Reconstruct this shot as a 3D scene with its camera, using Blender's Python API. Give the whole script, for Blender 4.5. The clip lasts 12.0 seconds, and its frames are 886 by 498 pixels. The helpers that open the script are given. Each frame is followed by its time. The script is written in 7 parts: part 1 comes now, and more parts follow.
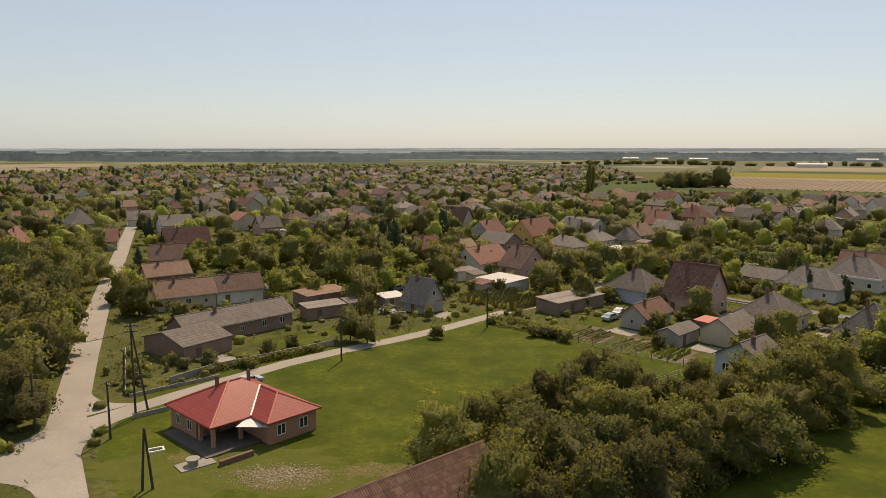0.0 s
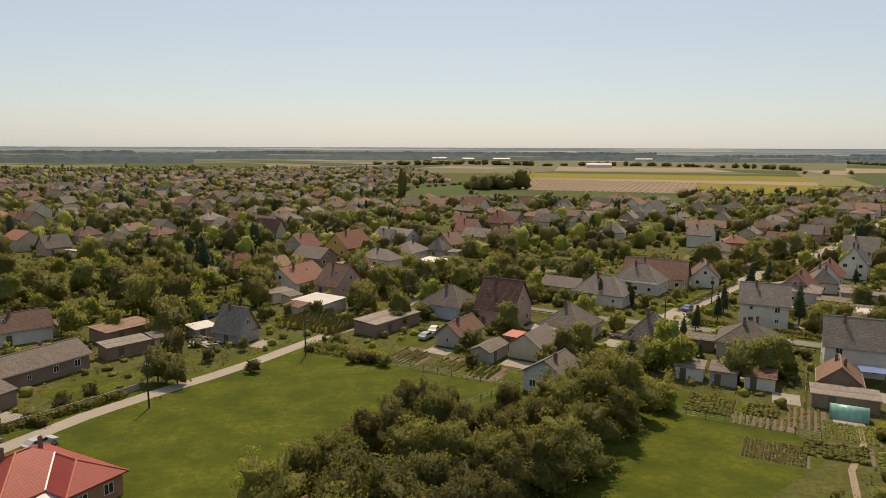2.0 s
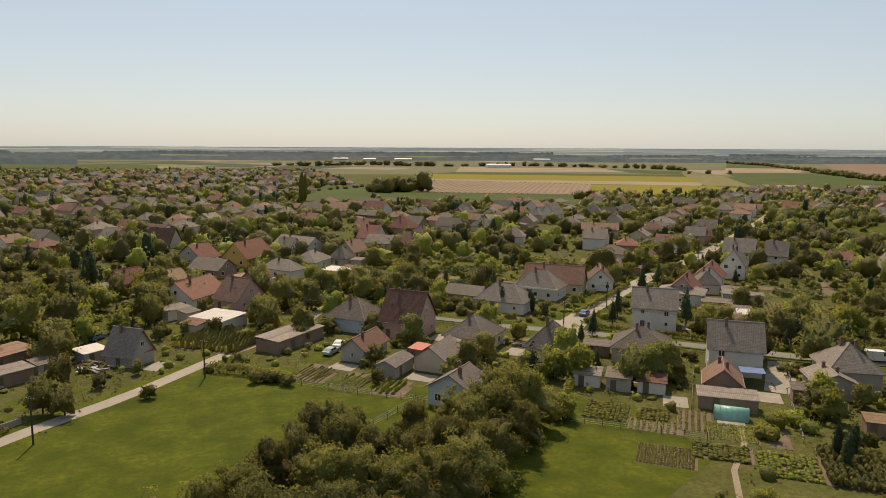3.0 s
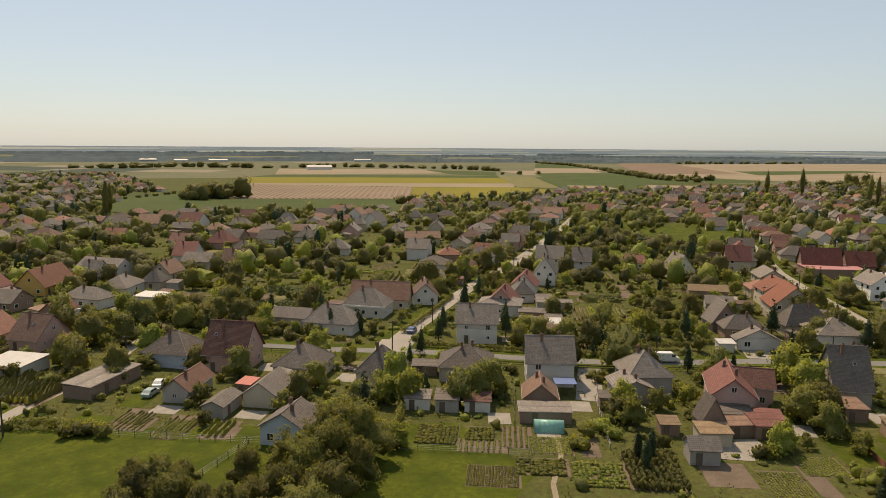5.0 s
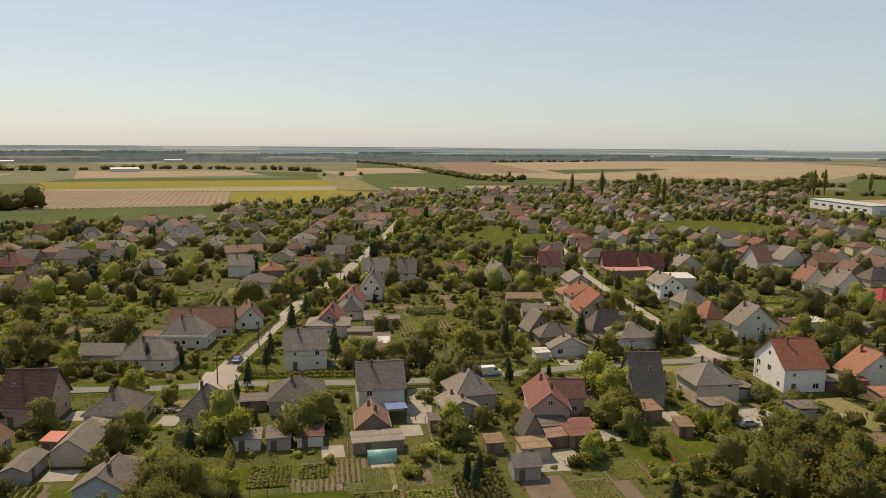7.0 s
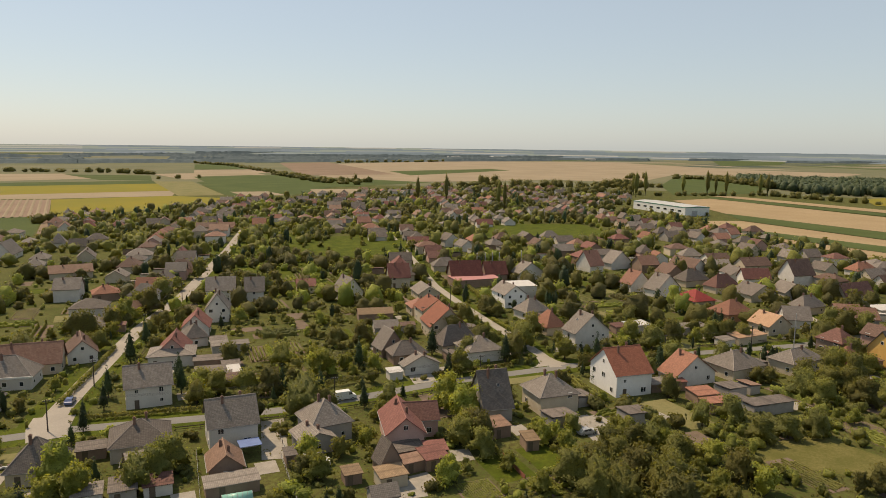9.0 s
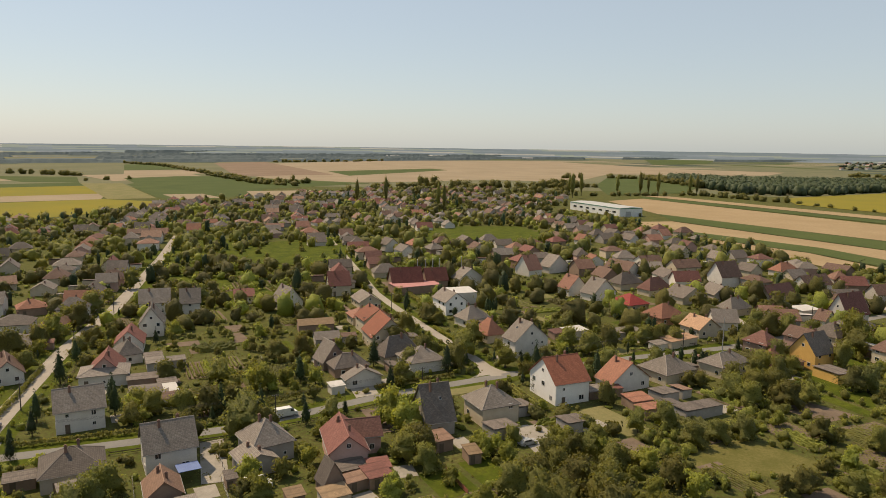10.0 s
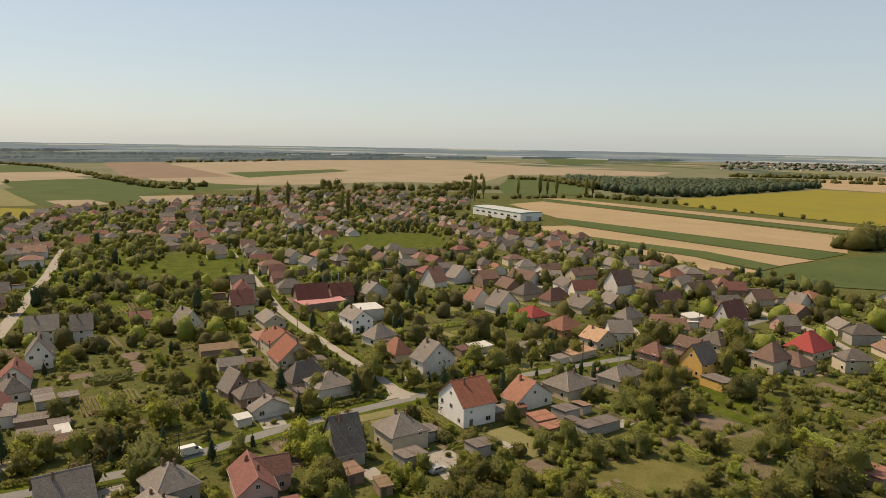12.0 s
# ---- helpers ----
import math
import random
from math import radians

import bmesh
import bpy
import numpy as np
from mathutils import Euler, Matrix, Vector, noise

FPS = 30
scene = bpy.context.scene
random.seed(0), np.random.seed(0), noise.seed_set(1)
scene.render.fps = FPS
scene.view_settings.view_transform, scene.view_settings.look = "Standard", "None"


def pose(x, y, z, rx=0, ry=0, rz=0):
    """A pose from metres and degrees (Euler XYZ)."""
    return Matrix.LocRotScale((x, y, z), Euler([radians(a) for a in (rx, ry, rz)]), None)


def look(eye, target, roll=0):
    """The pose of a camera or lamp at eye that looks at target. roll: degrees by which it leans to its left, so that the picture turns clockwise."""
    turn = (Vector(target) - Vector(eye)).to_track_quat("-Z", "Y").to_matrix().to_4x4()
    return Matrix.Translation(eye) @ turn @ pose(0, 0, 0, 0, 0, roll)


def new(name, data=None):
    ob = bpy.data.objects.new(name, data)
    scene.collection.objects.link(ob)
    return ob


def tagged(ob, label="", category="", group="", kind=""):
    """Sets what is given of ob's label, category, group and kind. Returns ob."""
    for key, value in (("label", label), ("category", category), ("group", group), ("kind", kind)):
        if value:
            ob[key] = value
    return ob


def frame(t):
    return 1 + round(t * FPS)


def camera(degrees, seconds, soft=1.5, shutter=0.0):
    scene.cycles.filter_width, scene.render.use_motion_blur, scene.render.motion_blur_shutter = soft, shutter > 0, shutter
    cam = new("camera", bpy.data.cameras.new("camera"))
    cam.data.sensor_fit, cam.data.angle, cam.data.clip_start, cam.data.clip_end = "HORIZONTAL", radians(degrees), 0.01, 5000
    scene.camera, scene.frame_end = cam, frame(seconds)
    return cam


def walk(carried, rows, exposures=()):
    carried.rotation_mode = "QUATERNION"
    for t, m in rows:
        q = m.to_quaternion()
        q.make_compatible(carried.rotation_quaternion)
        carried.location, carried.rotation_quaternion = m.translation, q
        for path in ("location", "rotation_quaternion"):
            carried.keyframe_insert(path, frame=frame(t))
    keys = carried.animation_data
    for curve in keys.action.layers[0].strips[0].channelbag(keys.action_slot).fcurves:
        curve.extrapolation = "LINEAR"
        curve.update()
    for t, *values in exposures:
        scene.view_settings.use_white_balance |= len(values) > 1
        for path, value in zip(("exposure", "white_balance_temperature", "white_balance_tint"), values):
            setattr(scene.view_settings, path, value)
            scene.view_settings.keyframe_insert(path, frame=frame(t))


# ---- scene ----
cam = camera(63.99, 12.0, 0.55)
PATH = [
    (0.0, 0.000, 0.000, 33.600, 81.9036, -0.1264, 0.0180),
    (0.5, 0.011, 0.010, 34.802, 81.8774, -0.1234, -3.8450),
    (1.0, -0.016, -0.076, 36.139, 81.8537, -0.1645, -7.5907),
    (1.5, -0.296, 0.162, 37.382, 81.8174, -0.2555, -11.1376),
    (2.0, -0.193, 0.172, 38.743, 81.8191, -0.3291, -14.9840),
    (2.5, -0.421, 0.159, 40.121, 81.8107, -0.3767, -18.9160),
    (3.0, -0.194, 0.231, 41.587, 81.8140, -0.4087, -22.8468),
    (3.5, -0.604, 0.346, 42.977, 81.8066, -0.4934, -26.4448),
    (3.7, -0.650, 0.387, 43.478, 81.8008, -0.5257, -27.8915),
    (5.3, -1.358, -0.147, 48.410, 81.8067, -0.5139, -39.2998),
    (5.5, -1.400, -0.105, 49.027, 81.8031, -0.5149, -40.7456),
    (6.0, -1.434, -0.178, 50.611, 81.7994, -0.5256, -44.3517),
    (6.5, -1.707, 0.005, 52.129, 81.7679, -0.5423, -47.8219),
    (7.0, -1.888, -0.100, 53.882, 81.7221, -0.5332, -51.3946),
    (7.2, -2.044, -0.027, 54.573, 81.7056, -0.5339, -52.7855),
    (8.8, -2.900, 0.317, 59.339, 81.7558, -0.7595, -62.7048),
    (9.0, -2.980, 0.241, 60.108, 81.7483, -0.7722, -63.7490),
    (9.5, -3.216, 0.333, 61.935, 81.7141, -0.7839, -66.2359),
    (10.0, -3.313, 0.315, 63.884, 81.6816, -0.8187, -68.6340),
    (10.5, -3.547, 0.415, 65.680, 81.6657, -0.8620, -70.8697),
    (11.0, -3.691, 0.527, 67.548, 81.6608, -0.9091, -72.9112),
    (11.5, -3.929, 0.652, 69.420, 81.6469, -0.9554, -74.7490),
    (12.0, -4.069, 0.917, 71.444, 81.6302, -1.0187, -76.4195),
]
walk(cam, [(t, pose(*row)) for t, *row in PATH], [(0.0, 0.11, 6750, 14), (3.5, 0.11, 6750, 13), (7.0, 0.12, 6700, 12), (12.0, 0.16, 6700, 12)])

# ---- sky, sun ----
SUN_AZ, SUN_EL = 15.7, 54.0
world = bpy.data.worlds.new("world")
scene.world = world
world.use_nodes = True
wn = world.node_tree.nodes
sky = wn.new("ShaderNodeTexSky")
sky.sky_type = "NISHITA"
sky.sun_disc = False
sky.sun_elevation, sky.sun_rotation = radians(SUN_EL), radians(SUN_AZ)
sky.altitude, sky.air_density, sky.dust_density, sky.ozone_density = 100, 1.0, 0.8, 1.0
wn["Background"].inputs["Strength"].default_value = 0.09
haze = wn.new("ShaderNodeMix")
haze.data_type = "RGBA"
haze.inputs[0].default_value = 0.5
haze.inputs[7].default_value = (6.3, 7.1, 7.35, 1)
world.node_tree.links.new(sky.outputs["Color"], haze.inputs[6])
world.node_tree.links.new(haze.outputs[2], wn["Background"].inputs["Color"])
sun = new("sun", bpy.data.lights.new("sun", "SUN"))
sun.data.energy, sun.data.angle, sun.data.color = 4.8, radians(0.6), (1.0, 0.80, 0.55)
sun_way = Vector((math.sin(radians(SUN_AZ)) * math.cos(radians(SUN_EL)), math.cos(radians(SUN_AZ)) * math.cos(radians(SUN_EL)), math.sin(radians(SUN_EL))))
sun.matrix_world = look(sun_way * 200, (0, 0, 0))

# ---- materials ----
MATS = {}


def nodes_of(name):
    m = bpy.data.materials.new(name)
    m.use_nodes = True
    nt = m.node_tree
    return m, nt, nt.nodes["Principled BSDF"], nt.nodes.new, nt.links.new


def noise_tex(add, join, vec, scale, detail=4.0, rough=0.55):
    n = add("ShaderNodeTexNoise")
    n.inputs["Scale"].default_value, n.inputs["Detail"].default_value, n.inputs["Roughness"].default_value = scale, detail, rough
    join(vec, n.inputs["Vector"])
    return n.outputs["Fac"]


def mixed(add, join, fac, a, b, kind="MIX"):
    n = add("ShaderNodeMix")
    n.data_type, n.blend_type = "RGBA", kind
    for sock, v in ((n.inputs[0], fac), (n.inputs[6], a), (n.inputs[7], b)):
        if isinstance(v, bpy.types.NodeSocket):
            join(v, sock)
        else:
            sock.default_value = v if isinstance(v, float) else (*v, 1)
    return n.outputs[2]


def ramped(add, join, fac, lo, hi):
    n = add("ShaderNodeMapRange")
    n.inputs["From Min"].default_value, n.inputs["From Max"].default_value = lo, hi
    join(fac, n.inputs["Value"])
    return n.outputs["Result"]


def bump(add, join, bsdf, height, strength, dist):
    n = add("ShaderNodeBump")
    n.inputs["Strength"].default_value, n.inputs["Distance"].default_value = strength, dist
    join(height, n.inputs["Height"])
    join(n.outputs["Normal"], bsdf.inputs["Normal"])


def surface(name, base, other, rough=0.85, coarse=0.4, fine=6.0, stain=(0.08, 0.07, 0.06), stain_amount=0.25, relief=0.02, space="Object", vary=0.0, grit=0.35):
    """A worn, uneven surface: two colours, fine grain, stains."""
    if name in MATS:
        return MATS[name]
    m, nt, bsdf, add, join = nodes_of(name)
    tc = add("ShaderNodeTexCoord").outputs["Object"] if space == "Object" else add("ShaderNodeNewGeometry").outputs["Position"]
    big = ramped(add, join, noise_tex(add, join, tc, coarse), 0.35, 0.65)
    small = noise_tex(add, join, tc, fine, 6.0, 0.7)
    col = mixed(add, join, big, base, other)
    grain = ramped(add, join, small, *((0.3, 0.75) if space == "Object" else (0.41, 0.6)))
    col = mixed(add, join, grain, mixed(add, join, grit, col, stain), col)
    st = ramped(add, join, noise_tex(add, join, tc, coarse * 2.7, 5.0, 0.7), 0.56, 0.75)
    f = add("ShaderNodeMath")
    f.operation = "MULTIPLY"
    join(st, f.inputs[0])
    f.inputs[1].default_value = stain_amount
    col = mixed(add, join, f.outputs[0], col, stain)
    if vary:
        hsv = add("ShaderNodeHueSaturation")
        r = add("ShaderNodeObjectInfo").outputs["Random"]
        mr = add("ShaderNodeMapRange")
        mr.inputs["To Min"].default_value, mr.inputs["To Max"].default_value = 1 - vary, 1 + vary
        join(r, mr.inputs["Value"])
        join(mr.outputs["Result"], hsv.inputs["Value"])
        join(col, hsv.inputs["Color"])
        col = hsv.outputs["Color"]
    join(col, bsdf.inputs["Base Color"])
    bsdf.inputs["Roughness"].default_value = rough
    bsdf.inputs["Specular IOR Level"].default_value = 0.3 if space == "Object" else 0.06
    if relief:
        bump(add, join, bsdf, small, 0.5, relief)
    MATS[name] = m
    return m


def roofing(name, base, other, row=0.2, relief=0.05, rough=0.8, patch=0.5, column=0.3, ribs=0.45):
    """Roof covering in courses: rows follow the height, each course slightly uneven."""
    if name in MATS:
        return MATS[name]
    m, nt, bsdf, add, join = nodes_of(name)
    tc = add("ShaderNodeTexCoord").outputs["Object"]
    sep = add("ShaderNodeSeparateXYZ")
    join(tc, sep.inputs[0])
    saw = add("ShaderNodeMath")
    saw.operation = "FRACT"
    dv = add("ShaderNodeMath")
    dv.operation = "MULTIPLY"
    dv.inputs[1].default_value = 1 / row
    join(sep.outputs["Z"], dv.inputs[0])
    join(dv.outputs[0], saw.inputs[0])
    flo = add("ShaderNodeMath")
    flo.operation = "FLOOR"
    join(dv.outputs[0], flo.inputs[0])
    comb = add("ShaderNodeCombineXYZ")
    for ax, k in (("X", 2.6), ("Y", 2.6)):
        q = add("ShaderNodeMath")
        q.operation = "MULTIPLY"
        q.inputs[1].default_value = k
        join(sep.outputs[ax], q.inputs[0])
        join(q.outputs[0], comb.inputs[ax])
    join(flo.outputs[0], comb.inputs["Z"])
    cell = add("ShaderNodeTexWhiteNoise")
    fl3 = add("ShaderNodeVectorMath")
    fl3.operation = "FLOOR"
    join(comb.outputs[0], fl3.inputs[0])
    join(fl3.outputs[0], cell.inputs["Vector"])
    big = ramped(add, join, noise_tex(add, join, tc, 0.45, 5.0, 0.65), 0.35, 0.65)
    col = mixed(add, join, big, base, other)
    dark = tuple(0.45 * c for c in base)
    cf = add("ShaderNodeMath")
    cf.operation = "MULTIPLY"
    cf.inputs[1].default_value = patch
    join(cell.outputs["Value"], cf.inputs[0])
    col = mixed(add, join, cf.outputs[0], col, dark)
    edge = ramped(add, join, saw.outputs[0], 0.12, 0.3)
    col = mixed(add, join, edge, mixed(add, join, 0.6, col, dark), col)
    lich = ramped(add, join, noise_tex(add, join, tc, 1.6, 6.0, 0.75), 0.58, 0.72)
    lf = add("ShaderNodeMath")
    lf.operation = "MULTIPLY"
    lf.inputs[1].default_value = 0.35
    join(lich, lf.inputs[0])
    col = mixed(add, join, lf.outputs[0], col, (0.11, 0.105, 0.08))
    nrm = add("ShaderNodeSeparateXYZ")
    join(add("ShaderNodeTexCoord").outputs["Normal"], nrm.inputs[0])
    side = []
    for ax in ("X", "Y"):
        q = add("ShaderNodeMath")
        q.operation = "ABSOLUTE"
        join(nrm.outputs[ax], q.inputs[0])
        side.append(q.outputs[0])
    gt = add("ShaderNodeMath")
    gt.operation = "GREATER_THAN"
    join(side[0], gt.inputs[0])
    join(side[1], gt.inputs[1])
    along = add("ShaderNodeMix")
    join(gt.outputs[0], along.inputs[0])
    join(sep.outputs["X"], along.inputs[2])
    join(sep.outputs["Y"], along.inputs[3])
    wave = add("ShaderNodeMath")
    wave.operation = "PINGPONG"
    wave.inputs[1].default_value = column / 2
    join(along.outputs[0], wave.inputs[0])
    rib = ramped(add, join, wave.outputs[0], 0.0, column / 2)
    col = mixed(add, join, ramped(add, join, rib, 0.0, 0.45), mixed(add, join, ribs, col, dark), col)
    hsv = add("ShaderNodeHueSaturation")
    mr = add("ShaderNodeMapRange")
    mr.inputs["To Min"].default_value, mr.inputs["To Max"].default_value = 0.82, 1.18
    join(add("ShaderNodeObjectInfo").outputs["Random"], mr.inputs["Value"])
    join(mr.outputs["Result"], hsv.inputs["Value"])
    join(col, hsv.inputs["Color"])
    join(hsv.outputs["Color"], bsdf.inputs["Base Color"])
    bsdf.inputs["Roughness"].default_value = rough
    bsdf.inputs["Specular IOR Level"].default_value = 0.25
    bump(add, join, bsdf, saw.outputs[0], 0.6, relief)
    MATS[name] = m
    return m


def foliage(name, dark, light, hue=0.025, see_through=0.46):
    """Leaves: each clump and each plant a shade of its own, sun shining through."""
    if name in MATS:
        return MATS[name]
    m, nt, bsdf, add, join = nodes_of(name)
    isl = add("ShaderNodeNewGeometry").outputs["Random Per Island"]
    rnd = add("ShaderNodeObjectInfo").outputs["Random"]
    pos = add("ShaderNodeNewGeometry").outputs["Position"]
    col = mixed(add, join, ramped(add, join, isl, -0.35, 1.35), dark, light)
    patch = ramped(add, join, noise_tex(add, join, pos, 0.09, 3.0), 0.35, 0.65)
    warm = (light[0] * 1.22, light[1] * 1.08, light[2] * 0.8)
    pf = add("ShaderNodeMath")
    pf.operation = "MULTIPLY"
    pf.inputs[1].default_value = 0.5
    join(patch, pf.inputs[0])
    col = mixed(add, join, pf.outputs[0], col, warm)
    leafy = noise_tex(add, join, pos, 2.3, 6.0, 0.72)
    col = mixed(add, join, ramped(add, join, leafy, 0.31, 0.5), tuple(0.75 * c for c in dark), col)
    hsv = add("ShaderNodeHueSaturation")
    for sock, lo, hi in (("Value", 0.68, 1.3), ("Hue", 0.5 - hue * 0.3, 0.5 + hue * 0.7)):
        mr = add("ShaderNodeMapRange")
        mr.inputs["To Min"].default_value, mr.inputs["To Max"].default_value = lo, hi
        join(rnd, mr.inputs["Value"])
        join(mr.outputs["Result"], hsv.inputs[sock])
    join(col, hsv.inputs["Color"])
    out = hsv.outputs["Color"]
    join(out, bsdf.inputs["Base Color"])
    bsdf.inputs["Roughness"].default_value = 0.6
    bsdf.inputs["Specular IOR Level"].default_value = 0.25
    bump(add, join, bsdf, leafy, 0.9, 0.5)
    tr = add("ShaderNodeBsdfTranslucent")
    join(mixed(add, join, 1.0, out, (1.35, 1.26, 0.72), "MULTIPLY"), tr.inputs["Color"])
    mx = add("ShaderNodeMixShader")
    mx.inputs[0].default_value = see_through
    join(bsdf.outputs[0], mx.inputs[1])
    join(tr.outputs[0], mx.inputs[2])
    join(mx.outputs[0], nt.nodes["Material Output"].inputs["Surface"])
    MATS[name] = m
    return m


def glass_mat():
    if "window glass" in MATS:
        return MATS["window glass"]
    m, nt, bsdf, add, join = nodes_of("window glass")
    bsdf.inputs["Base Color"].default_value = (0.02, 0.025, 0.03, 1)
    bsdf.inputs["Roughness"].default_value = 0.06
    bsdf.inputs["Specular IOR Level"].default_value = 0.6
    MATS["window glass"] = m
    return m


WALLS = dict(
    white=((0.66, 0.62, 0.56), (0.58, 0.545, 0.49)), bright_white=((0.80, 0.78, 0.75), (0.74, 0.72, 0.69)), cream=((0.52, 0.45, 0.34), (0.46, 0.39, 0.29)), grey=((0.39, 0.36, 0.32), (0.32, 0.295, 0.265)),
    pink=((0.50, 0.33, 0.28), (0.44, 0.29, 0.25)), yellow=((0.66, 0.42, 0.13), (0.60, 0.37, 0.11)), brick=((0.28, 0.20, 0.15), (0.23, 0.16, 0.12)),
    pale_blue=((0.50, 0.54, 0.60), (0.43, 0.47, 0.53)), apricot=((0.50, 0.26, 0.14), (0.44, 0.23, 0.13)))
ROOFS = dict(
    gr=((0.195, 0.168, 0.145), (0.245, 0.215, 0.188)), gb=((0.135, 0.113, 0.098), (0.178, 0.150, 0.130)), br=((0.14, 0.085, 0.065), (0.18, 0.115, 0.09)),
    dk=((0.148, 0.072, 0.058), (0.18, 0.092, 0.075)), pk=((0.272, 0.168, 0.120), (0.216, 0.136, 0.096)), mr=((0.185, 0.078, 0.064), (0.225, 0.098, 0.08)),
    rd=((0.21, 0.086, 0.068), (0.18, 0.076, 0.062)), rt=((0.30, 0.115, 0.07), (0.25, 0.095, 0.06)), rp=((0.304, 0.156, 0.112), (0.264, 0.132, 0.096)),
    tan=((0.256, 0.176, 0.104), (0.208, 0.144, 0.088)), crim=((0.36, 0.06, 0.055), (0.31, 0.055, 0.05)), peach=((0.46, 0.29, 0.18), (0.40, 0.25, 0.16)),
    brt=((0.22, 0.12, 0.085), (0.27, 0.16, 0.12)), dr=((0.13, 0.045, 0.035), (0.17, 0.06, 0.05)), red=((0.38, 0.08, 0.055), (0.32, 0.07, 0.05)),
    pink=((0.45, 0.22, 0.21), (0.40, 0.19, 0.18)), wt=((0.52, 0.50, 0.47), (0.44, 0.42, 0.39)))
ROOFS["or"] = ((0.29, 0.135, 0.088), (0.245, 0.115, 0.078))
ROOF_WORDS = dict(gr="weathered grey slate", gb="dark grey-brown slate", br="brown tiled", dk="dark brown tiled", pk="faded pinkish tiled", mr="maroon tiled", rd="red tiled",
    rt="terracotta tiled", rp="pinkish red tiled", tan="tan tiled", crim="bright crimson", peach="peach tiled", brt="patchy brown tiled", dr="dark red", red="red sheet",
    pink="pink sheet", wt="white sheet")
ROOF_WORDS["or"] = "orange tiled"


def wall_mat(c):
    a, b = WALLS[c]
    return surface("plaster " + c, a, b, 0.9, 0.5, 9.0, tuple(0.5 * v for v in a), 0.35, 0.01, vary=0.08)


def roof_mat(c):
    a, b = ROOFS[c]
    if c in ("wt", "pink", "red"):
        return surface("sheet roof " + c, a, b, 0.55, 0.6, 4.0, tuple(0.5 * v for v in a), 0.3, 0.005, vary=0.06)
    return roofing("roof " + c, a, b)


BARK = surface("bark", (0.10, 0.075, 0.055), (0.07, 0.055, 0.04), 0.95, 1.5, 12.0, relief=0.03)
CONCRETE = surface("concrete", (0.33, 0.305, 0.265), (0.26, 0.24, 0.205), 0.9, 0.5, 8.0, stain_amount=0.4)
WOOD = surface("weathered wood", (0.16, 0.12, 0.085), (0.11, 0.085, 0.06), 0.9, 1.2, 14.0)
DARK_WOOD = surface("tarred pole wood", (0.055, 0.045, 0.036), (0.04, 0.033, 0.028), 0.9, 1.0, 12.0)
METAL = surface("galvanised metal", (0.42, 0.43, 0.43), (0.36, 0.37, 0.37), 0.4, 1.0, 9.0)
WHITE = surface("white paint", (0.78, 0.77, 0.74), (0.72, 0.71, 0.68), 0.5, 0.8, 9.0, stain_amount=0.15)
BRICK = surface("chimney brick", (0.20, 0.11, 0.08), (0.15, 0.09, 0.07), 0.9, 2.0, 12.0)
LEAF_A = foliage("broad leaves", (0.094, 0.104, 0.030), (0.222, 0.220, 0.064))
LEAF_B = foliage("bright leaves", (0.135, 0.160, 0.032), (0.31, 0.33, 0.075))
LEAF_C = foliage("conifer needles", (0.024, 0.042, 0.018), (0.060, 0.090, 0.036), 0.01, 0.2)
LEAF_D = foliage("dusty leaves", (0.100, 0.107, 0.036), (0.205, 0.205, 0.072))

# ---- mesh helpers ----


def mesh_of(name, verts, faces, material=None, smooth=False):
    me = bpy.data.meshes.new(name)
    me.from_pydata(verts if isinstance(verts, list) else verts.tolist(), [], faces if isinstance(faces, list) else faces.tolist())
    if material:
        me.materials.append(material)
    if smooth:
        me.shade_smooth()
    return me


def part(name, me, parent, label="", m=None):
    ob = new(name, me)
    ob.parent = parent
    if m is not None:
        ob.matrix_local = m
    if label:
        ob["label"] = label
    return ob


def thing(name, x, y, z, angle, label, category, group="", kind=""):
    ob = new(name)
    ob.empty_display_size = 0.5
    ob.matrix_world = pose(x, y, z, 0, 0, angle)
    return tagged(ob, label, category, group, kind)


def boxes(spec):
    """Vertices and faces of several boxes (x0, y0, z0, x1, y1, z1)."""
    v, f = [], []
    for x0, y0, z0, x1, y1, z1 in spec:
        k = len(v)
        v += [(x0, y0, z0), (x1, y0, z0), (x1, y1, z0), (x0, y1, z0), (x0, y0, z1), (x1, y0, z1), (x1, y1, z1), (x0, y1, z1)]
        f += [[k + i for i in q] for q in ((0, 3, 2, 1), (4, 5, 6, 7), (0, 1, 5, 4), (1, 2, 6, 5), (2, 3, 7, 6), (3, 0, 4, 7))]
    return v, f


def box_mesh(name, spec, material):
    v, f = boxes(spec)
    return mesh_of(name, v, f, material)


def tube(path, radii, sides=6):
    """A bent tapered tube along a list of points."""
    v, f = [], []
    for i, p in enumerate(path):
        q = path[min(i + 1, len(path) - 1)]
        o = path[max(i - 1, 0)]
        d = (Vector(q) - Vector(o)).normalized()
        side = d.orthogonal().normalized()
        up = d.cross(side)
        for k in range(sides):
            a = 2 * math.pi * k / sides
            v.append(tuple(Vector(p) + radii[i] * (math.cos(a) * side + math.sin(a) * up)))
    for i in range(len(path) - 1):
        for k in range(sides):
            a, b = i * sides + k, i * sides + (k + 1) % sides
            f.append([a, b, b + sides, a + sides])
    f.append(list(range(sides))[::-1])
    f.append([len(v) - sides + k for k in range(sides)])
    return v, f


def merged(parts):
    v, f = [], []
    for pv, pf in parts:
        k = len(v)
        v += pv
        f += [[i + k for i in q] for q in pf]
    return v, f


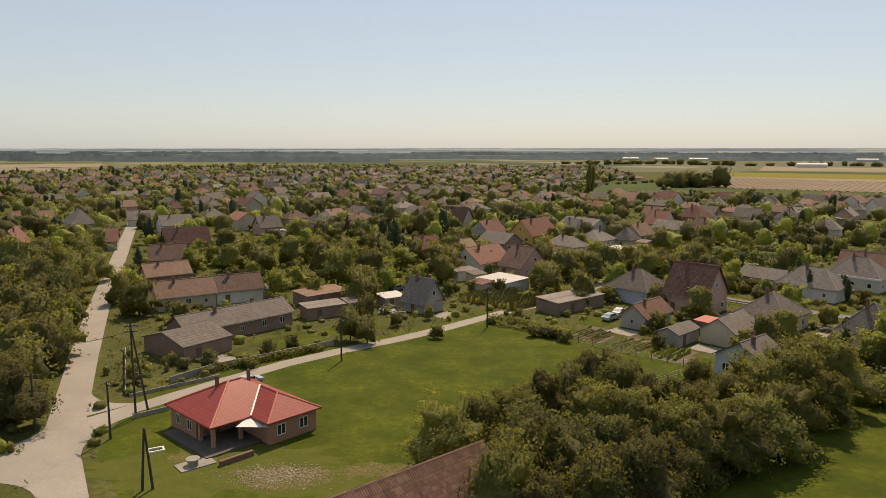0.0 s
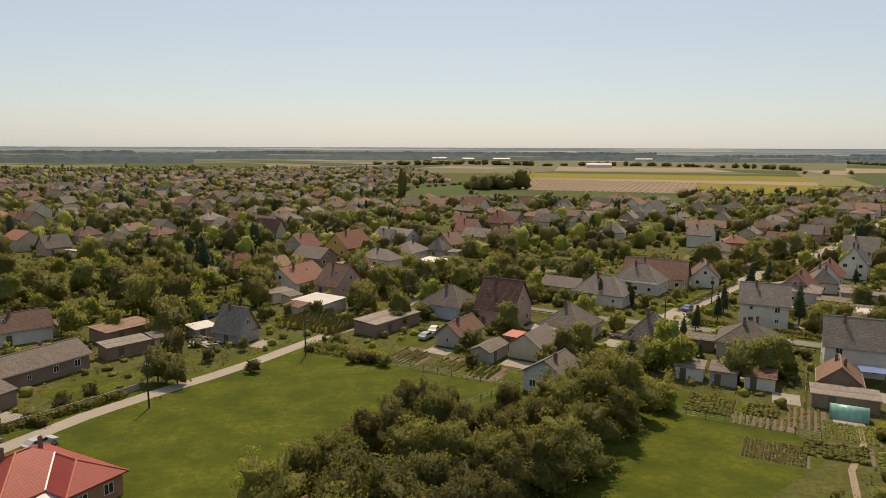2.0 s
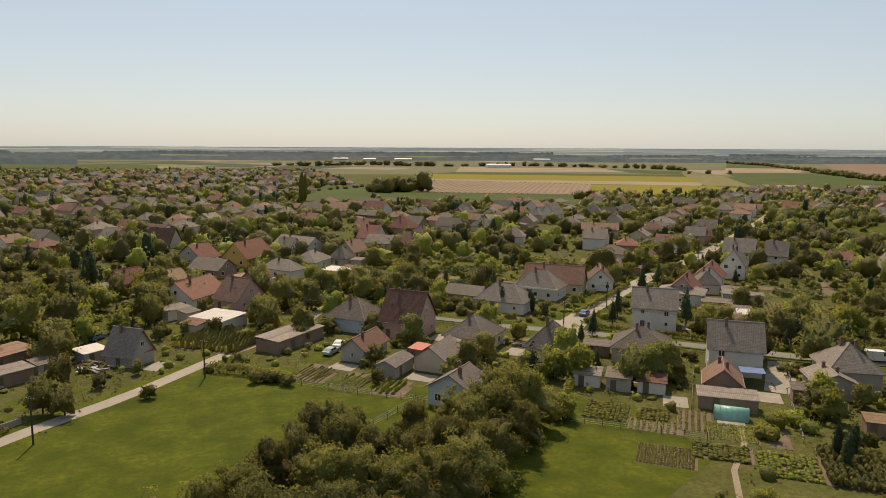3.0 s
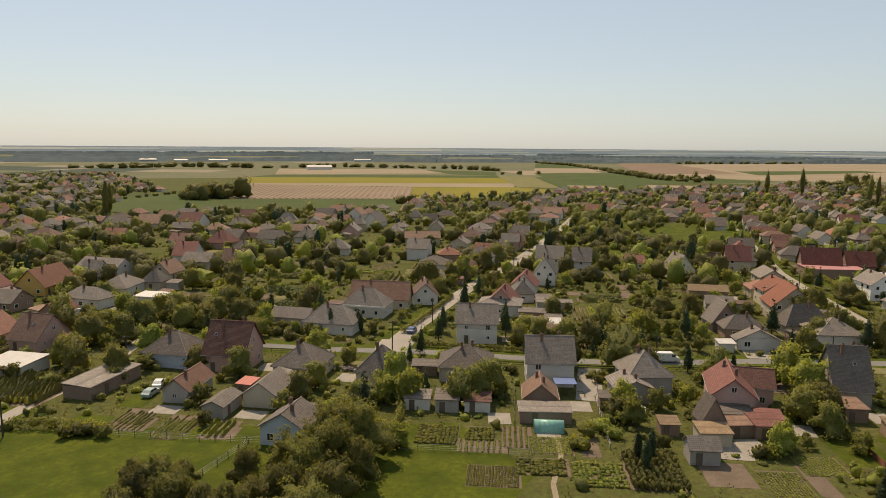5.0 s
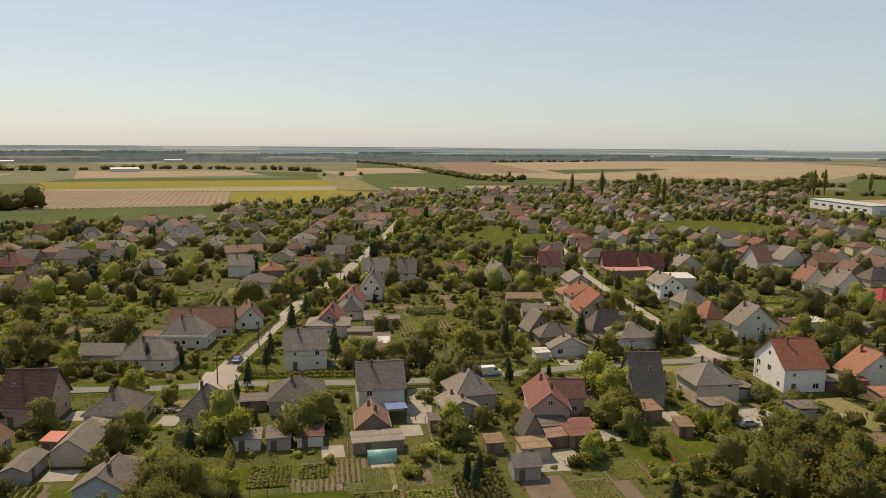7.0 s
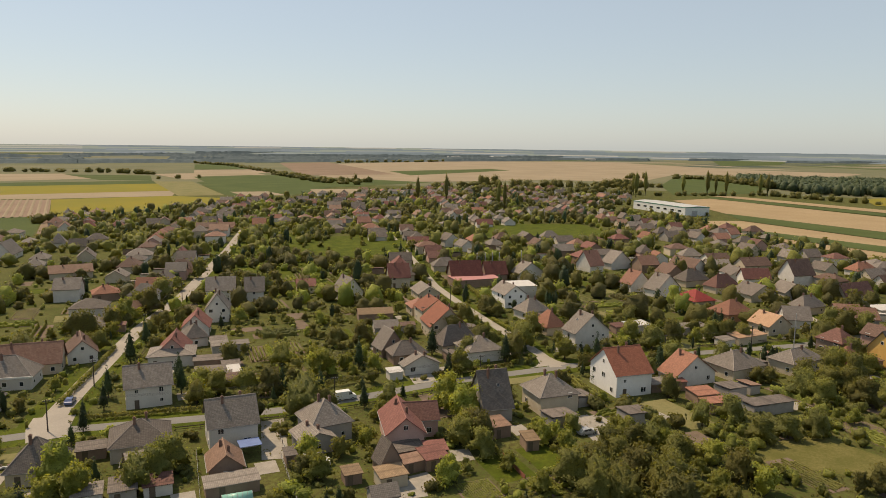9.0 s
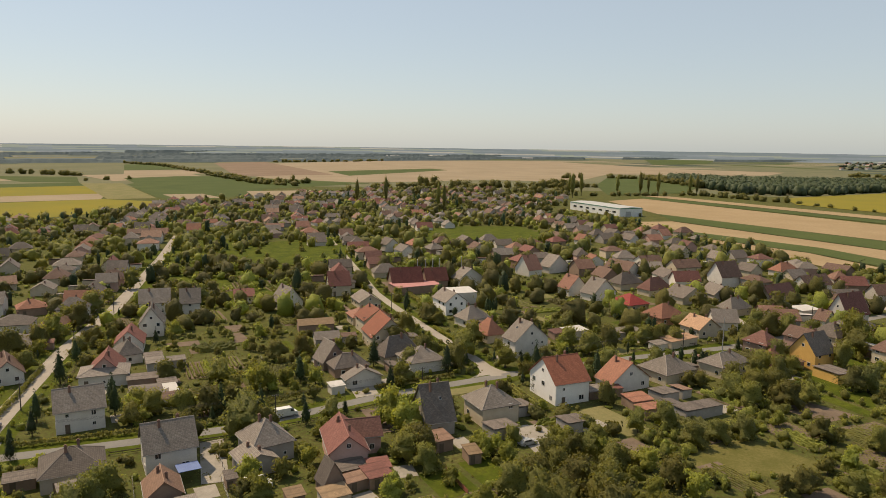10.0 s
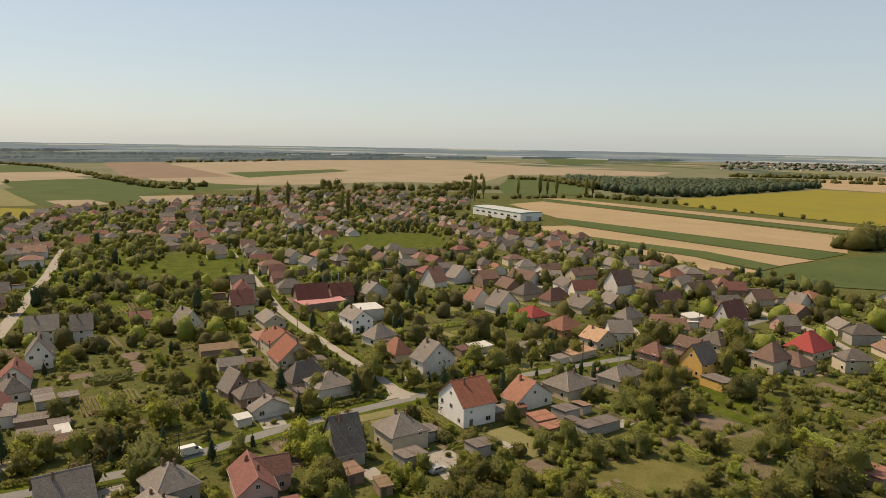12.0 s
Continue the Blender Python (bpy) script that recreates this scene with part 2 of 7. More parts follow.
# ---- ground, fields, roads ----
GRASS = surface("rough grass", (0.062, 0.082, 0.018), (0.110, 0.117, 0.034), 0.95, 0.13, 1.1, (0.062, 0.052, 0.022), 0.75, 0.3, "World", grit=0.75)
MEADOW = surface("meadow grass", (0.044, 0.066, 0.006), (0.094, 0.112, 0.012), 0.95, 0.16, 1.0, (0.050, 0.056, 0.010), 0.75, 0.3, "World", grit=0.65)
STRAW = surface("golden ripe stubble", (0.262, 0.196, 0.112), (0.305, 0.232, 0.138), 0.95, 0.02, 0.4, (0.21, 0.16, 0.095), 0.35, 0.03, "World")
CROP = surface("green crop", (0.060, 0.079, 0.026), (0.076, 0.095, 0.032), 0.95, 0.02, 0.6, (0.04, 0.06, 0.02), 0.3, 0.05, "World")
# STUBBLE is desaturated for distance haze; STRAW keeps the nearer golden tone
STUBBLE = surface("ripe stubble", (0.228, 0.188, 0.130), (0.27, 0.222, 0.156), 0.95, 0.01, 0.4, (0.20, 0.155, 0.095), 0.3, 0.03, "World")
SUNFLOWER = surface("flowering yellow crop", (0.20, 0.16, 0.022), (0.165, 0.145, 0.026), 0.95, 0.015, 0.5, (0.14, 0.16, 0.03), 0.3, 0.05, "World")
SOIL = surface("ploughed soil", (0.17, 0.125, 0.09), (0.21, 0.155, 0.11), 0.95, 0.02, 0.7, (0.12, 0.09, 0.065), 0.3, 0.05, "World")
DRYGRASS = surface("dry grass", (0.15, 0.145, 0.06), (0.19, 0.17, 0.08), 0.95, 0.06, 1.0, (0.10, 0.10, 0.045), 0.4, 0.06, "World")
ASPHALT = surface("pale worn road", (0.275, 0.25, 0.215), (0.325, 0.295, 0.255), 0.9, 0.12, 3.0, (0.20, 0.185, 0.165), 0.4, 0.01, "World")
GREYROAD = surface("grey asphalt", (0.17, 0.165, 0.155), (0.20, 0.195, 0.18), 0.9, 0.12, 3.0, (0.12, 0.115, 0.11), 0.4, 0.01, "World")
FARWOOD = foliage("far woodland", (0.030, 0.045, 0.022), (0.052, 0.070, 0.034), 0.01, 0.15)
ROWS = surface("ploughed soil with straw", (0.20, 0.145, 0.11), (0.24, 0.18, 0.135), 0.95, 0.02, 0.7, (0.14, 0.10, 0.075), 0.3, 0.05, "World")


def sheet(name, corners, z, material, label, category="field"):
    me = mesh_of(name, [(x, y, z) for x, y in corners], [list(range(len(corners)))], material)
    n = me.polygons[0].normal
    if n.z < 0:
        me.flip_normals()
    return tagged(new(name, me), label, category, kind="structure")


ring = [(5200 * math.cos(i * math.pi / 32), 5200 * math.sin(i * math.pi / 32)) for i in range(64)]
sheet("ground", ring, 0.0, GRASS, "rough green grass and soil between the gardens", "ground")

ROAD_LINES = []


def road(name, line, width, material, z, label):
    v, f = [], []
    for i, p in enumerate(line):
        a, b = Vector(line[max(i - 1, 0)]), Vector(line[min(i + 1, len(line) - 1)])
        d = (b - a).normalized()
        s = Vector((-d.y, d.x)) * width / 2
        v += [(p[0] + s.x, p[1] + s.y, z), (p[0] - s.x, p[1] - s.y, z)]
        if i:
            k = 2 * i
            f.append([k - 2, k - 1, k + 1, k])
    ROAD_LINES.append((line, width))
    return tagged(new(name, mesh_of(name, v, f, material)), label, "road", kind="structure")


road("road", [(-22, 30), (-30, 50), (-36.3, 63.8), (-42.6, 74.5), (-48.6, 88.8), (-57.3, 109.2), (-71.7, 143.9), (-97.4, 209.8), (-121, 270), (-160, 370)], 4.4, ASPHALT, 0.03, "pale worn village road with grass verges")
road("road", [(-41.5, 71), (-60, 70), (-95, 66)], 5.0, ASPHALT, 0.026, "pale worn side road joining the village road")
road("road", [(-45, 82), (-37.5, 91.8), (-31.4, 99.7), (-24.6, 107.9), (-17.1, 114.9), (-7.7, 122.6), (-0.8, 129), (12.8, 143.5), (23.6, 153), (30.5, 159), (37, 171), (46, 184)], 3.1, ASPHALT, 0.022, "narrow pale concrete lane along the meadow")
road("road", [(42, 182), (52, 170), (65, 156), (76, 144.5), (91, 132), (107.5, 113.7), (121, 100), (135.5, 89.6), (153, 78.4), (169, 65), (190, 47), (215, 22), (239, -5), (262, -24), (292, -46), (335, -80)], 3.8, GREYROAD, 0.034, "grey asphalt street between house rows")
road("road", [(86, 134.5), (91, 140), (96.2, 144.6), (110.9, 155.6), (129.3, 169.0), (153.2, 186), (199, 214), (236, 240), (300, 285), (380, 345)], 5.0, ASPHALT, 0.038, "wide pale street running between gardens")
road("road", [(85, 132.0), (89, 138), (93.5, 142.3)], 8.5, ASPHALT, 0.036, "pale widened mouth of the street at the junction")
ROAD_LINES.pop()
road("road", [(181.2, 55.2), (186, 59), (191, 63.3), (214, 86), (238, 109.6), (252, 122.6), (268, 137), (340, 190), (420, 250)], 3.4, ASPHALT, 0.042, "pale street between hedges and houses")
road("road", [(255, -18), (285, -8), (330, 20), (420, 70)], 3.4, ASPHALT, 0.046, "pale side street with grassy verges")
road("road", [(230, -95), (262, -88), (300, -80), (345, -58), (420, -30)], 4.0, ASPHALT, 0.05, "pale street at the village edge")


def verge(line, width, z, shift=0.0):
    """Mown grass on both sides of a street, under it."""
    v, f = [], []
    for i, p in enumerate(line):
        a, b = Vector(line[max(i - 1, 0)]), Vector(line[min(i + 1, len(line) - 1)])
        d = (b - a).normalized()
        n = Vector((-d.y, d.x))
        for q in (width / 2 + shift, shift - width / 2):
            v.append((p[0] + n.x * q, p[1] + n.y * q, z))
        if i:
            k = 2 * i
            f.append([k - 2, k - 1, k + 1, k])
    tagged(new("verge", mesh_of("verge", v, f, MEADOW)), "mown green grass verges along the street", "verge", kind="structure")


def fillet(a, corner, b, back, z):
    """Rounded mouth of a junction: the road between a curved kerb from a to b and the point back."""
    pts = [((1 - t) ** 2 * a[0] + 2 * t * (1 - t) * corner[0] + t * t * b[0], (1 - t) ** 2 * a[1] + 2 * t * (1 - t) * corner[1] + t * t * b[1]) for t in [i / 10 for i in range(11)]]
    sheet("road", pts + [back], z, ASPHALT, "rounded mouth of the road junction", "road")


fillet((-50.4, 97.6), (-46.7, 89.0), (-40.5, 90.3), (-46.5, 84), 0.0315)
fillet((-39.4, 73.0), (-43.2, 81.2), (-38.4, 86.8), (-46, 84), 0.0322)
fillet((-48.4, 84.4), (-46.2, 76.0), (-54, 72.8), (-42, 72), 0.0329)
fillet((-39.4, 64.5), (-42.0, 68.0), (-48, 67.6), (-39.5, 72), 0.0336)
verge(ROAD_LINES[4][0][:7], 12.5, 0.0145)
verge(ROAD_LINES[3][0][1:15], 10.5, 0.0155)
verge(ROAD_LINES[5][0], 10.0, 0.0165)
fillet((188.5, 64.5), (182.5, 58.5), (176.5, 61.5), (184, 55.5), 0.0445)
fillet((189.5, 59.5), (184.5, 54.6), (187.5, 51.5), (182.5, 55.5), 0.0452)
verge(ROAD_LINES[6][0], 11.0, 0.0175)
verge(ROAD_LINES[2][0][1:8], 7.5, 0.0185)
sheet("meadow", [(-42, 92), (-30.5, 97), (-15, 113), (6, 131.5), (10, 133), (28, 121), (47, 109), (72, 92), (70, 70), (40, 56), (-5, 52), (-28, 60), (-38, 74)], 0.012, MEADOW, "bright green mown meadow beside the lane", "meadow")
FIELDS = []
FIELDS.append((CROP, "green crop field beside the gardens", [(146, 662), (236, 609), (365, 538), (282, 430), (114, 539)]))
FIELDS.append((SOIL, "small bare brown plot", [(369, 543), (366, 529), (299, 440), (281, 426)]))
FIELDS.append((ROWS, "ploughed field with pale straw rows", [(201, 633), (334, 842), (475, 686), (367, 536)]))
FIELDS.append((STUBBLE, "narrow stubble strip", [(341, 868), (653, 696), (584, 632), (481, 696), (334, 842)]))
FIELDS.append((SUNFLOWER, "yellow flowering field", [(410, 1026), (748, 837), (652, 697), (341, 868)]))
FIELDS.append((CROP, "thin green strip", [(485, 1100), (802, 905), (747, 838), (410, 1026)]))
FIELDS.append((STUBBLE, "grey-brown stubble field", [(619, 1377), (873, 1221), (792, 1021), (486, 1099)]))
FIELDS.append((CROP, "green crop strip", [(854, 1191), (924, 1050), (800, 906), (763, 979)]))
FIELDS.append((SUNFLOWER, "yellow flowering field near the houses", [(475, 686), (585, 631), (592, 561), (545, 502), (390, 521), (364, 530)]))
FIELDS.append((DRYGRASS, "olive dry plot", [(786, 888), (822, 843), (625, 592), (589, 628)]))
FIELDS.append((STUBBLE, "pale stubble strip", [(970, 1098), (1179, 1037), (1058, 884), (861, 900)]))
FIELDS.append((CROP, "wide green crop field", [(812, 825), (1023, 872), (915, 655), (752, 542), (603, 530), (634, 601)]))
FIELDS.append((STUBBLE, "wide pale stubble field", [(1667, 1324), (2560, 1263), (3197, 784), (2347, 122), (2250, -168), (1937, -103), (1751, 256), (1297, 253), (1291, 405), (1118, 512), (957, 663)]))
FIELDS.append((SOIL, "brown ploughed field", [(1800, 1467), (2016, 1431), (1294, 750), (1113, 857)]))
FIELDS.append((CROP, "green sliver in the stubble", [(1447, 855), (1806, 743), (1728, 661), (1271, 702)]))
FIELDS.append((CROP, "broad green crop field", [(938, 958), (1060, 936), (1100, 876), (1047, 539), (779, 598), (707, 676)]))
FIELDS.append((CROP, "green field behind the hedge", [(1482, 1507), (1585, 1467), (1323, 1152), (1196, 1218)]))
FIELDS.append((STUBBLE, "pale stubble behind the hedge", [(1177, 1199), (1301, 1133), (1186, 980), (988, 1009)]))
FIELDS.append((STUBBLE, "stubble plot behind the houses", [(674, 629), (708, 598), (668, 536), (625, 563)]))
FIELDS.append((STUBBLE, "stubble plot near the trees", [(776, 583), (841, 523), (703, 464), (696, 512)]))
FIELDS.append((CROP, "green field behind the poplars", [(1567, 229), (1825, 53), (1438, 25), (1079, 47), (980, 143), (1213, 197)]))
FIELDS.append((STRAW, "ripe stubble strip near the hall", [(865, 126), (930, 91), (656, -194), (545, -162), (719, 56)]))
FIELDS.append((CROP, "green strip between stubble", [(719, 56), (542, -161), (505, -130), (656, 38)]))
FIELDS.append((STRAW, "stubble strip at the gardens", [(629, 69), (651, 38), (502, -130), (469, -102), (520, -65), (602, 58)]))
FIELDS.append((CROP, "green strip at the gardens", [(602, 58), (520, -65), (467, -102), (448, -88), (492, -54), (580, 61)]))
FIELDS.append((STRAW, "stubble wedge beside the houses", [(570, 55), (490, -54), (443, -86), (420, -65), (492, -18)]))
FIELDS.append((CROP, "green crop at the village edge", [(419, -71), (472, -109), (555, -190), (404, -140), (404, -94)]))
FIELDS.append((CROP, "green verge strip", [(979, 100), (683, -232), (652, -221), (930, 91)]))
FIELDS.append((STRAW, "narrow stubble verge", [(996, 66), (724, -245), (688, -233), (981, 96)]))
FIELDS.append((SUNFLOWER, "yellow sunflower field", [(1047, -80), (1446, -371), (1395, -466), (763, -258), (929, -85)]))
FIELDS.append((STRAW, "pale stubble beyond the sunflowers", [(2006, -515), (2333, -774), (1414, -472), (1491, -385)]))
FIELDS.append((CROP, "distant green field", [(4269, 423), (5896, -46), (3257, 66), (2850, 248)]))
FIELDS.append((MEADOW, "open green paddock", [(496, 205), (523, 190), (545, 148), (512, 124), (452, 110), (436, 150), (425, 182)]))
FIELDS.append((MEADOW, "open orchard meadow", [(350, 247), (393, 220), (333, 188), (309, 209), (319, 229)]))
FIELDS.append((MEADOW, "open green grass between orchards", [(327, 261), (395, 256), (336, 214), (291, 228)]))
FIELDS.append((CROP, "green paddock at the village edge", [(111, 551), (169, 721), (234, 751), (192, 618), (223, 558), (194, 496), (122, 483)]))
FIELDS.append((CROP, "pale green far field", [(-294, 1700), (30, 1591), (25, 1328), (-245, 1413)]))
FIELDS.append((STUBBLE, "pale far field", [(-851, 1371), (-710, 1485), (-588, 1229), (-714, 1149)]))
for n, (material, label, corners) in enumerate(FIELDS):
    sheet("field", corners, 0.06 + 0.012 * n, material, label)

# patchwork of far plots out to the horizon
prng = random.Random(5)
WOODLAND = surface("wooded ground", (0.050, 0.066, 0.050), (0.070, 0.088, 0.064), 0.95, 0.02, 0.3, (0.04, 0.05, 0.04), 0.4, 0.0, "World")
# stubble of the far plots, distance haze kept in its pale colour
PALE = surface("far haze-pale stubble", (0.20, 0.175, 0.125), (0.235, 0.20, 0.145), 0.95, 0.01, 0.1, (0.2, 0.17, 0.11), 0.3, 0.0, "World")
PLAIN = surface("far dry plain", (0.115, 0.118, 0.066), (0.15, 0.145, 0.085), 0.95, 0.006, 0.08, (0.085, 0.095, 0.06), 0.5, 0.0, "World")
for i in range(24):
    u = [radians(-40 + 155 * (i + j) / 24) for j in (0, 1)]
    sheet("far_field", [(q * math.sin(t), q * math.cos(t)) for q, t in ((1080, u[0]), (5000, u[0]), (5000, u[1]), (1080, u[1]))], 0.006, PLAIN, "distant dry plain between the plots")
for n in range(330):
    a, r = radians(prng.uniform(-38, 114)), 1150 + 3300 * prng.random() ** 0.8
    x, y = r * math.sin(a), r * math.cos(a)
    if a > radians(20) and r < 2200:
        continue
    t = radians(-48 + prng.choice((0, 90)) + prng.uniform(-9, 9))
    w, d = prng.uniform(150, 520), prng.uniform(60, 200)
    c, q = math.cos(t), math.sin(t)
    corners = [(x + u * w * c - v * d * q, y + u * w * q + v * d * c) for u, v in ((-0.5, -0.5), (0.5, -0.5), (0.5, 0.5), (-0.5, 0.5))]
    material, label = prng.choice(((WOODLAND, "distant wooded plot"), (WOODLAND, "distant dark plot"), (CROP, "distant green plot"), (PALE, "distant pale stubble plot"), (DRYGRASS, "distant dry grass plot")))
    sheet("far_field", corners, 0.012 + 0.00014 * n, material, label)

# far woods and rising land that close the horizon, haze painted into their colours
HAZY = [surface("far hazy wooded land", (0.125, 0.160, 0.195), (0.155, 0.190, 0.225), 1.0, 0.004, 0.03, (0.10, 0.13, 0.155), 0.5, 0.0, "World"),
    surface("far hazy dim woods", (0.105, 0.140, 0.165), (0.125, 0.160, 0.185), 1.0, 0.004, 0.03, (0.09, 0.12, 0.14), 0.5, 0.0, "World"),
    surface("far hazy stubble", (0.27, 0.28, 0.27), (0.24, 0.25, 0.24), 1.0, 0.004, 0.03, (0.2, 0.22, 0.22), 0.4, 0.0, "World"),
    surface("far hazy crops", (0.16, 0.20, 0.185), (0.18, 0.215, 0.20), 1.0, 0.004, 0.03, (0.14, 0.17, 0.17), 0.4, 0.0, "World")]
v, f, slots = [], [], []
RINGS = 9
for i in range(541):
    a = radians(-140 + i * 0.5)
    wide = 0.5 + 0.5 * math.cos(a + radians(95))
    h = 20 + 26 * wide + 1.5 * noise.noise((i * 0.31, 0, 0)) + prng.uniform(-0.5, 0.5)
    x, y = math.sin(-a), math.cos(a)
    for k in range(RINGS):
        s = k / (RINGS - 1)
        v.append(((4300 + 550 * s) * x, (4300 + 550 * s) * y, -1 + (h + 1) * s))
    if i:
        for k in range(RINGS - 1):
            q = RINGS * i + k
            f.append([q - RINGS, q, q + 1, q - RINGS + 1])
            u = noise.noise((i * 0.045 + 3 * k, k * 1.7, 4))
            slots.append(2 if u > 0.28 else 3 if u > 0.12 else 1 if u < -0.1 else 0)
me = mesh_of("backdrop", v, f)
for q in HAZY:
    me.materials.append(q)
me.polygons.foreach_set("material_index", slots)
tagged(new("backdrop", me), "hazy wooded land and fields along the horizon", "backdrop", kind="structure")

# ---- plants ----
rng = np.random.default_rng(7)


def leaf_normals(out, nrm):
    """Shading normals of leaf clumps: mostly those of the crown they belong to."""
    q = 0.5 * out + 0.7 * nrm + np.array([0, 0, 0.15])
    return q / np.linalg.norm(q, axis=1, keepdims=True)


def leafy_mesh(name, body, leaves, material):
    """A smooth inner body and the leaf clumps around it, as one mesh."""
    (bv, bf), (lv, lf, ln) = body, leaves
    v, f = merged([(bv, bf), (lv.tolist(), lf.tolist())])
    me = mesh_of(name, v, f, material, True)
    normals = np.zeros((len(v), 3))
    normals[len(bv):] = ln
    me.normals_split_custom_set_from_vertices(normals.tolist())
    return me


def leaf_cloud(lobes, n, size, inner=0.25, flat=0.0):
    """Kite-shaped leaf clumps over a set of lobes (cx, cy, cz, rx, ry, rz)."""
    lobes = np.array(lobes, float)
    area = (lobes[:, 3] * lobes[:, 5])
    pick = rng.choice(len(lobes), n, p=area / area.sum())
    d = rng.normal(size=(n, 3))
    d /= np.linalg.norm(d, axis=1, keepdims=True)
    d[:, 2] = np.where(d[:, 2] < -0.35, -d[:, 2], d[:, 2])
    r = np.where(rng.random(n) < inner, rng.uniform(0.45, 0.85, n), rng.uniform(0.85, 1.2, n))
    c = lobes[pick, :3] + d * lobes[pick, 3:] * r[:, None]
    nrm = d + rng.normal(scale=0.55, size=(n, 3)) + np.array([0, 0, flat])
    nrm /= np.linalg.norm(nrm, axis=1, keepdims=True)
    t = np.cross(nrm, rng.normal(size=(n, 3)))
    t /= np.linalg.norm(t, axis=1, keepdims=True)
    b = np.cross(nrm, t)
    s = size * rng.uniform(0.6, 1.25, (n, 1))
    droop = nrm * s * rng.uniform(-0.25, 0.25, (n, 1))
    quad = np.stack([c - t * s * 0.6, c - b * s * 0.42 + droop, c + t * s * 0.6, c + b * s * 0.38 + droop], 1)
    return quad.reshape(-1, 3), np.arange(4 * n).reshape(-1, 4), np.repeat(leaf_normals(d, nrm), 4, 0)


def crown_body(lobes, nu, nv, shrink=0.88, rough=(0.8, 1.12)):
    """Lumpy inner mass of a crown: the outline of all lobes from its middle, roughened."""
    lb = np.array(lobes, float)
    lo, hi = (lb[:, :3] - lb[:, 3:]).min(0), (lb[:, :3] + lb[:, 3:]).max(0)
    mid, ext = (lo + hi) / 2, (hi - lo) / 2
    dirs = [(0, 0, -1)]
    for j in range(1, nv):
        p = math.pi * j / nv
        dirs += [(math.sin(p) * math.cos(2 * math.pi * (i + 0.5 * (j % 2)) / nu), math.sin(p) * math.sin(2 * math.pi * (i + 0.5 * (j % 2)) / nu), -math.cos(p)) for i in range(nu)]
    dirs.append((0, 0, 1))
    d = np.array(dirs) * ext
    r = np.full(len(d), 0.45)
    for q in lb:
        o, g = (mid - q[:3]) / q[3:], d / q[3:]
        a, b, c = (g * g).sum(1), 2 * (g * o).sum(1), (o * o).sum() - 1
        disc = b * b - 4 * a * c
        r = np.where(disc > 0, np.maximum(r, (-b + np.sqrt(np.maximum(disc, 0))) / (2 * a)), r)
    v = mid + d * (r * shrink * rng.uniform(*rough, len(d)))[:, None]
    f = [[0, 1 + (i + 1) % nu, 1 + i] for i in range(nu)]
    for j in range(nv - 2):
        for i in range(nu):
            p, q = 1 + j * nu + i, 1 + j * nu + (i + 1) % nu
            f += [[p, q, q + nu, p + nu]]
    e = len(v) - 1
    f += [[e - nu + i, e - nu + (i + 1) % nu, e] for i in range(nu)]
    return v.tolist(), f


def crown_lobes(r, h, k, base):
    """Uneven lobes of a broad crown of radius r and height h that starts at base."""
    out = [(0, 0, base + h * 0.42, r * 0.55, r * 0.55, h * 0.38)]
    for i in range(k):
        a = 2.4 * i + rng.uniform(-0.6, 0.6)
        u = rng.uniform(0.0, 1.0)
        q = r * (0.32 + 0.55 * math.sin(math.pi * min(u + 0.25, 1))) * rng.uniform(0.6, 1.18)
        s = r * rng.uniform(0.17, 0.4)
        out.append((q * math.cos(a), q * math.sin(a), base + h * (0.05 + 0.8 * u), s, s, s * rng.uniform(0.75, 1.15)))
    for i in range(6):
        a, q = rng.uniform(0, 6.28), r * rng.uniform(0.1, 0.7)
        out.append((q * math.cos(a), q * math.sin(a), base + h * rng.uniform(0.74, 0.9), r * 0.22, r * 0.22, r * rng.uniform(0.16, 0.26)))
    return out


def trunk_mesh(h, r, limbs):
    parts = [tube([(0, 0, -0.1), (0.05, 0.03, h * 0.3), (-0.05, 0.08, h * 0.62), (0.05, 0, h * 0.95)], [r, r * 0.8, r * 0.55, r * 0.2], 7)]
    for i in range(limbs):
        a = 2.4 * i
        z = h * (0.32 + 0.12 * i % 0.4)
        q = h * 0.32
        parts.append(tube([(0, 0, z), (q * 0.5 * math.cos(a), q * 0.5 * math.sin(a), z + h * 0.16), (q * math.cos(a), q * math.sin(a), z + h * 0.36)], [r * 0.45, r * 0.3, r * 0.1], 5))
    v, f = merged(parts)
    return mesh_of("trunk", v, f, BARK, True)


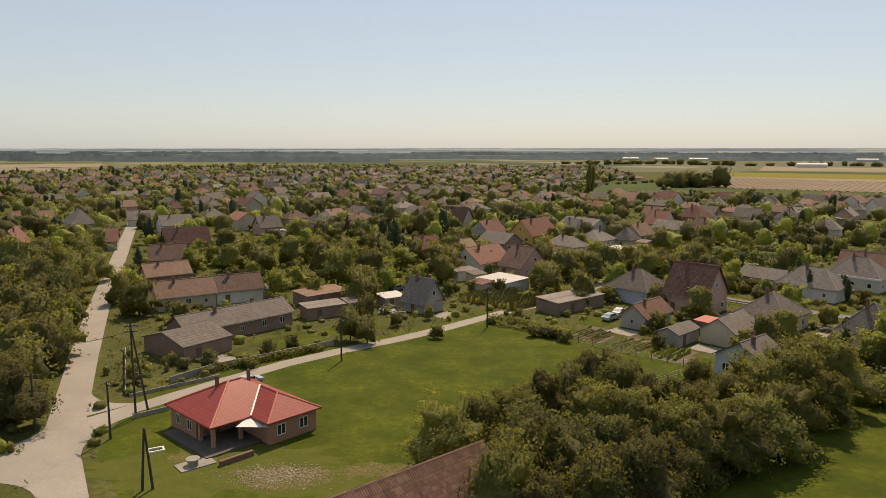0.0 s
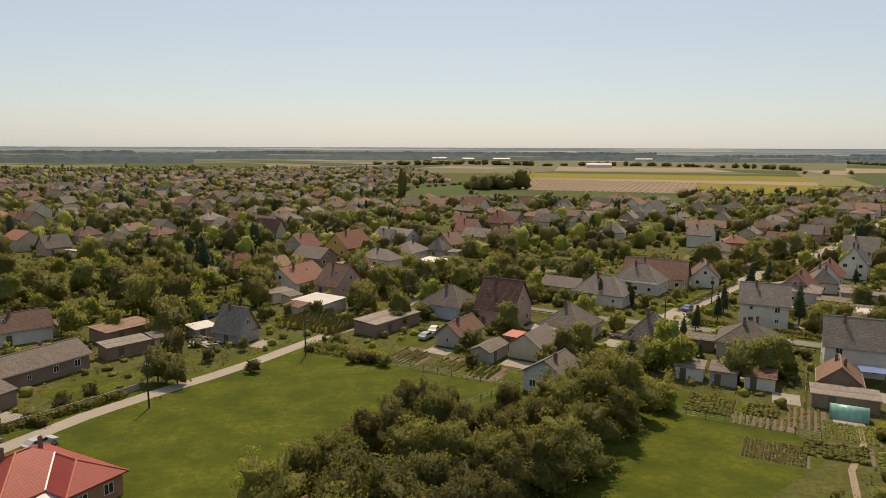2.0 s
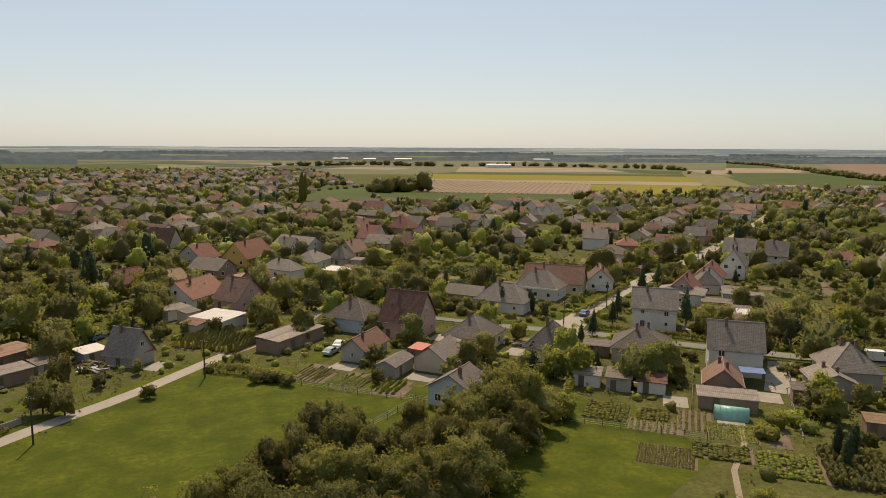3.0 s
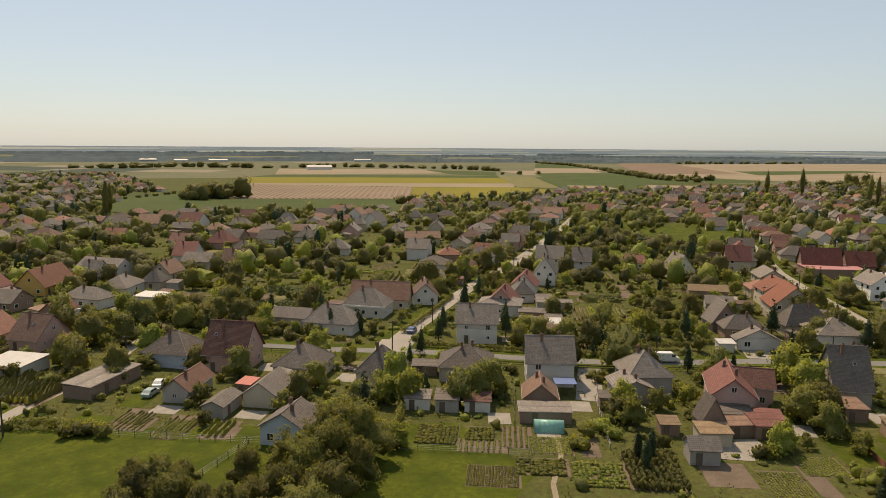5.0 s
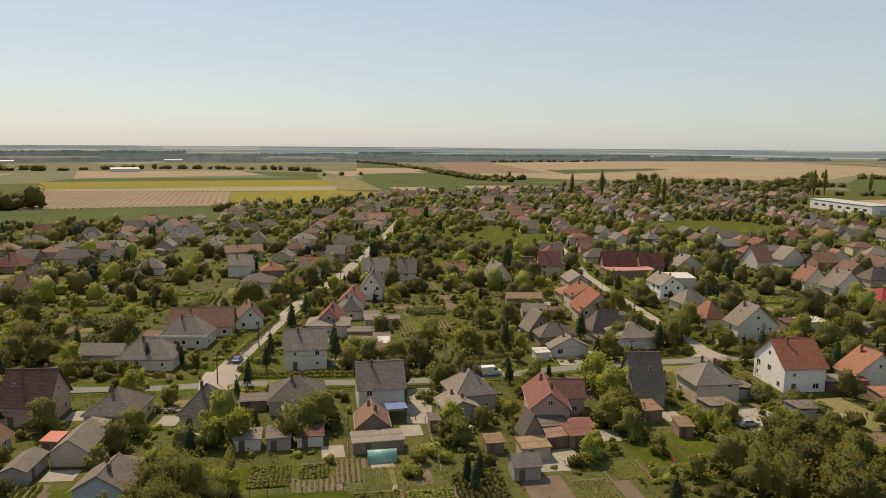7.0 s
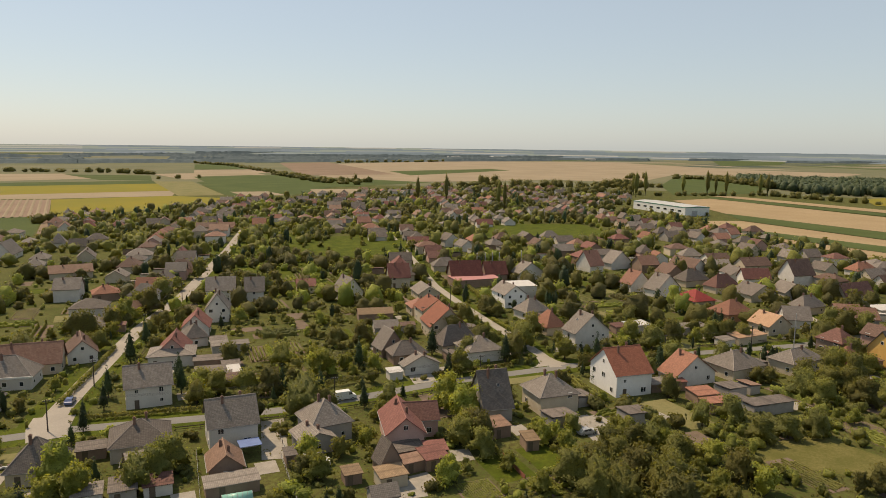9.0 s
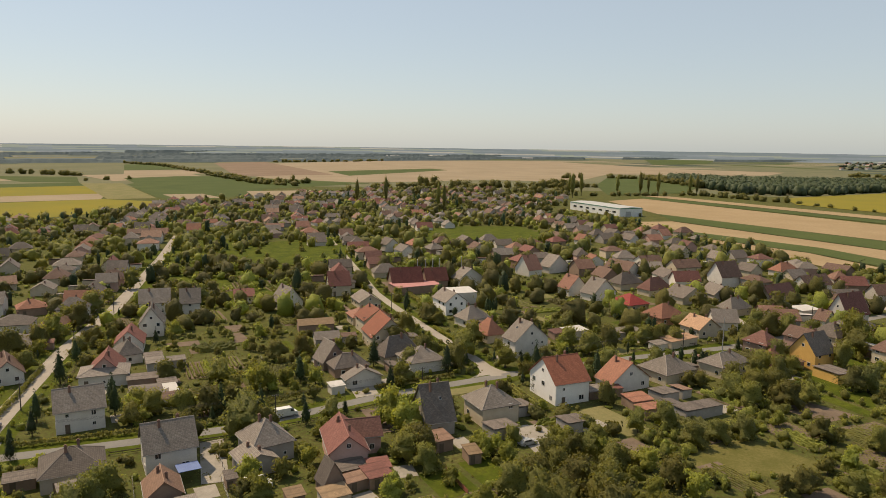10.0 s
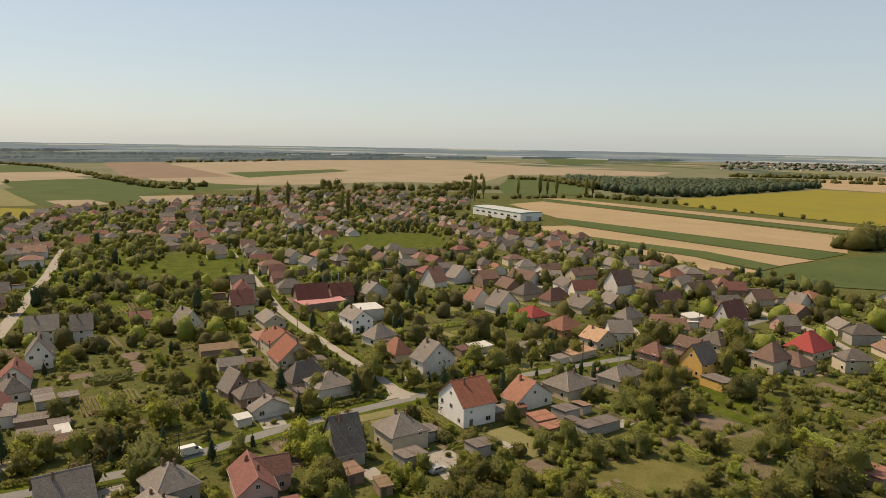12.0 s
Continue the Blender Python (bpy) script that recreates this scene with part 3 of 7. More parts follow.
def make_kind(kind, detail):
    """Trunk and crown meshes of one plant of unit scale, in metres, of a kind and detail (leaf count, leaf size)."""
    n, s = detail
    if kind in ("broad", "fruit", "bright", "dusty"):
        r, h, base = {"broad": (4.1, 7.0, 0.25), "fruit": (2.3, 3.4, 0.3), "bright": (3.1, 5.2, 0.2), "dusty": (3.5, 6.8, 0.15)}[kind]
        lobes = crown_lobes(r, h, 22 if kind != "fruit" else 12, base)
        leaf = {"broad": LEAF_A, "fruit": LEAF_A, "bright": LEAF_B, "dusty": LEAF_D}[kind]
        trunk = trunk_mesh(base + h * 0.75, 0.2 if kind != "fruit" else 0.12, 5 if n > 500 else 2)
        leaves = leaf_cloud(lobes, n, s)
    elif kind == "spruce":
        h, leaf = 8.0, LEAF_C
        lobes = []
        for i in range(11):
            z = 0.9 + i * 0.64
            r = 1.75 * (1 - i / 11.5)
            for k in range(5 if i < 8 else 3):
                a = 2 * math.pi * k / (5 if i < 8 else 3) + i
                lobes.append((0.55 * r * math.cos(a), 0.55 * r * math.sin(a), z, 0.5 * r + 0.1, 0.5 * r + 0.1, 0.42))
        trunk = trunk_mesh(h * 0.9, 0.16, 0)
        leaves = leaf_cloud(lobes, n, s * 0.85)
    elif kind == "poplar":
        leaf = LEAF_A
        lobes = [(rng.uniform(-0.4, 0.4), rng.uniform(-0.4, 0.4), 2.5 + i * 1.15, 1.7 * math.sin(math.pi * (i + 1.2) / 16.5) + 0.4, 1.7 * math.sin(math.pi * (i + 1.2) / 16.5) + 0.4, 1.3) for i in range(15)]
        trunk = trunk_mesh(16, 0.28, 0)
        leaves = leaf_cloud(lobes, n, s)
    elif kind == "thuja":
        leaf = LEAF_C
        lobes = [(0, 0, 0.5 + i * 0.42, 0.5 * math.sin(math.pi * (i + 1.6) / 9.5) + 0.1, 0.5 * math.sin(math.pi * (i + 1.6) / 9.5) + 0.1, 0.5) for i in range(8)]
        trunk = trunk_mesh(3, 0.07, 0)
        leaves = leaf_cloud(lobes, n, s * 0.7)
    else:  # bush
        leaf = LEAF_A if kind == "bush" else LEAF_B
        lobes = [(rng.uniform(-0.6, 0.6), rng.uniform(-0.6, 0.6), rng.uniform(0.4, 0.9), 0.75, 0.75, 0.65) for _ in range(5)]
        trunk = trunk_mesh(0.9, 0.06, 2)
        leaves = leaf_cloud(lobes, n, s * 0.8)
    nu, nv = {True: (30, 17), False: (16, 9)}[n > 1200] if n > 260 else (12, 7) if n > 60 else (8, 5)
    return trunk, leafy_mesh("crown", crown_body(lobes, nu, nv, 0.7 if kind == "spruce" else 0.82), leaves, leaf)


TREE_WORDS = dict(broad=("broadleaf_tree", "dense dark green broadleaf tree with a rounded crown", "tree"), fruit=("fruit_tree", "small round fruit tree in a garden", "tree"),
    bright=("garden_tree", "bright yellow-green leafy garden tree", "tree"), dusty=("willow_tree", "dusty grey-green leafy tree with loose crown", "tree"),
    spruce=("spruce_tree", "dark green conical spruce tree", "tree"), poplar=("poplar_tree", "tall slender columnar poplar tree", "tree"),
    thuja=("thuja", "narrow dark evergreen column beside a house", "shrub"), bush=("bush", "round dark green garden bush", "shrub"), brightbush=("flowering_bush", "bright yellow-green garden bush", "shrub"))
LEVELS = ((3000, 0.245), (560, 0.43), (120, 0.98))
KINDS = {}
DETAIL = {"bush": 0.16, "brightbush": 0.16, "thuja": 0.18, "fruit": 0.5, "poplar": 0.6, "spruce": 0.7}


def plant(kind, x, y, size, level=None, z=0.0):
    far = math.hypot(x, y)
    if level is None:
        level = 0 if far < 108 else 1 if far < 290 else 2
    i = rng.integers(3)
    key = (kind, level, i)
    if key not in KINDS:
        n, s = LEVELS[level]
        KINDS[key] = make_kind(kind, (int(n * DETAIL.get(kind, 1.0)), s))
    trunk, crown = KINDS[key]
    name, label, cat = TREE_WORDS[kind]
    m = Matrix.LocRotScale((x, y, z), Euler((0, 0, rng.uniform(0, 6.28))), (size * rng.uniform(0.88, 1.12), size * rng.uniform(0.88, 1.12), size * rng.uniform(0.92, 1.1)))
    if level == 0:
        ob = tagged(new(name), label, cat, "village trees")
        ob.matrix_world = m
        part("trunk", trunk, ob)
        part("crown", crown, ob)
    else:
        ob = tagged(new(name, trunk), label, cat, "village trees")
        ob.matrix_world = m
        part("crown", crown, ob)
    return ob


# ---- buildings ----
FOOT = []
WIN_FRAME = box_mesh("window", [(-0.5, -0.06, -0.5, -0.44, 0.05, 0.5), (0.44, -0.06, -0.5, 0.5, 0.05, 0.5), (-0.44, -0.06, 0.44, 0.44, 0.05, 0.5), (-0.44, -0.06, -0.5, 0.44, 0.05, -0.44), (-0.035, -0.05, -0.42, 0.035, 0.05, 0.42)], WHITE)
WIN_PANE = box_mesh("pane", [(-0.44, -0.02, -0.44, 0.44, 0.02, 0.44)], glass_mat())
WIN_FAR = mesh_of("window", *boxes([(-0.5, -0.05, -0.5, 0.5, 0.03, 0.5), (-0.4, -0.07, -0.4, 0.4, 0.04, 0.4)]), WHITE)
WIN_FAR.materials.append(glass_mat())
WIN_FAR.polygons.foreach_set("material_index", [0] * 6 + [1] * 6)
DOOR = box_mesh("door", [(-0.5, -0.06, 0, 0.5, 0.05, 1.0), (-0.42, -0.08, 0.06, -0.06, -0.05, 0.5), (0.06, -0.08, 0.06, 0.42, -0.05, 0.5), (-0.42, -0.08, 0.58, 0.42, -0.05, 0.94)], WOOD)
CHIMNEY = box_mesh("chimney", [(-0.24, -0.24, 0, 0.24, 0.24, 0.86), (-0.30, -0.30, 0.86, 0.30, 0.30, 0.93), (-0.17, -0.17, 0.93, 0.17, 0.17, 1.0)], BRICK)


def gable_roof(w, d, z, rise, over, thick=0.16):
    """Two thick slabs that meet at the ridge along x."""
    s = rise / (d / 2)
    x, y = w / 2 + over, d / 2 + over
    lo, hi = z - s * over, z + rise
    v = []
    for sx in (-x, x):
        v += [(sx, -y, lo), (sx, 0, hi), (sx, y, lo), (sx, y, lo + thick), (sx, 0, hi + thick), (sx, -y, lo + thick)]
    f = [[0, 6, 7, 1], [1, 7, 8, 2], [2, 8, 9, 3], [3, 9, 10, 4], [4, 10, 11, 5], [5, 11, 6, 0], [0, 1, 4, 5], [1, 2, 3, 4], [6, 11, 10, 7], [7, 10, 9, 8]]
    return v, f


def hip_roof(w, d, z, rise, over, thick=0.16):
    if d > w:
        v, f = hip_roof(d, w, z, rise, over, thick)
        return [(-y, x, q) for x, y, q in v], f
    s = rise / (d / 2)
    x, y = w / 2 + over, d / 2 + over
    lo, r = z - s * over * 0.6, max((w - d) / 2, 0.15)
    v = [(-x, -y, lo), (x, -y, lo), (x, y, lo), (-x, y, lo), (-x, -y, lo + thick), (x, -y, lo + thick), (x, y, lo + thick), (-x, y, lo + thick), (-r, 0, z + rise), (r, 0, z + rise)]
    f = [[3, 2, 1, 0], [0, 1, 5, 4], [1, 2, 6, 5], [2, 3, 7, 6], [3, 0, 4, 7], [4, 5, 9, 8], [5, 6, 9], [6, 7, 8, 9], [7, 4, 8]]
    return v, f


def walls(w, d, z, rise, gabled):
    x, y = w / 2, d / 2
    v, f = boxes([(-x, -y, -0.3, x, y, z)])
    if gabled:
        k = len(v)
        top = z + rise - 0.02
        v += [(-x, -y, z), (-x, y, z), (-x, 0, top), (-x + 0.3, -y, z), (-x + 0.3, y, z), (-x + 0.3, 0, top)]
        v += [(x - 0.3, -y, z), (x - 0.3, y, z), (x - 0.3, 0, top), (x, -y, z), (x, y, z), (x, 0, top)]
        for q in (k, k + 6):
            f += [[q, q + 2, q + 1], [q + 3, q + 4, q + 5], [q, q + 3, q + 5, q + 2], [q + 2, q + 5, q + 4, q + 1], [q, q + 1, q + 4, q + 3]]
    return v, f


def window(parent, x, y, z, turn, w, h):
    m = Matrix.LocRotScale((x, y, z), Euler((0, 0, radians(turn))), (w, 1, h))
    if math.hypot(*parent.location[:2]) > 190:
        part("window", WIN_FAR, parent, m=m)
        return
    fr = part("window", WIN_FRAME, parent, m=m)
    part("pane", WIN_PANE, fr)


def ridge_mat(roof):
    return surface("ridge caps " + roof, tuple(min(1, 1.4 * c) for c in ROOFS[roof][1]), tuple(min(1, 1.25 * c) for c in ROOFS[roof][1]), 0.85, 1.0, 8.0)


wrng = random.Random(12)
ROOF_LIGHT = mesh_of("roof_window", *boxes([(-0.5, -0.65, 0, 0.5, 0.65, 0.12), (-0.4, -0.55, 0.1, 0.4, 0.55, 0.14)]), METAL)
ROOF_LIGHT.materials.append(glass_mat())
ROOF_LIGHT.polygons.foreach_set("material_index", [0] * 6 + [1] * 6)
GUTTER = surface("grey gutter", (0.30, 0.29, 0.27), (0.25, 0.24, 0.22), 0.5, 1.0, 9.0)


def building(x, y, angle, w, d, eave, rise, form, wall, roof, chimneys=None):
    """A village house or shed. w runs along the ridge."""
    FOOT.append((x, y, radians(angle), w / 2 + 0.8, d / 2 + 0.8))
    far = math.hypot(x, y)
    rise = max(rise, 0.3)
    small = form == "flat" or eave < 2.55
    kind = "shed" if small else "house"
    words = {"gable": "gabled", "hip": "hipped", "flat": "low sloping"}[form]
    storey = "two-storey " if eave > 4.7 else ""
    ob = thing(kind, x, y, 0, angle, f"{storey}{kind} with {wall.replace('_', ' ')} walls and {words} {ROOF_WORDS[roof]} roof", kind, "village buildings")
    if form == "flat":
        vv, ff = boxes([(-w / 2, -d / 2, -0.2, w / 2, d / 2, eave - 0.1)])
        part("wall", mesh_of("wall", vv, ff, wall_mat(wall)), ob)
        o = 0.25
        vv = [(-w / 2 - o, -d / 2 - o, eave - 0.1), (w / 2 + o, -d / 2 - o, eave - 0.1), (w / 2 + o, d / 2 + o, eave + rise - 0.1), (-w / 2 - o, d / 2 + o, eave + rise - 0.1)]
        vv += [(a, b, c + 0.12) for a, b, c in vv]
        part("roof", mesh_of("roof", vv, [[3, 2, 1, 0], [4, 5, 6, 7], [0, 1, 5, 4], [1, 2, 6, 5], [2, 3, 7, 6], [3, 0, 4, 7]], roof_mat(roof)), ob)
    else:
        vv, ff = walls(w, d, eave, rise, form == "gable")
        part("wall", mesh_of("wall", vv, ff, wall_mat(wall)), ob)
        vv, ff = (gable_roof if form == "gable" else hip_roof)(w, d, eave, rise, 0.45 if not small else 0.25)
        rf = part("roof", mesh_of("roof", vv, ff, roof_mat(roof)), ob)
        if far < 215 and form == "hip" and not small:
            cap = surface("hip caps " + roof, tuple(min(1, 1.45 * c) for c in ROOFS[roof][1]), tuple(min(1, 1.3 * c) for c in ROOFS[roof][1]), 0.85, 1.0, 8.0)
            tops = vv[8:10]
            for i, c in enumerate(vv[4:8]):
                near = min(tops, key=lambda t: (t[0] - c[0]) ** 2 + (t[1] - c[1]) ** 2)
                part("ridge", mesh_of("ridge", *tube([c, near], [0.09, 0.09], 5), cap), ob)
            part("ridge", mesh_of("ridge", *tube(tops, [0.1, 0.1], 5), cap), ob)
        if not small:
            n = chimneys if chimneys is not None else int(rng.integers(1, 3))
            n = n if far < 420 else 0
            for i in range(n):
                cx = w * (0.22 if i else -0.18) * (1 if form == "gable" else 0.5)
                cy = d * 0.1 * (1 if i else -1)
                h = rise * 0.3 + (1.35 if far < 260 else 0.95)
                part("chimney", CHIMNEY, ob, m=Matrix.LocRotScale((cx, cy, eave + rise * 0.8 - h * 0.35), None, (1, 1, h)))
            if 100 < far < 215 and form == "gable" and d > 6 and chimneys is None:
                side = -1 if math.cos(radians(angle - 90)) * -x + math.sin(radians(angle - 90)) * -y > 0 else 1
                lean = math.atan2(rise, d / 2)
                for u in ((-0.3,), (0.12,), (), (), ())[wrng.randrange(5)]:
                    part("roof_window", ROOF_LIGHT, ob, "small roof window", Matrix.LocRotScale((w * u, side * d * 0.22, eave + rise * 0.56 + 0.16), Euler((-side * lean, 0, 0)), (0.6, 0.55, 1.0)))
            if far < 190:
                lo = eave - (rise / (d / 2) * 0.45 if form == "gable" else rise / (min(w, d) / 2) * 0.27)
                for side in (-1, 1):
                    part("gutter", mesh_of("gutter", *tube([(-w / 2 - 0.4, side * (d / 2 + 0.5), lo + 0.06), (w / 2 + 0.4, side * (d / 2 + 0.5), lo + 0.02)], [0.08, 0.08], 5), GUTTER), ob, "grey metal gutter")
            if far < 230 and form == "gable":
                part("ridge", mesh_of("ridge", *tube([(-w / 2 - 0.45, 0, eave + rise + 0.17), (w / 2 + 0.45, 0, eave + rise + 0.17)], [0.11, 0.11], 6), ridge_mat(roof)), ob)
    if (small and far > 160) or far > 300:
        return ob
    levels = [1.5] if eave < 4.2 else [1.5, 4.1]
    if small:
        part("door", DOOR, ob, m=Matrix.LocRotScale((-w * 0.2, -d / 2, 0), None, (1.0, 1, 1.95)))
        return ob
    sides = ((0, -d / 2, 0, w), (0, d / 2, 180, w), (-w / 2, 0, -90, d), (w / 2, 0, 90, d))
    for sx, sy, turn, length in sides:
        a = radians(angle + turn - 90)
        facing = math.cos(a) * -x + math.sin(a) * -y
        if facing < 0 and far > 60:
            continue
        n = max(1, int(length // 3.7))
        for z in levels:
            for i in range(n):
                u = (i + 0.5) / n * length - length / 2 + (0.2 if i % 2 else -0.15)
                c, s = math.cos(radians(turn)), math.sin(radians(turn))
                if turn == 0 and i == 0 and z == 1.5:
                    part("door", DOOR, ob, m=Matrix.LocRotScale((sx + u * c, sy + u * s, 0), Euler((0, 0, radians(turn))), (1.0, 1, 2.05)))
                elif wrng.random() < 0.72:
                    window(ob, sx + u * c, sy + u * s, z + wrng.uniform(-0.1, 0.1), turn, *wrng.choice(((1.15, 1.25), (1.5, 1.3), (0.7, 0.8), (1.0, 1.2))))
    if form == "gable" and rise > 2.6 and far < 330:
        for sx, turn in ((-w / 2, -90), (w / 2, 90)):
            a = radians(angle + turn - 90)
            if math.cos(a) * -x + math.sin(a) * -y > 0:
                window(ob, sx, 0, eave + rise * 0.36, turn, 0.9, 1.0)
    return ob


building(-38.6, 126.9, 48, 21.5, 7.0, 2.8, 2.0, 'gable', 'brick', 'gb')
building(-42.5, 114.9, 54, 9.0, 11.2, 2.5, 1.5, 'gable', 'brick', 'gb')
building(-55.5, 148.9, 33, 11.7, 7.0, 3.0, 2.7, 'gable', 'cream', 'pk')
building(-46.1, 155.2, 30, 10.1, 7.0, 3.0, 2.7, 'gable', 'white', 'br')
building(-68.7, 172.9, 38, 10.4, 6.5, 3.0, 2.5, 'gable', 'brick', 'pk')
building(-77.6, 197.8, 23, 9.3, 8.0, 3.0, 3.6, 'gable', 'brick', 'br')
building(-84.8, 231.8, 28, 13.9, 8.0, 3.0, 4.6, 'gable', 'brick', 'dk')
building(-135.9, 222.3, 112, 15.9, 8.0, 3.0, 5.2, 'gable', 'cream', 'mr')
building(-112.9, 236.1, 22, 6.8, 13.0, 3.0, 3.6, 'gable', 'grey', 'mr')
building(-150.3, 291.9, -52, 17.0, 9.0, 3.0, 5.5, 'hip', 'white', 'gr')
building(-180.4, 311.0, 30, 15.6, 8.0, 3.0, 2.8, 'gable', 'cream', 'pk')
building(-129.6, 308.8, 22, 15.0, 8.0, 3.0, 3.3, 'gable', 'white', 'gr')
building(-108.6, 285.6, 38, 12.3, 8.0, 3.0, 3.6, 'gable', 'white', 'gr')
building(-26.7, 152.8, 43, 10.7, 6.0, 2.5, 0.4, 'flat', 'brick', 'pk')
building(-24.2, 139.9, 35, 8.2, 4.0, 2.4, 0.4, 'flat', 'brick', 'gr')
building(-11.2, 149.7, 35, 4.9, 4.0, 2.2, 0.4, 'flat', 'grey', 'wt')
building(-4.2, 145.3, -43, 6.4, 5.6, 2.6, 4.2, 'gable', 'grey', 'gr')
building(-1.7, 145.2, 37, 2.6, 2.5, 2.3, 0.4, 'flat', 'grey', 'red')
building(10.7, 195.6, 49, 14.1, 10.2, 3.0, 3.7, 'gable', 'white', 'rp')
building(21.6, 187.2, -52, 8.1, 10.2, 3.0, 4.7, 'gable', 'pink', 'br')
building(4.1, 219.2, 35, 10.8, 8.0, 3.0, 2.4, 'gable', 'white', 'tan')
building(-5.7, 220.6, 35, 7.7, 8.0, 3.0, 3.3, 'gable', 'brick', 'mr')
building(16.6, 261.8, 35, 8.2, 13.0, 3.0, 4.1, 'gable', 'grey', 'mr')
building(33.1, 258.4, 48, 16.1, 10.2, 3.0, 5.1, 'gable', 'yellow', 'or')
building(49.6, 268.9, -46, 6.5, 8.6, 3.0, 4.2, 'gable', 'white', 'gr')
building(51.8, 239.9, -40, 9.4, 13.0, 3.0, 3.2, 'hip', 'white', 'gr')
building(63.1, 242.1, -45, 6.5, 6.5, 3.0, 4.0, 'hip', 'cream', 'gr')
building(55.9, 219.5, -49, 8.8, 6.0, 2.6, 0.4, 'flat', 'white', 'wt')
building(39.9, 226.4, -55, 13.1, 7.3, 3.0, 2.9, 'hip', 'white', 'gr')
building(14.4, 168.5, -49, 9.8, 8.0, 2.5, 0.4, 'flat', 'white', 'wt')
building(27.1, 147.4, 40, 14.8, 6.0, 2.6, 0.4, 'flat', 'brick', 'gr')
building(43.8, 155.9, -49, 10.4, 9.2, 3.2, 3.9, 'hip', 'pale_blue', 'gb')
building(53.0, 146.0, -46, 9.1, 10.0, 4.0, 5.8, 'gable', 'pink', 'dk')
building(39.2, 133.5, 45, 9.8, 5.1, 2.6, 2.0, 'gable', 'grey', 'brt')
building(41.3, 121.1, 44, 7.5, 4.0, 2.2, 0.9, 'gable', 'grey', 'gr')
building(50.7, 122.0, 44, 9.6, 6.2, 2.5, 2.2, 'gable', 'cream', 'gr', 0)
building(48.6, 127.3, -54, 2.9, 3.2, 2.4, 0.4, 'flat', 'brick', 'red')
building(46.2, 102.8, 40, 7.2, 7.6, 3.2, 2.3, 'gable', 'pale_blue', 'gb')
building(62.7, 131.9, -50, 9.2, 9.9, 3.0, 3.8, 'hip', 'cream', 'gb')
building(73.6, 118.5, -50, 8.4, 8.0, 3.0, 4.6, 'hip', 'cream', 'gb')
building(90.1, 111.6, -41, 10.7, 10.0, 3.2, 3.3, 'hip', 'grey', 'gb')
building(101.7, 99.1, -40, 9.3, 9.0, 5.2, 4.1, 'gable', 'white', 'gr')
building(90.3, 90.1, 48, 7.2, 5.8, 2.6, 2.4, 'gable', 'brick', 'pk')
building(85.6, 84.2, -39, 9.0, 4.0, 2.2, 0.4, 'flat', 'brick', 'gr')
building(113.2, 84.3, 56, 9.1, 8.5, 4.0, 3.9, 'hip', 'grey', 'gr')
building(118.7, 69.0, 38, 12.8, 7.4, 4.0, 3.0, 'gable', 'pink', 'mr')
building(123.6, 68.3, -52, 8.4, 6.6, 4.0, 2.5, 'gable', 'pink', 'dk', 0)
building(105.0, 64.3, 56, 3.8, 4.1, 2.4, 3.8, 'gable', 'brick', 'gb')
building(140.3, 58.0, -47, 6.5, 10.0, 3.6, 6.8, 'gable', 'grey', 'gb')
building(151.0, 47.5, 47, 9.2, 9.6, 4.5, 3.7, 'hip', 'cream', 'gr')
building(172.5, 35.9, -45, 9.9, 12.4, 5.7, 5.0, 'gable', 'bright_white', 'rt')
building(186.0, 21.5, 49, 6.5, 13.0, 3.0, 4.7, 'gable', 'white', 'or')
building(198.9, 10.9, 53, 10.0, 11.8, 3.2, 3.5, 'hip', 'cream', 'gr')
building(110.4, 177.1, -43, 17.0, 9.0, 3.2, 4.3, 'gable', 'cream', 'brt')
ROOF_W, ROOF_D = 12.3, 8.7
open_roof_house = building(101.6, 170.6, -50, 12.3, 8.7, 3.2, 4.5, 'hip', 'white', 'gr')
building(84.9, 160.0, -50, 13.1, 8.3, 3.0, 4.0, 'hip', 'white', 'gr')
building(79.3, 171.8, -50, 10.6, 6.0, 2.5, 2.1, 'gable', 'grey', 'gr')
building(125.1, 175.3, -124, 11.6, 7.4, 3.0, 3.4, 'gable', 'white', 'br')
building(144.7, 195.8, -47, 7.1, 9.0, 3.0, 2.6, 'hip', 'white', 'gr')
building(172.7, 245.5, -48, 9.0, 9.2, 5.0, 3.5, 'gable', 'white', 'gr')
building(180.2, 234.6, -34, 9.3, 8.0, 3.0, 2.7, 'hip', 'brick', 'or')
building(203.1, 285.9, -34, 17.0, 9.0, 3.0, 2.7, 'gable', 'cream', 'pk')
building(110.0, 132.1, -39, 9.8, 9.0, 5.2, 3.7, 'gable', 'white', 'gr')
building(134.1, 150.1, -48, 11.7, 9.0, 3.2, 1.9, 'hip', 'white', 'gr')
building(137.0, 152.3, 40, 10.5, 7.8, 3.4, 3.8, 'gable', 'pink', 'rd')
building(160.1, 167.3, 40, 10.5, 8.0, 3.2, 3.8, 'gable', 'white', 'rd')
building(177.5, 174.9, 40, 10.0, 7.5, 4.5, 5.2, 'gable', 'white', 'gr')
building(150.9, 159.1, 56, 8.2, 6.5, 3.0, 3.5, 'hip', 'white', 'gr')
building(200.1, 194.9, -50, 10.3, 9.0, 5.0, 4.3, 'gable', 'white', 'gr')
building(205.3, 182.9, -50, 6.8, 9.0, 5.0, 4.5, 'gable', 'white', 'gr')
building(230.2, 177.5, -50, 7.4, 8.0, 3.0, 2.2, 'gable', 'cream', 'mr')
building(226.9, 154.7, 56, 10.5, 8.6, 3.5, 5.5, 'gable', 'white', 'gr')
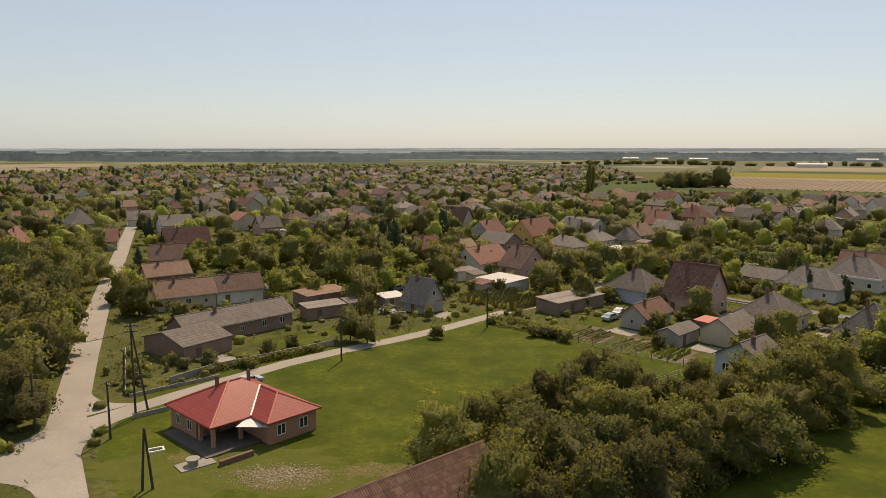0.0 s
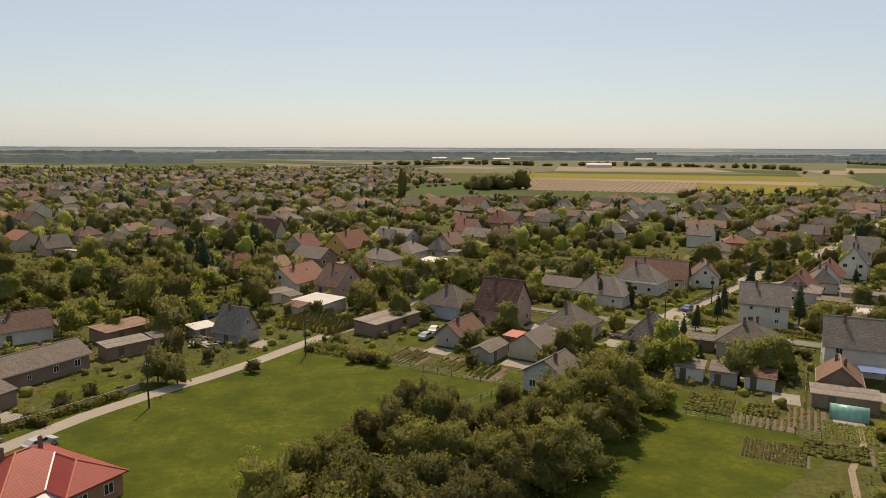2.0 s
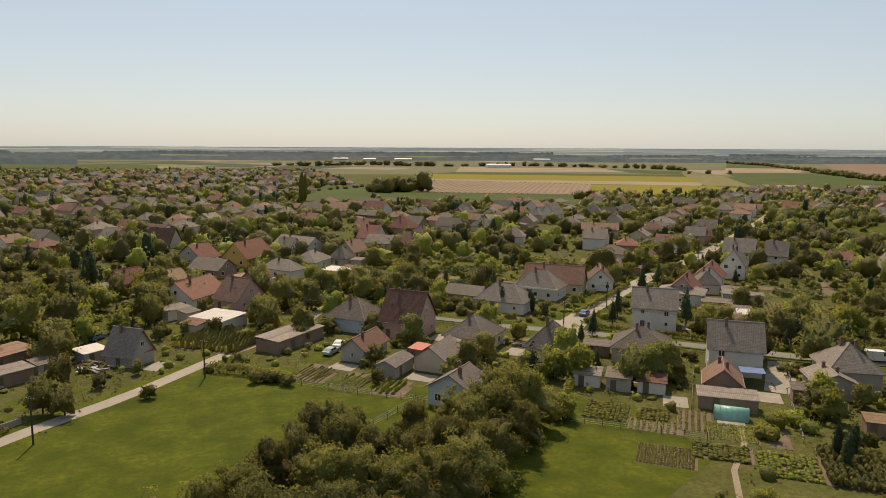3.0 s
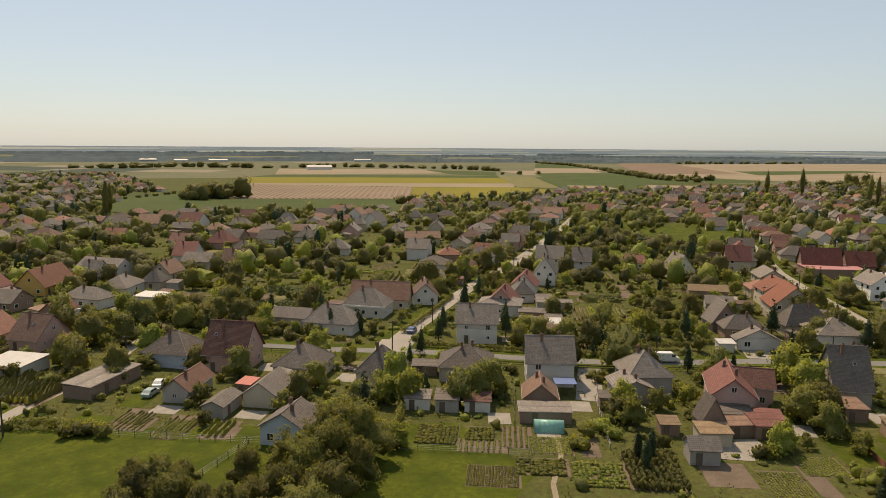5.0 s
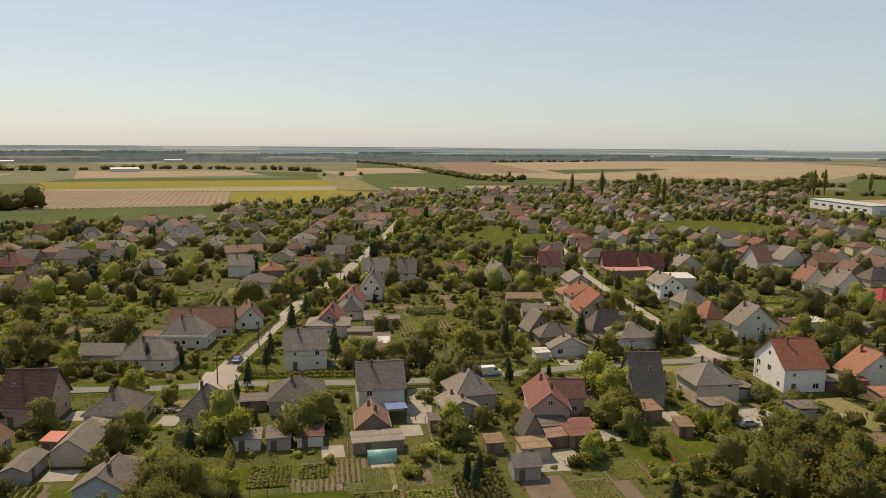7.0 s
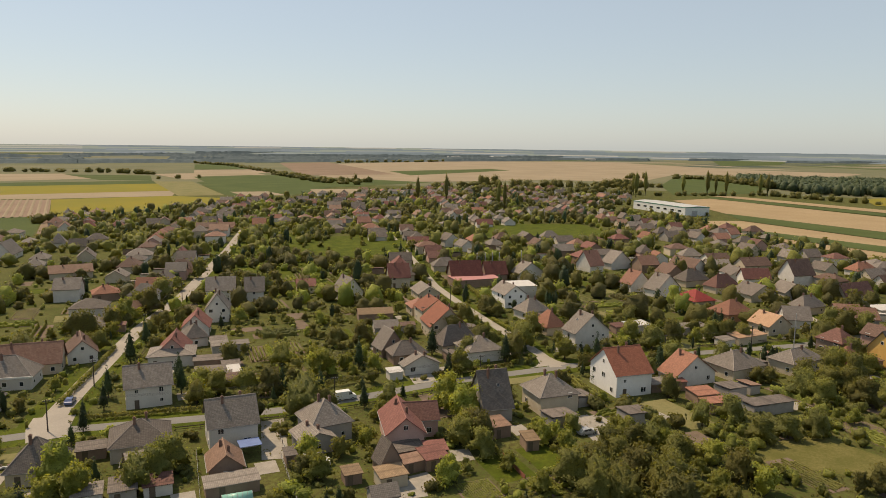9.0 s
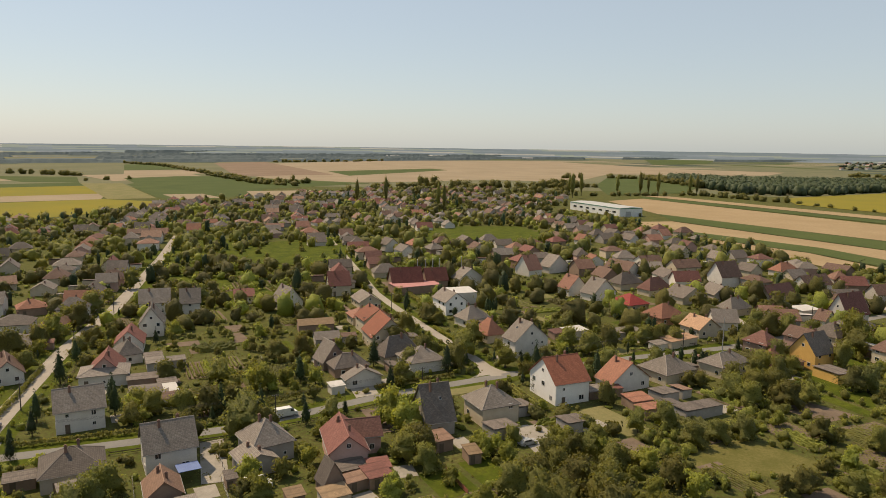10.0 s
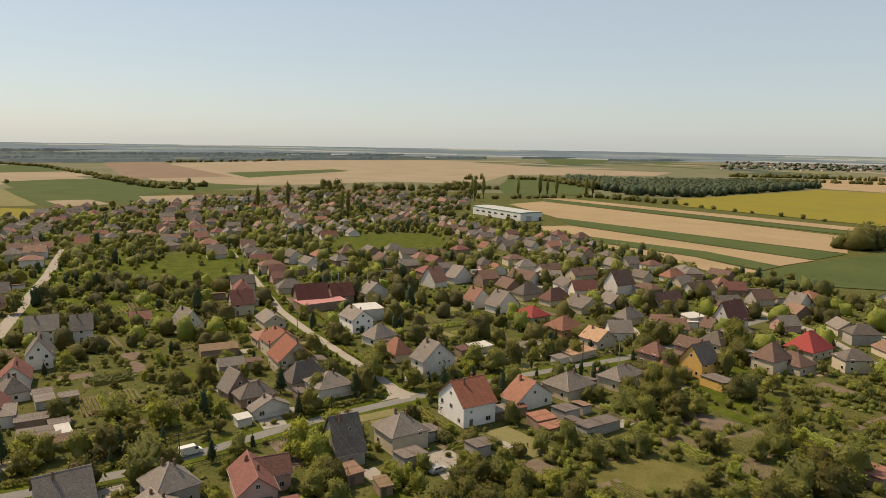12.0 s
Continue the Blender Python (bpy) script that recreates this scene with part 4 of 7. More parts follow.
building(259.2, 150.4, -50, 8.8, 9.0, 4.8, 5.1, 'gable', 'cream', 'rd')
building(204.1, 128.1, -50, 12.0, 6.0, 2.4, 1.5, 'gable', 'brick', 'tan')
building(189.8, 115.2, -50, 7.7, 6.0, 2.4, 1.8, 'gable', 'grey', 'gr')
building(197.0, 97.8, 42.4, 12.0, 11.8, 4.5, 5.3, 'gable', 'cream', 'rt')
building(211.7, 109.0, 45.8, 10.0, 10.6, 5.0, 3.5, 'gable', 'cream', 'rt')
building(219.3, 118.9, 45.8, 8.0, 7.2, 3.0, 2.6, 'hip', 'cream', 'rp')
building(183.1, 87.1, 56, 6.5, 11.9, 3.0, 4.8, 'hip', 'cream', 'gb')
building(179.7, 78.0, 48, 10.2, 10.5, 3.3, 3.2, 'hip', 'white', 'gr')
building(167.0, 94.7, 49, 6.5, 9.9, 2.8, 3.0, 'hip', 'brick', 'gb')
building(159.5, 86.4, 48, 3.6, 9.8, 2.6, 2.4, 'gable', 'white', 'gr')
building(169.9, 102.3, 56, 6.5, 7.0, 2.8, 4.8, 'gable', 'brick', 'gr')
building(280.4, 128.5, -50, 13.8, 9.0, 4.0, 6.0, 'gable', 'brick', 'dr')
building(291.2, 118.8, -50, 9.9, 9.0, 4.0, 4.9, 'gable', 'brick', 'dr')
building(277.4, 122.5, -41, 20.5, 10.0, 3.5, 0.4, 'flat', 'brick', 'pink')
building(248.8, 95.4, 48, 11.3, 8.7, 5.2, 3.2, 'gable', 'bright_white', 'gr')
building(266.4, 96.8, -50, 9.9, 10.0, 5.0, 0.4, 'flat', 'white', 'wt')
building(233.5, 80.8, 56, 7.8, 9.8, 3.0, 4.1, 'hip', 'white', 'gr')
building(301.5, 106.7, 56, 6.5, 13.0, 4.0, 4.3, 'gable', 'white', 'gr')
building(216.6, 68.9, 50, 8.5, 6.5, 3.0, 4.5, 'hip', 'cream', 'or')
building(205.8, 53.7, 50, 6.8, 12.1, 5.5, 5.0, 'gable', 'white', 'gr')
building(141.9, 42.5, 53, 4.6, 6.5, 2.6, 0.4, 'flat', 'grey', 'gb')
building(211.3, -4.0, 56, 7.7, 13.0, 3.4, 2.8, 'hip', 'cream', 'gr')
building(172.3, 1.9, 49, 4.4, 12.2, 2.6, 0.4, 'flat', 'grey', 'gb')
building(179.9, 10.4, 53, 4.8, 6.1, 2.6, 0.4, 'flat', 'grey', 'gb')
building(167.6, 12.5, 50, 3.8, 7.1, 2.4, 0.4, 'flat', 'brick', 'or')
building(151.7, 28.1, 50, 4.5, 6.3, 2.6, 0.4, 'flat', 'grey', 'gb')
building(283.3, 31.3, 48, 11.3, 9.9, 3.0, 3.4, 'hip', 'cream', 'crim')
building(266.9, 16.9, 49, 10.0, 11.8, 3.0, 4.2, 'hip', 'apricot', 'or')
building(253.5, 3.8, 47, 8.9, 9.4, 3.2, 3.3, 'gable', 'cream', 'peach')
building(291.3, -7.7, 51, 7.1, 11.6, 3.0, 3.9, 'hip', 'cream', 'gr')
building(308.2, 11.3, 48, 10.7, 13.0, 3.0, 3.6, 'gable', 'cream', 'gb')
building(352.1, -4.1, -44, 11.9, 9.2, 5.5, 6.3, 'gable', 'white', 'br')
building(396.8, -32.9, 46, 7.7, 13.0, 3.0, 3.8, 'hip', 'white', 'or')
building(327.5, -24.9, -39, 17.0, 6.5, 3.0, 4.1, 'gable', 'cream', 'dk')
building(318.0, 24.6, 50, 7.5, 13.0, 3.0, 4.7, 'hip', 'cream', 'dk')
building(326.7, 38.1, 49, 8.3, 13.0, 3.0, 4.5, 'hip', 'cream', 'gb')
building(365.4, 44.7, 56, 15.8, 9.0, 3.0, 3.8, 'gable', 'white', 'br')
building(302.3, 58.0, 50, 7.7, 9.9, 3.5, 5.1, 'gable', 'white', 'rp')
building(297.6, 45.9, 54, 7.8, 13.0, 3.2, 5.8, 'gable', 'white', 'gr')
building(385.8, 15.7, -50, 15.2, 9.0, 3.0, 3.4, 'gable', 'cream', 'br')
building(396.0, 34.5, -50, 12.4, 9.0, 3.0, 2.7, 'gable', 'white', 'br')
building(340.9, 87.8, -34, 8.4, 10.6, 3.5, 6.5, 'gable', 'white', 'rp')
building(355.0, 77.9, 56, 7.5, 13.0, 3.5, 5.4, 'gable', 'white', 'gr')
building(229.3, -28.5, -41, 8.7, 8.3, 5.0, 5.2, 'gable', 'yellow', 'gb')
building(217.6, -33.0, 44, 8.2, 6.7, 2.6, 0.4, 'flat', 'yellow', 'gb')
building(218.4, -16.6, 49, 6.5, 7.1, 3.0, 3.8, 'hip', 'cream', 'or')
building(240.9, -52.5, 43, 8.3, 9.7, 4.5, 5.0, 'hip', 'cream', 'br')
building(242.5, -59.3, 42, 10.9, 7.7, 3.0, 3.4, 'hip', 'cream', 'br')
building(263.1, -69.0, 47, 10.5, 13.0, 3.2, 5.8, 'hip', 'cream', 'crim')
building(294.0, -47.3, -43, 12.4, 8.1, 4.5, 7.2, 'gable', 'white', 'mr')
building(301.5, -33.5, -50, 9.1, 7.0, 2.8, 0.4, 'flat', 'white', 'wt')
building(286.7, -38.8, 49, 4.5, 5.8, 2.6, 3.2, 'gable', 'white', 'br')
building(360.4, -42.2, -43, 17.0, 8.2, 3.0, 4.0, 'gable', 'white', 'br')
building(339.9, -83.1, 51, 6.5, 13.0, 3.2, 4.9, 'gable', 'white', 'gr')
building(54.2, 272.7, -55, 17.0, 13.0, 3.2, 3.9, 'gable', 'white', 'gr')
building(111.3, 424.1, -50, 15.0, 12.2, 3.0, 4.7, 'gable', 'white', 'pk')
building(129.6, 408.7, -50, 12.6, 12.4, 4.0, 5.1, 'gable', 'white', 'mr')
building(82.2, 380.0, -40, 10.3, 8.0, 3.0, 2.8, 'gable', 'white', 'or')
building(90.7, 295.5, -37, 8.6, 13.0, 3.0, 4.7, 'gable', 'white', 'mr')
building(115.2, 323.3, -50, 12.3, 10.2, 3.0, 5.2, 'hip', 'pink', 'mr')
building(101.1, 266.9, -47, 10.1, 10.4, 3.0, 4.4, 'gable', 'white', 'br')
building(130.6, 374.4, -34, 12.4, 8.0, 3.0, 2.8, 'hip', 'cream', 'pk')
building(156.0, 319.6, 40, 9.6, 8.0, 3.0, 4.2, 'hip', 'white', 'gr')
building(178.7, 388.8, -34, 12.6, 8.0, 3.0, 5.2, 'hip', 'white', 'gr')
building(150.1, 276.2, -36, 10.3, 8.0, 3.0, 3.8, 'hip', 'white', 'gr')
building(222.0, 361.3, 40, 16.9, 10.1, 3.0, 6.0, 'gable', 'white', 'gr')
building(260.6, 374.4, -39, 8.3, 8.0, 3.0, 5.1, 'hip', 'white', 'gr')
building(111.9, 63.5, -39, 5.3, 4.0, 2.3, 0.4, 'flat', 'brick', 'gb')
building(107.5, 60.4, -34, 4.5, 3.0, 2.2, 0.4, 'flat', 'brick', 'pk')
building(111.1, 57.8, -39, 4.6, 5.0, 2.4, 0.4, 'flat', 'brick', 'mr')
building(130.7, 52.6, -41, 4.0, 5.0, 2.6, 0.4, 'flat', 'brick', 'pk')
building(127.5, 44.2, -50, 2.7, 4.0, 2.3, 0.4, 'flat', 'brick', 'tan')
building(98.3, 67.7, -41, 3.1, 3.0, 2.1, 0.4, 'flat', 'brick', 'tan')
building(100.8, 61.0, -39, 5.0, 4.0, 2.4, 0.4, 'flat', 'cream', 'tan')
building(93.5, 58.2, -42, 4.5, 4.0, 2.4, 1.4, 'gable', 'grey', 'gr')
building(128.9, 130.2, -48, 9.0, 6.0, 2.4, 0.4, 'flat', 'cream', 'gb')
building(132.3, 126.4, -40, 2.9, 5.0, 2.4, 0.4, 'flat', 'white', 'wt')
building(136.0, 139.0, -46, 7.3, 4.0, 2.4, 0.4, 'flat', 'brick', 'gb')
building(148.3, 146.4, -42, 4.6, 5.0, 2.4, 0.4, 'flat', 'grey', 'gr')
building(151.6, 89.7, -39, 3.6, 3.0, 2.2, 0.4, 'flat', 'white', 'wt')
building(233.0, 43.7, -41, 7.8, 5.0, 2.4, 0.4, 'flat', 'grey', 'wt')
building(239.4, 27.0, -42, 10.3, 5.0, 2.4, 0.4, 'flat', 'grey', 'gr')
building(235.5, 9.8, -37, 12.4, 5.0, 2.6, 0.4, 'flat', 'cream', 'peach')
building(160.5, -58.1, 53, 5.1, 8.0, 2.6, 0.4, 'flat', 'brick', 'or')
building(106.8, 82.5, 56, 7.0, 6.5, 3.0, 1.4, 'gable', 'grey', 'gr')
building(75.3, 98.8, -41, 4.2, 5.0, 2.4, 0.4, 'flat', 'grey', 'gb')
building(83.8, 105.2, -34, 3.9, 3.0, 2.6, 0.4, 'flat', 'white', 'gr')
building(98.8, 81.9, -41, 1.9, 3.0, 2.4, 0.4, 'flat', 'brick', 'gb')
building(114.1, 58.8, -50, 4.1, 4.0, 2.4, 0.4, 'flat', 'brick', 'mr')
building(178.7, 23.2, -50, 3.8, 4.0, 2.4, 0.4, 'flat', 'brick', 'mr')
building(172.8, 16.1, -47, 6.0, 5.0, 2.4, 0.4, 'flat', 'brick', 'or')
building(30.1, 214.8, 38, 7.6, 6.0, 2.5, 2.2, 'gable', 'brick', 'rd')
building(6.2, 312.0, -39, 12.4, 7.0, 2.8, 5.0, 'gable', 'cream', 'dk')
building(5.3, 180.5, 35, 6.6, 4.0, 2.6, 0.4, 'flat', 'white', 'gr')

barn = building(-2.8, 59.2, 41.5, 17.0, 7.0, 2.9, 2.6, "gable", "brick", "pk", 0)
OLD_TILE = roofing("old clay tile", (0.24, 0.135, 0.095), (0.17, 0.10, 0.072), 0.5, 0.02, 0.9, 0.9, 0.4, 0.2)
slope = math.atan2(2.6, 3.5)
run = math.hypot(3.5 + 0.45, (3.5 + 0.45) * math.tan(slope))
course_v, course_f = [], []
for i in range(24):
    u = -8.95 + i * 0.746
    course_v.clear()
    course_f.clear()
    for r in range(13):
        a = 0.02 + r * run / 13
        b = a + run / 13 + 0.03
        lift = 0.20 + rng.uniform(-0.012, 0.012)
        spec = []
        for w in range(3):
            x0 = u + w * 0.2487
            for (q, z) in ((a, lift), (b, lift + 0.045)):
                for (dx, dz) in ((0.008, 0.0), (0.124, 0.05), (0.241, 0.0)):
                    spec.append((x0 + dx, q, z + dz))
        n0 = len(course_v)
        course_v += spec
        for w in range(3):
            o = n0 + 6 * w
            course_f += [[o, o + 1, o + 4, o + 3], [o + 1, o + 2, o + 5, o + 4]]
    for side in (1, -1):
        vv = [(x, side * -(run - q) * math.cos(slope), 5.5 - (run - q) * math.sin(slope) + z / math.cos(slope) * 0.75) for x, q, z in course_v] if side == 1 else [(x, (run - q) * math.cos(slope), 5.5 - (run - q) * math.sin(slope) + z / math.cos(slope) * 0.75) for x, q, z in course_v]
        part("tile_course", mesh_of("tile_course", vv, [list(reversed(q)) if side == -1 else list(q) for q in course_f], OLD_TILE), barn, "weathered clay roof tiles")


def grove(kind, size, spots):
    for x, y in spots:
        plant(kind, x, y, size * rng.uniform(0.88, 1.12))


EDGE_LOTS = [(14.5, 154.5, 16, 17, 'maize'), (-17, 130, 7, 12, 'lawn'), (-27, 121, 9, 11, 'lawn'), (33, 119, 6, 9, 'roots'), (38, 113, 5, 8, 'beans'), (28, 127, 6, 8, 'roots'), (30.5, 135.5, 5, 7, 'lawn')]
grove('dusty', 1.05, [(4.2, 75.6), (11.9, 81.7), (16.0, 85.5), (24.5, 80.8), (27.6, 78.9), (34.2, 79.8), (12.5, 68.9), (17.1, 68.9), (25.5, 68.2), (8.7, 56.2), (17.4, 59.4), (8.8, 71.9), (20.8, 74.4), (29.2, 73.6), (13.6, 62.9)])
grove('broad', 1.05, [(0.4, 70.3), (7.8, 77.4), (22.4, 85.5), (31.6, 80.8), (40.0, 89.5), (44.4, 87.2), (48.5, 89.6), (46.0, 81.9), (7.6, 66.1), (20.7, 65.5), (29.5, 69.7), (34.7, 73.6), (6.0, 58.8), (13.5, 57.8), (39.2, 77.1), (23.8, 72.0), (16.9, 76.1)])
grove('dusty', 1.0, [(19.0, 91.8), (22.3, 93.1)])
grove('dusty', 1.25, [(-105, 171), (-94, 163), (-77.5, 127.1), (-62.8, 100.8), (-52.4, 81.2)])
grove('broad', 1.1, [(-74.0, 132.0), (-63.5, 107.2), (-103, 190), (-105, 206), (-80, 149), (-61.9, 110.7), (-74.7, 118.3), (-87, 176), (-114, 200)])
grove('broad', 1.05, [(-61.1, 139.5), (-70, 151)])
grove('spruce', 1.3, [(-83, 191), (-108, 260)])
grove('bright', 1.15, [(-66, 202), (-59, 208), (-49, 195), (-75, 214), (-36, 170), (-36.9, 154.9), (-49, 178), (-71, 235), (-56, 228), (-142, 259)])
grove('broad', 1.25, [(-31, 186), (-26, 172), (-17, 168)])
grove('broad', 1.0, [(-53, 252), (-17.4, 148.7), (-30, 261), (-38, 209), (-8, 209), (2, 193), (9, 193)])
grove('broad', 0.85, [(-16.3, 121.7), (-13.1, 119.7)])
grove('fruit', 0.8, [(-0.9, 122.9), (-25.4, 115.2), (-28.3, 111.7), (-9.0, 131.4)])
grove('bush', 1.3, [(-36.0, 105.7), (-39.5, 105.6), (-42.6, 107.1), (-29.9, 105.7)])
grove('spruce', 1.35, [(-15, 228)])
grove('thuja', 1.4, [(-49, 158), (-45, 162)])
grove('broad', 1.1, [(-58, 192), (-49, 190), (-32, 197), (-28, 201), (-16, 190), (-44, 204), (-60, 217)])
grove('bright', 1.1, [(-58, 226), (-40, 222), (-29, 220), (-2, 213), (3, 202), (-28.7, 154.8)])
grove('broad', 1.0, [(-17.5, 152.1), (2, 185), (-11, 283), (35, 186), (29, 196), (53, 201), (72, 233), (44, 226)])
grove('broad', 0.8, [(-14.8, 135.3), (3, 218), (60, 186)])
grove('spruce', 1.4, [(-18, 260)])
grove('spruce', 1.0, [(32, 292), (-38, 280)])
grove('brightbush', 1.6, [(14, 193), (17, 178), (28, 194), (-3, 172), (18.8, 155.2), (26, 162)])
grove('fruit', 0.9, [(2, 164), (7, 163), (13, 162), (19.6, 151.6), (23.6, 153.4)])
grove('broad', 1.15, [(36, 186), (31, 180), (38, 177), (44, 190), (25, 161), (30.3, 151.8), (24, 166)])
grove('broad', 1.0, [(54, 194), (61, 196), (65, 189), (69, 182), (54, 182), (59, 181), (71, 193)])
grove('bright', 0.8, [(74, 179), (53, 164)])
grove('broad', 0.85, [(50.5, 136.9), (45.8, 147.8), (60.3, 122.2), (55.0, 118.4)])
grove('bright', 1.2, [(74.0, 114.1), (66.9, 107.2), (70.5, 104.2)])
grove('broad', 1.0, [(82.0, 98.4), (77.6, 98.0), (85.8, 99.5)])
grove('broad', 1.15, [(48.3, 91.6), (51.0, 89.4), (43.4, 85.8), (40.0, 84.2), (52.9, 96.2)])
grove('dusty', 0.8, [(24.2, 97.8), (26.0, 94.2), (33.6, 90.0), (20.9, 98.5)])
grove('bright', 0.7, [(56.6, 92.0), (58.1, 89.4), (56.3, 96.7)])
grove('bright', 0.9, [(96.2, 73.5), (102.3, 79.6)])
grove('thuja', 1.3, [(84.5, 63.3), (87.0, 62.6), (83.0, 60.6)])
grove('brightbush', 1.5, [(85.6, 74.6), (89.3, 74.7), (89.3, 71.6), (81.4, 72.2), (93.4, 76.2)])
grove('bright', 1.7, [(139.2, 68.7), (135.4, 62.1)])
grove('broad', 0.95, [(127.5, 58.0), (125.7, 54.9)])
grove('bright', 0.8, [(133.5, 44.5), (130.3, 42.0), (133.7, 40.9), (107.9, 52.6), (105.0, 52.0)])
grove('broad', 0.9, [(121.5, 56.3), (119.2, 51.2), (123.9, 54.4)])
grove('spruce', 0.95, [(107, 142), (101, 136)])
grove('spruce', 0.7, [(90.9, 129.6), (95, 135)])
grove('spruce', 1.25, [(123, 136), (117, 129)])
grove('broad', 0.8, [(114, 121), (123, 128)])
grove('bright', 1.5, [(173, 208), (157, 197)])
grove('broad', 1.35, [(172, 201), (189, 214)])
grove('broad', 0.95, [(141, 192), (149, 193), (131, 176)])
grove('broad', 1.1, [(230, 237), (230, 193), (220, 190)])
grove('bush', 1.8, [(71, 164), (74, 161), (79, 158), (70, 168)])
grove('thuja', 1.5, [(91, 159), (90, 156), (89, 153), (83, 158)])
grove('spruce', 1.0, [(88, 173)])
grove('fruit', 1.0, [(39.4, 127.1), (29.1, 147.2), (76, 156), (73, 165)])
grove('bush', 1.6, [(18.1, 124.0), (21.5, 121.2), (16.5, 124.0), (20.1, 123.8)])
grove('broad', 1.0, [(121, 121), (127, 110), (140, 135), (146, 122), (124, 115), (169, 120), (175, 115)])
grove('broad', 1.0, [(177, 80), (192, 92), (189, 81), (213, 98)])
grove('broad', 1.1, [(195, 70), (183, 68), (209, 72)])
grove('bright', 0.9, [(148, 113), (152, 105), (158, 104), (155, 98), (146, 106), (177, 165), (231, 137), (183, 107)])
grove('spruce', 1.1, [(183, 43), (173, 42), (193, 47), (190, 29)])
grove('broad', 1.0, [(213, 35), (216, 42), (222, 31)])
grove('broad', 0.9, [(237, 26), (232, 20), (233, 17), (236, 11)])
grove('broad', 1.2, [(269, -15), (262, -19), (241, -12), (293, -23)])
grove('broad', 1.0, [(189, -18), (195, -12), (188, -6), (217, -22), (192, -24), (209, -18)])
grove('bush', 2.2, [(158, 32), (153.2, 25.5), (152.6, 19.2), (155.1, 37.7), (161, 42)])
grove('thuja', 1.6, [(210, 4), (210, 2), (211, 1), (210, 10), (213, 8), (242, 111), (252, 80), (253, 79), (253, 78), (252, 81)])
grove('broad', 1.05, [(126.8, 26.3), (121.3, 21.0), (120.1, 29.0), (116.0, 32.2), (111.8, 25.9), (116.4, 16.1), (111.4, 22.0)])
grove('bright', 0.8, [(116.3, 44.4), (110.4, 35.7), (98.4, 76.6), (101.9, 80.4)])
grove('broad', 1.2, [(246, -43), (230, -37), (278, -46)])
grove('bright', 2.1, [(257.5, -43.5)])
grove('broad', 1.0, [(197, -6), (204, -12), (195, -16), (184, -10), (187, -19), (215, -14), (228, -19)])
grove('broad', 1.1, [(277, -23), (291, -20), (265, -25)])
grove('dusty', 1.1, [(207, -36), (208, -40)])
grove('broad', 1.2, [(155, -45), (150.5, -48.2), (148.3, -40.2), (160, -53), (147.1, -45.2)])
grove('bright', 0.8, [(178, -47), (172, -49), (190, -49), (192, -57), (148.2, -38.1), (153.4, -27.9), (173, -16)])
grove('broad', 0.8, [(175, -40), (183, -44), (168, -40), (166, -35), (167, -24), (139.1, -18.2), (141.6, -27.1), (143.5, -33.9)])
grove('broad', 0.8, [(155.8, 14.2), (152.7, 2.4), (161, 9), (138.3, 22.1), (134.8, 15.6), (157.3, -2.6), (162, -8)])
grove('dusty', 1.2, [(-81.8, 137.2), (-95, 149), (-70.0, 110.6), (-72.3, 122.6), (-56.6, 92.5), (-55.2, 87.7), (-59.9, 103.9)])
grove('broad', 1.1, [(-95, 180), (-94, 185), (-69.2, 127.2), (-85, 163), (-111, 190), (-123, 200), (-86, 149)])

grove('bright', 0.85, [(133, 30), (139, 20), (130, 12), (142, 28), (125, 8), (138, 10), (128, 20)])
grove('broad', 0.8, [(137, 25), (134, 17), (126, 16), (146, 22), (131, 5), (175.4, -42.0), (164.4, -52.5)])
for cx, cy, w, d, kind in ((163, 3, 9, 17, "maize"), (173, -34, 10, 13, "roots"), (151, -32, 7, 14, "vines"), (166, -20, 6, 11, "beans"), (140, -6, 6, 14, "roots"), (181, -50, 8, 12, "vines")):
    EDGE_LOTS.append((cx, cy, w, d, kind))


# ---- red-roofed bungalow at the crossroads ----
RED_TILE = roofing("glazed red tile", (0.34, 0.065, 0.05), (0.29, 0.055, 0.045), 0.2, 0.08, 0.45, 0.3, 0.34, 0.75)


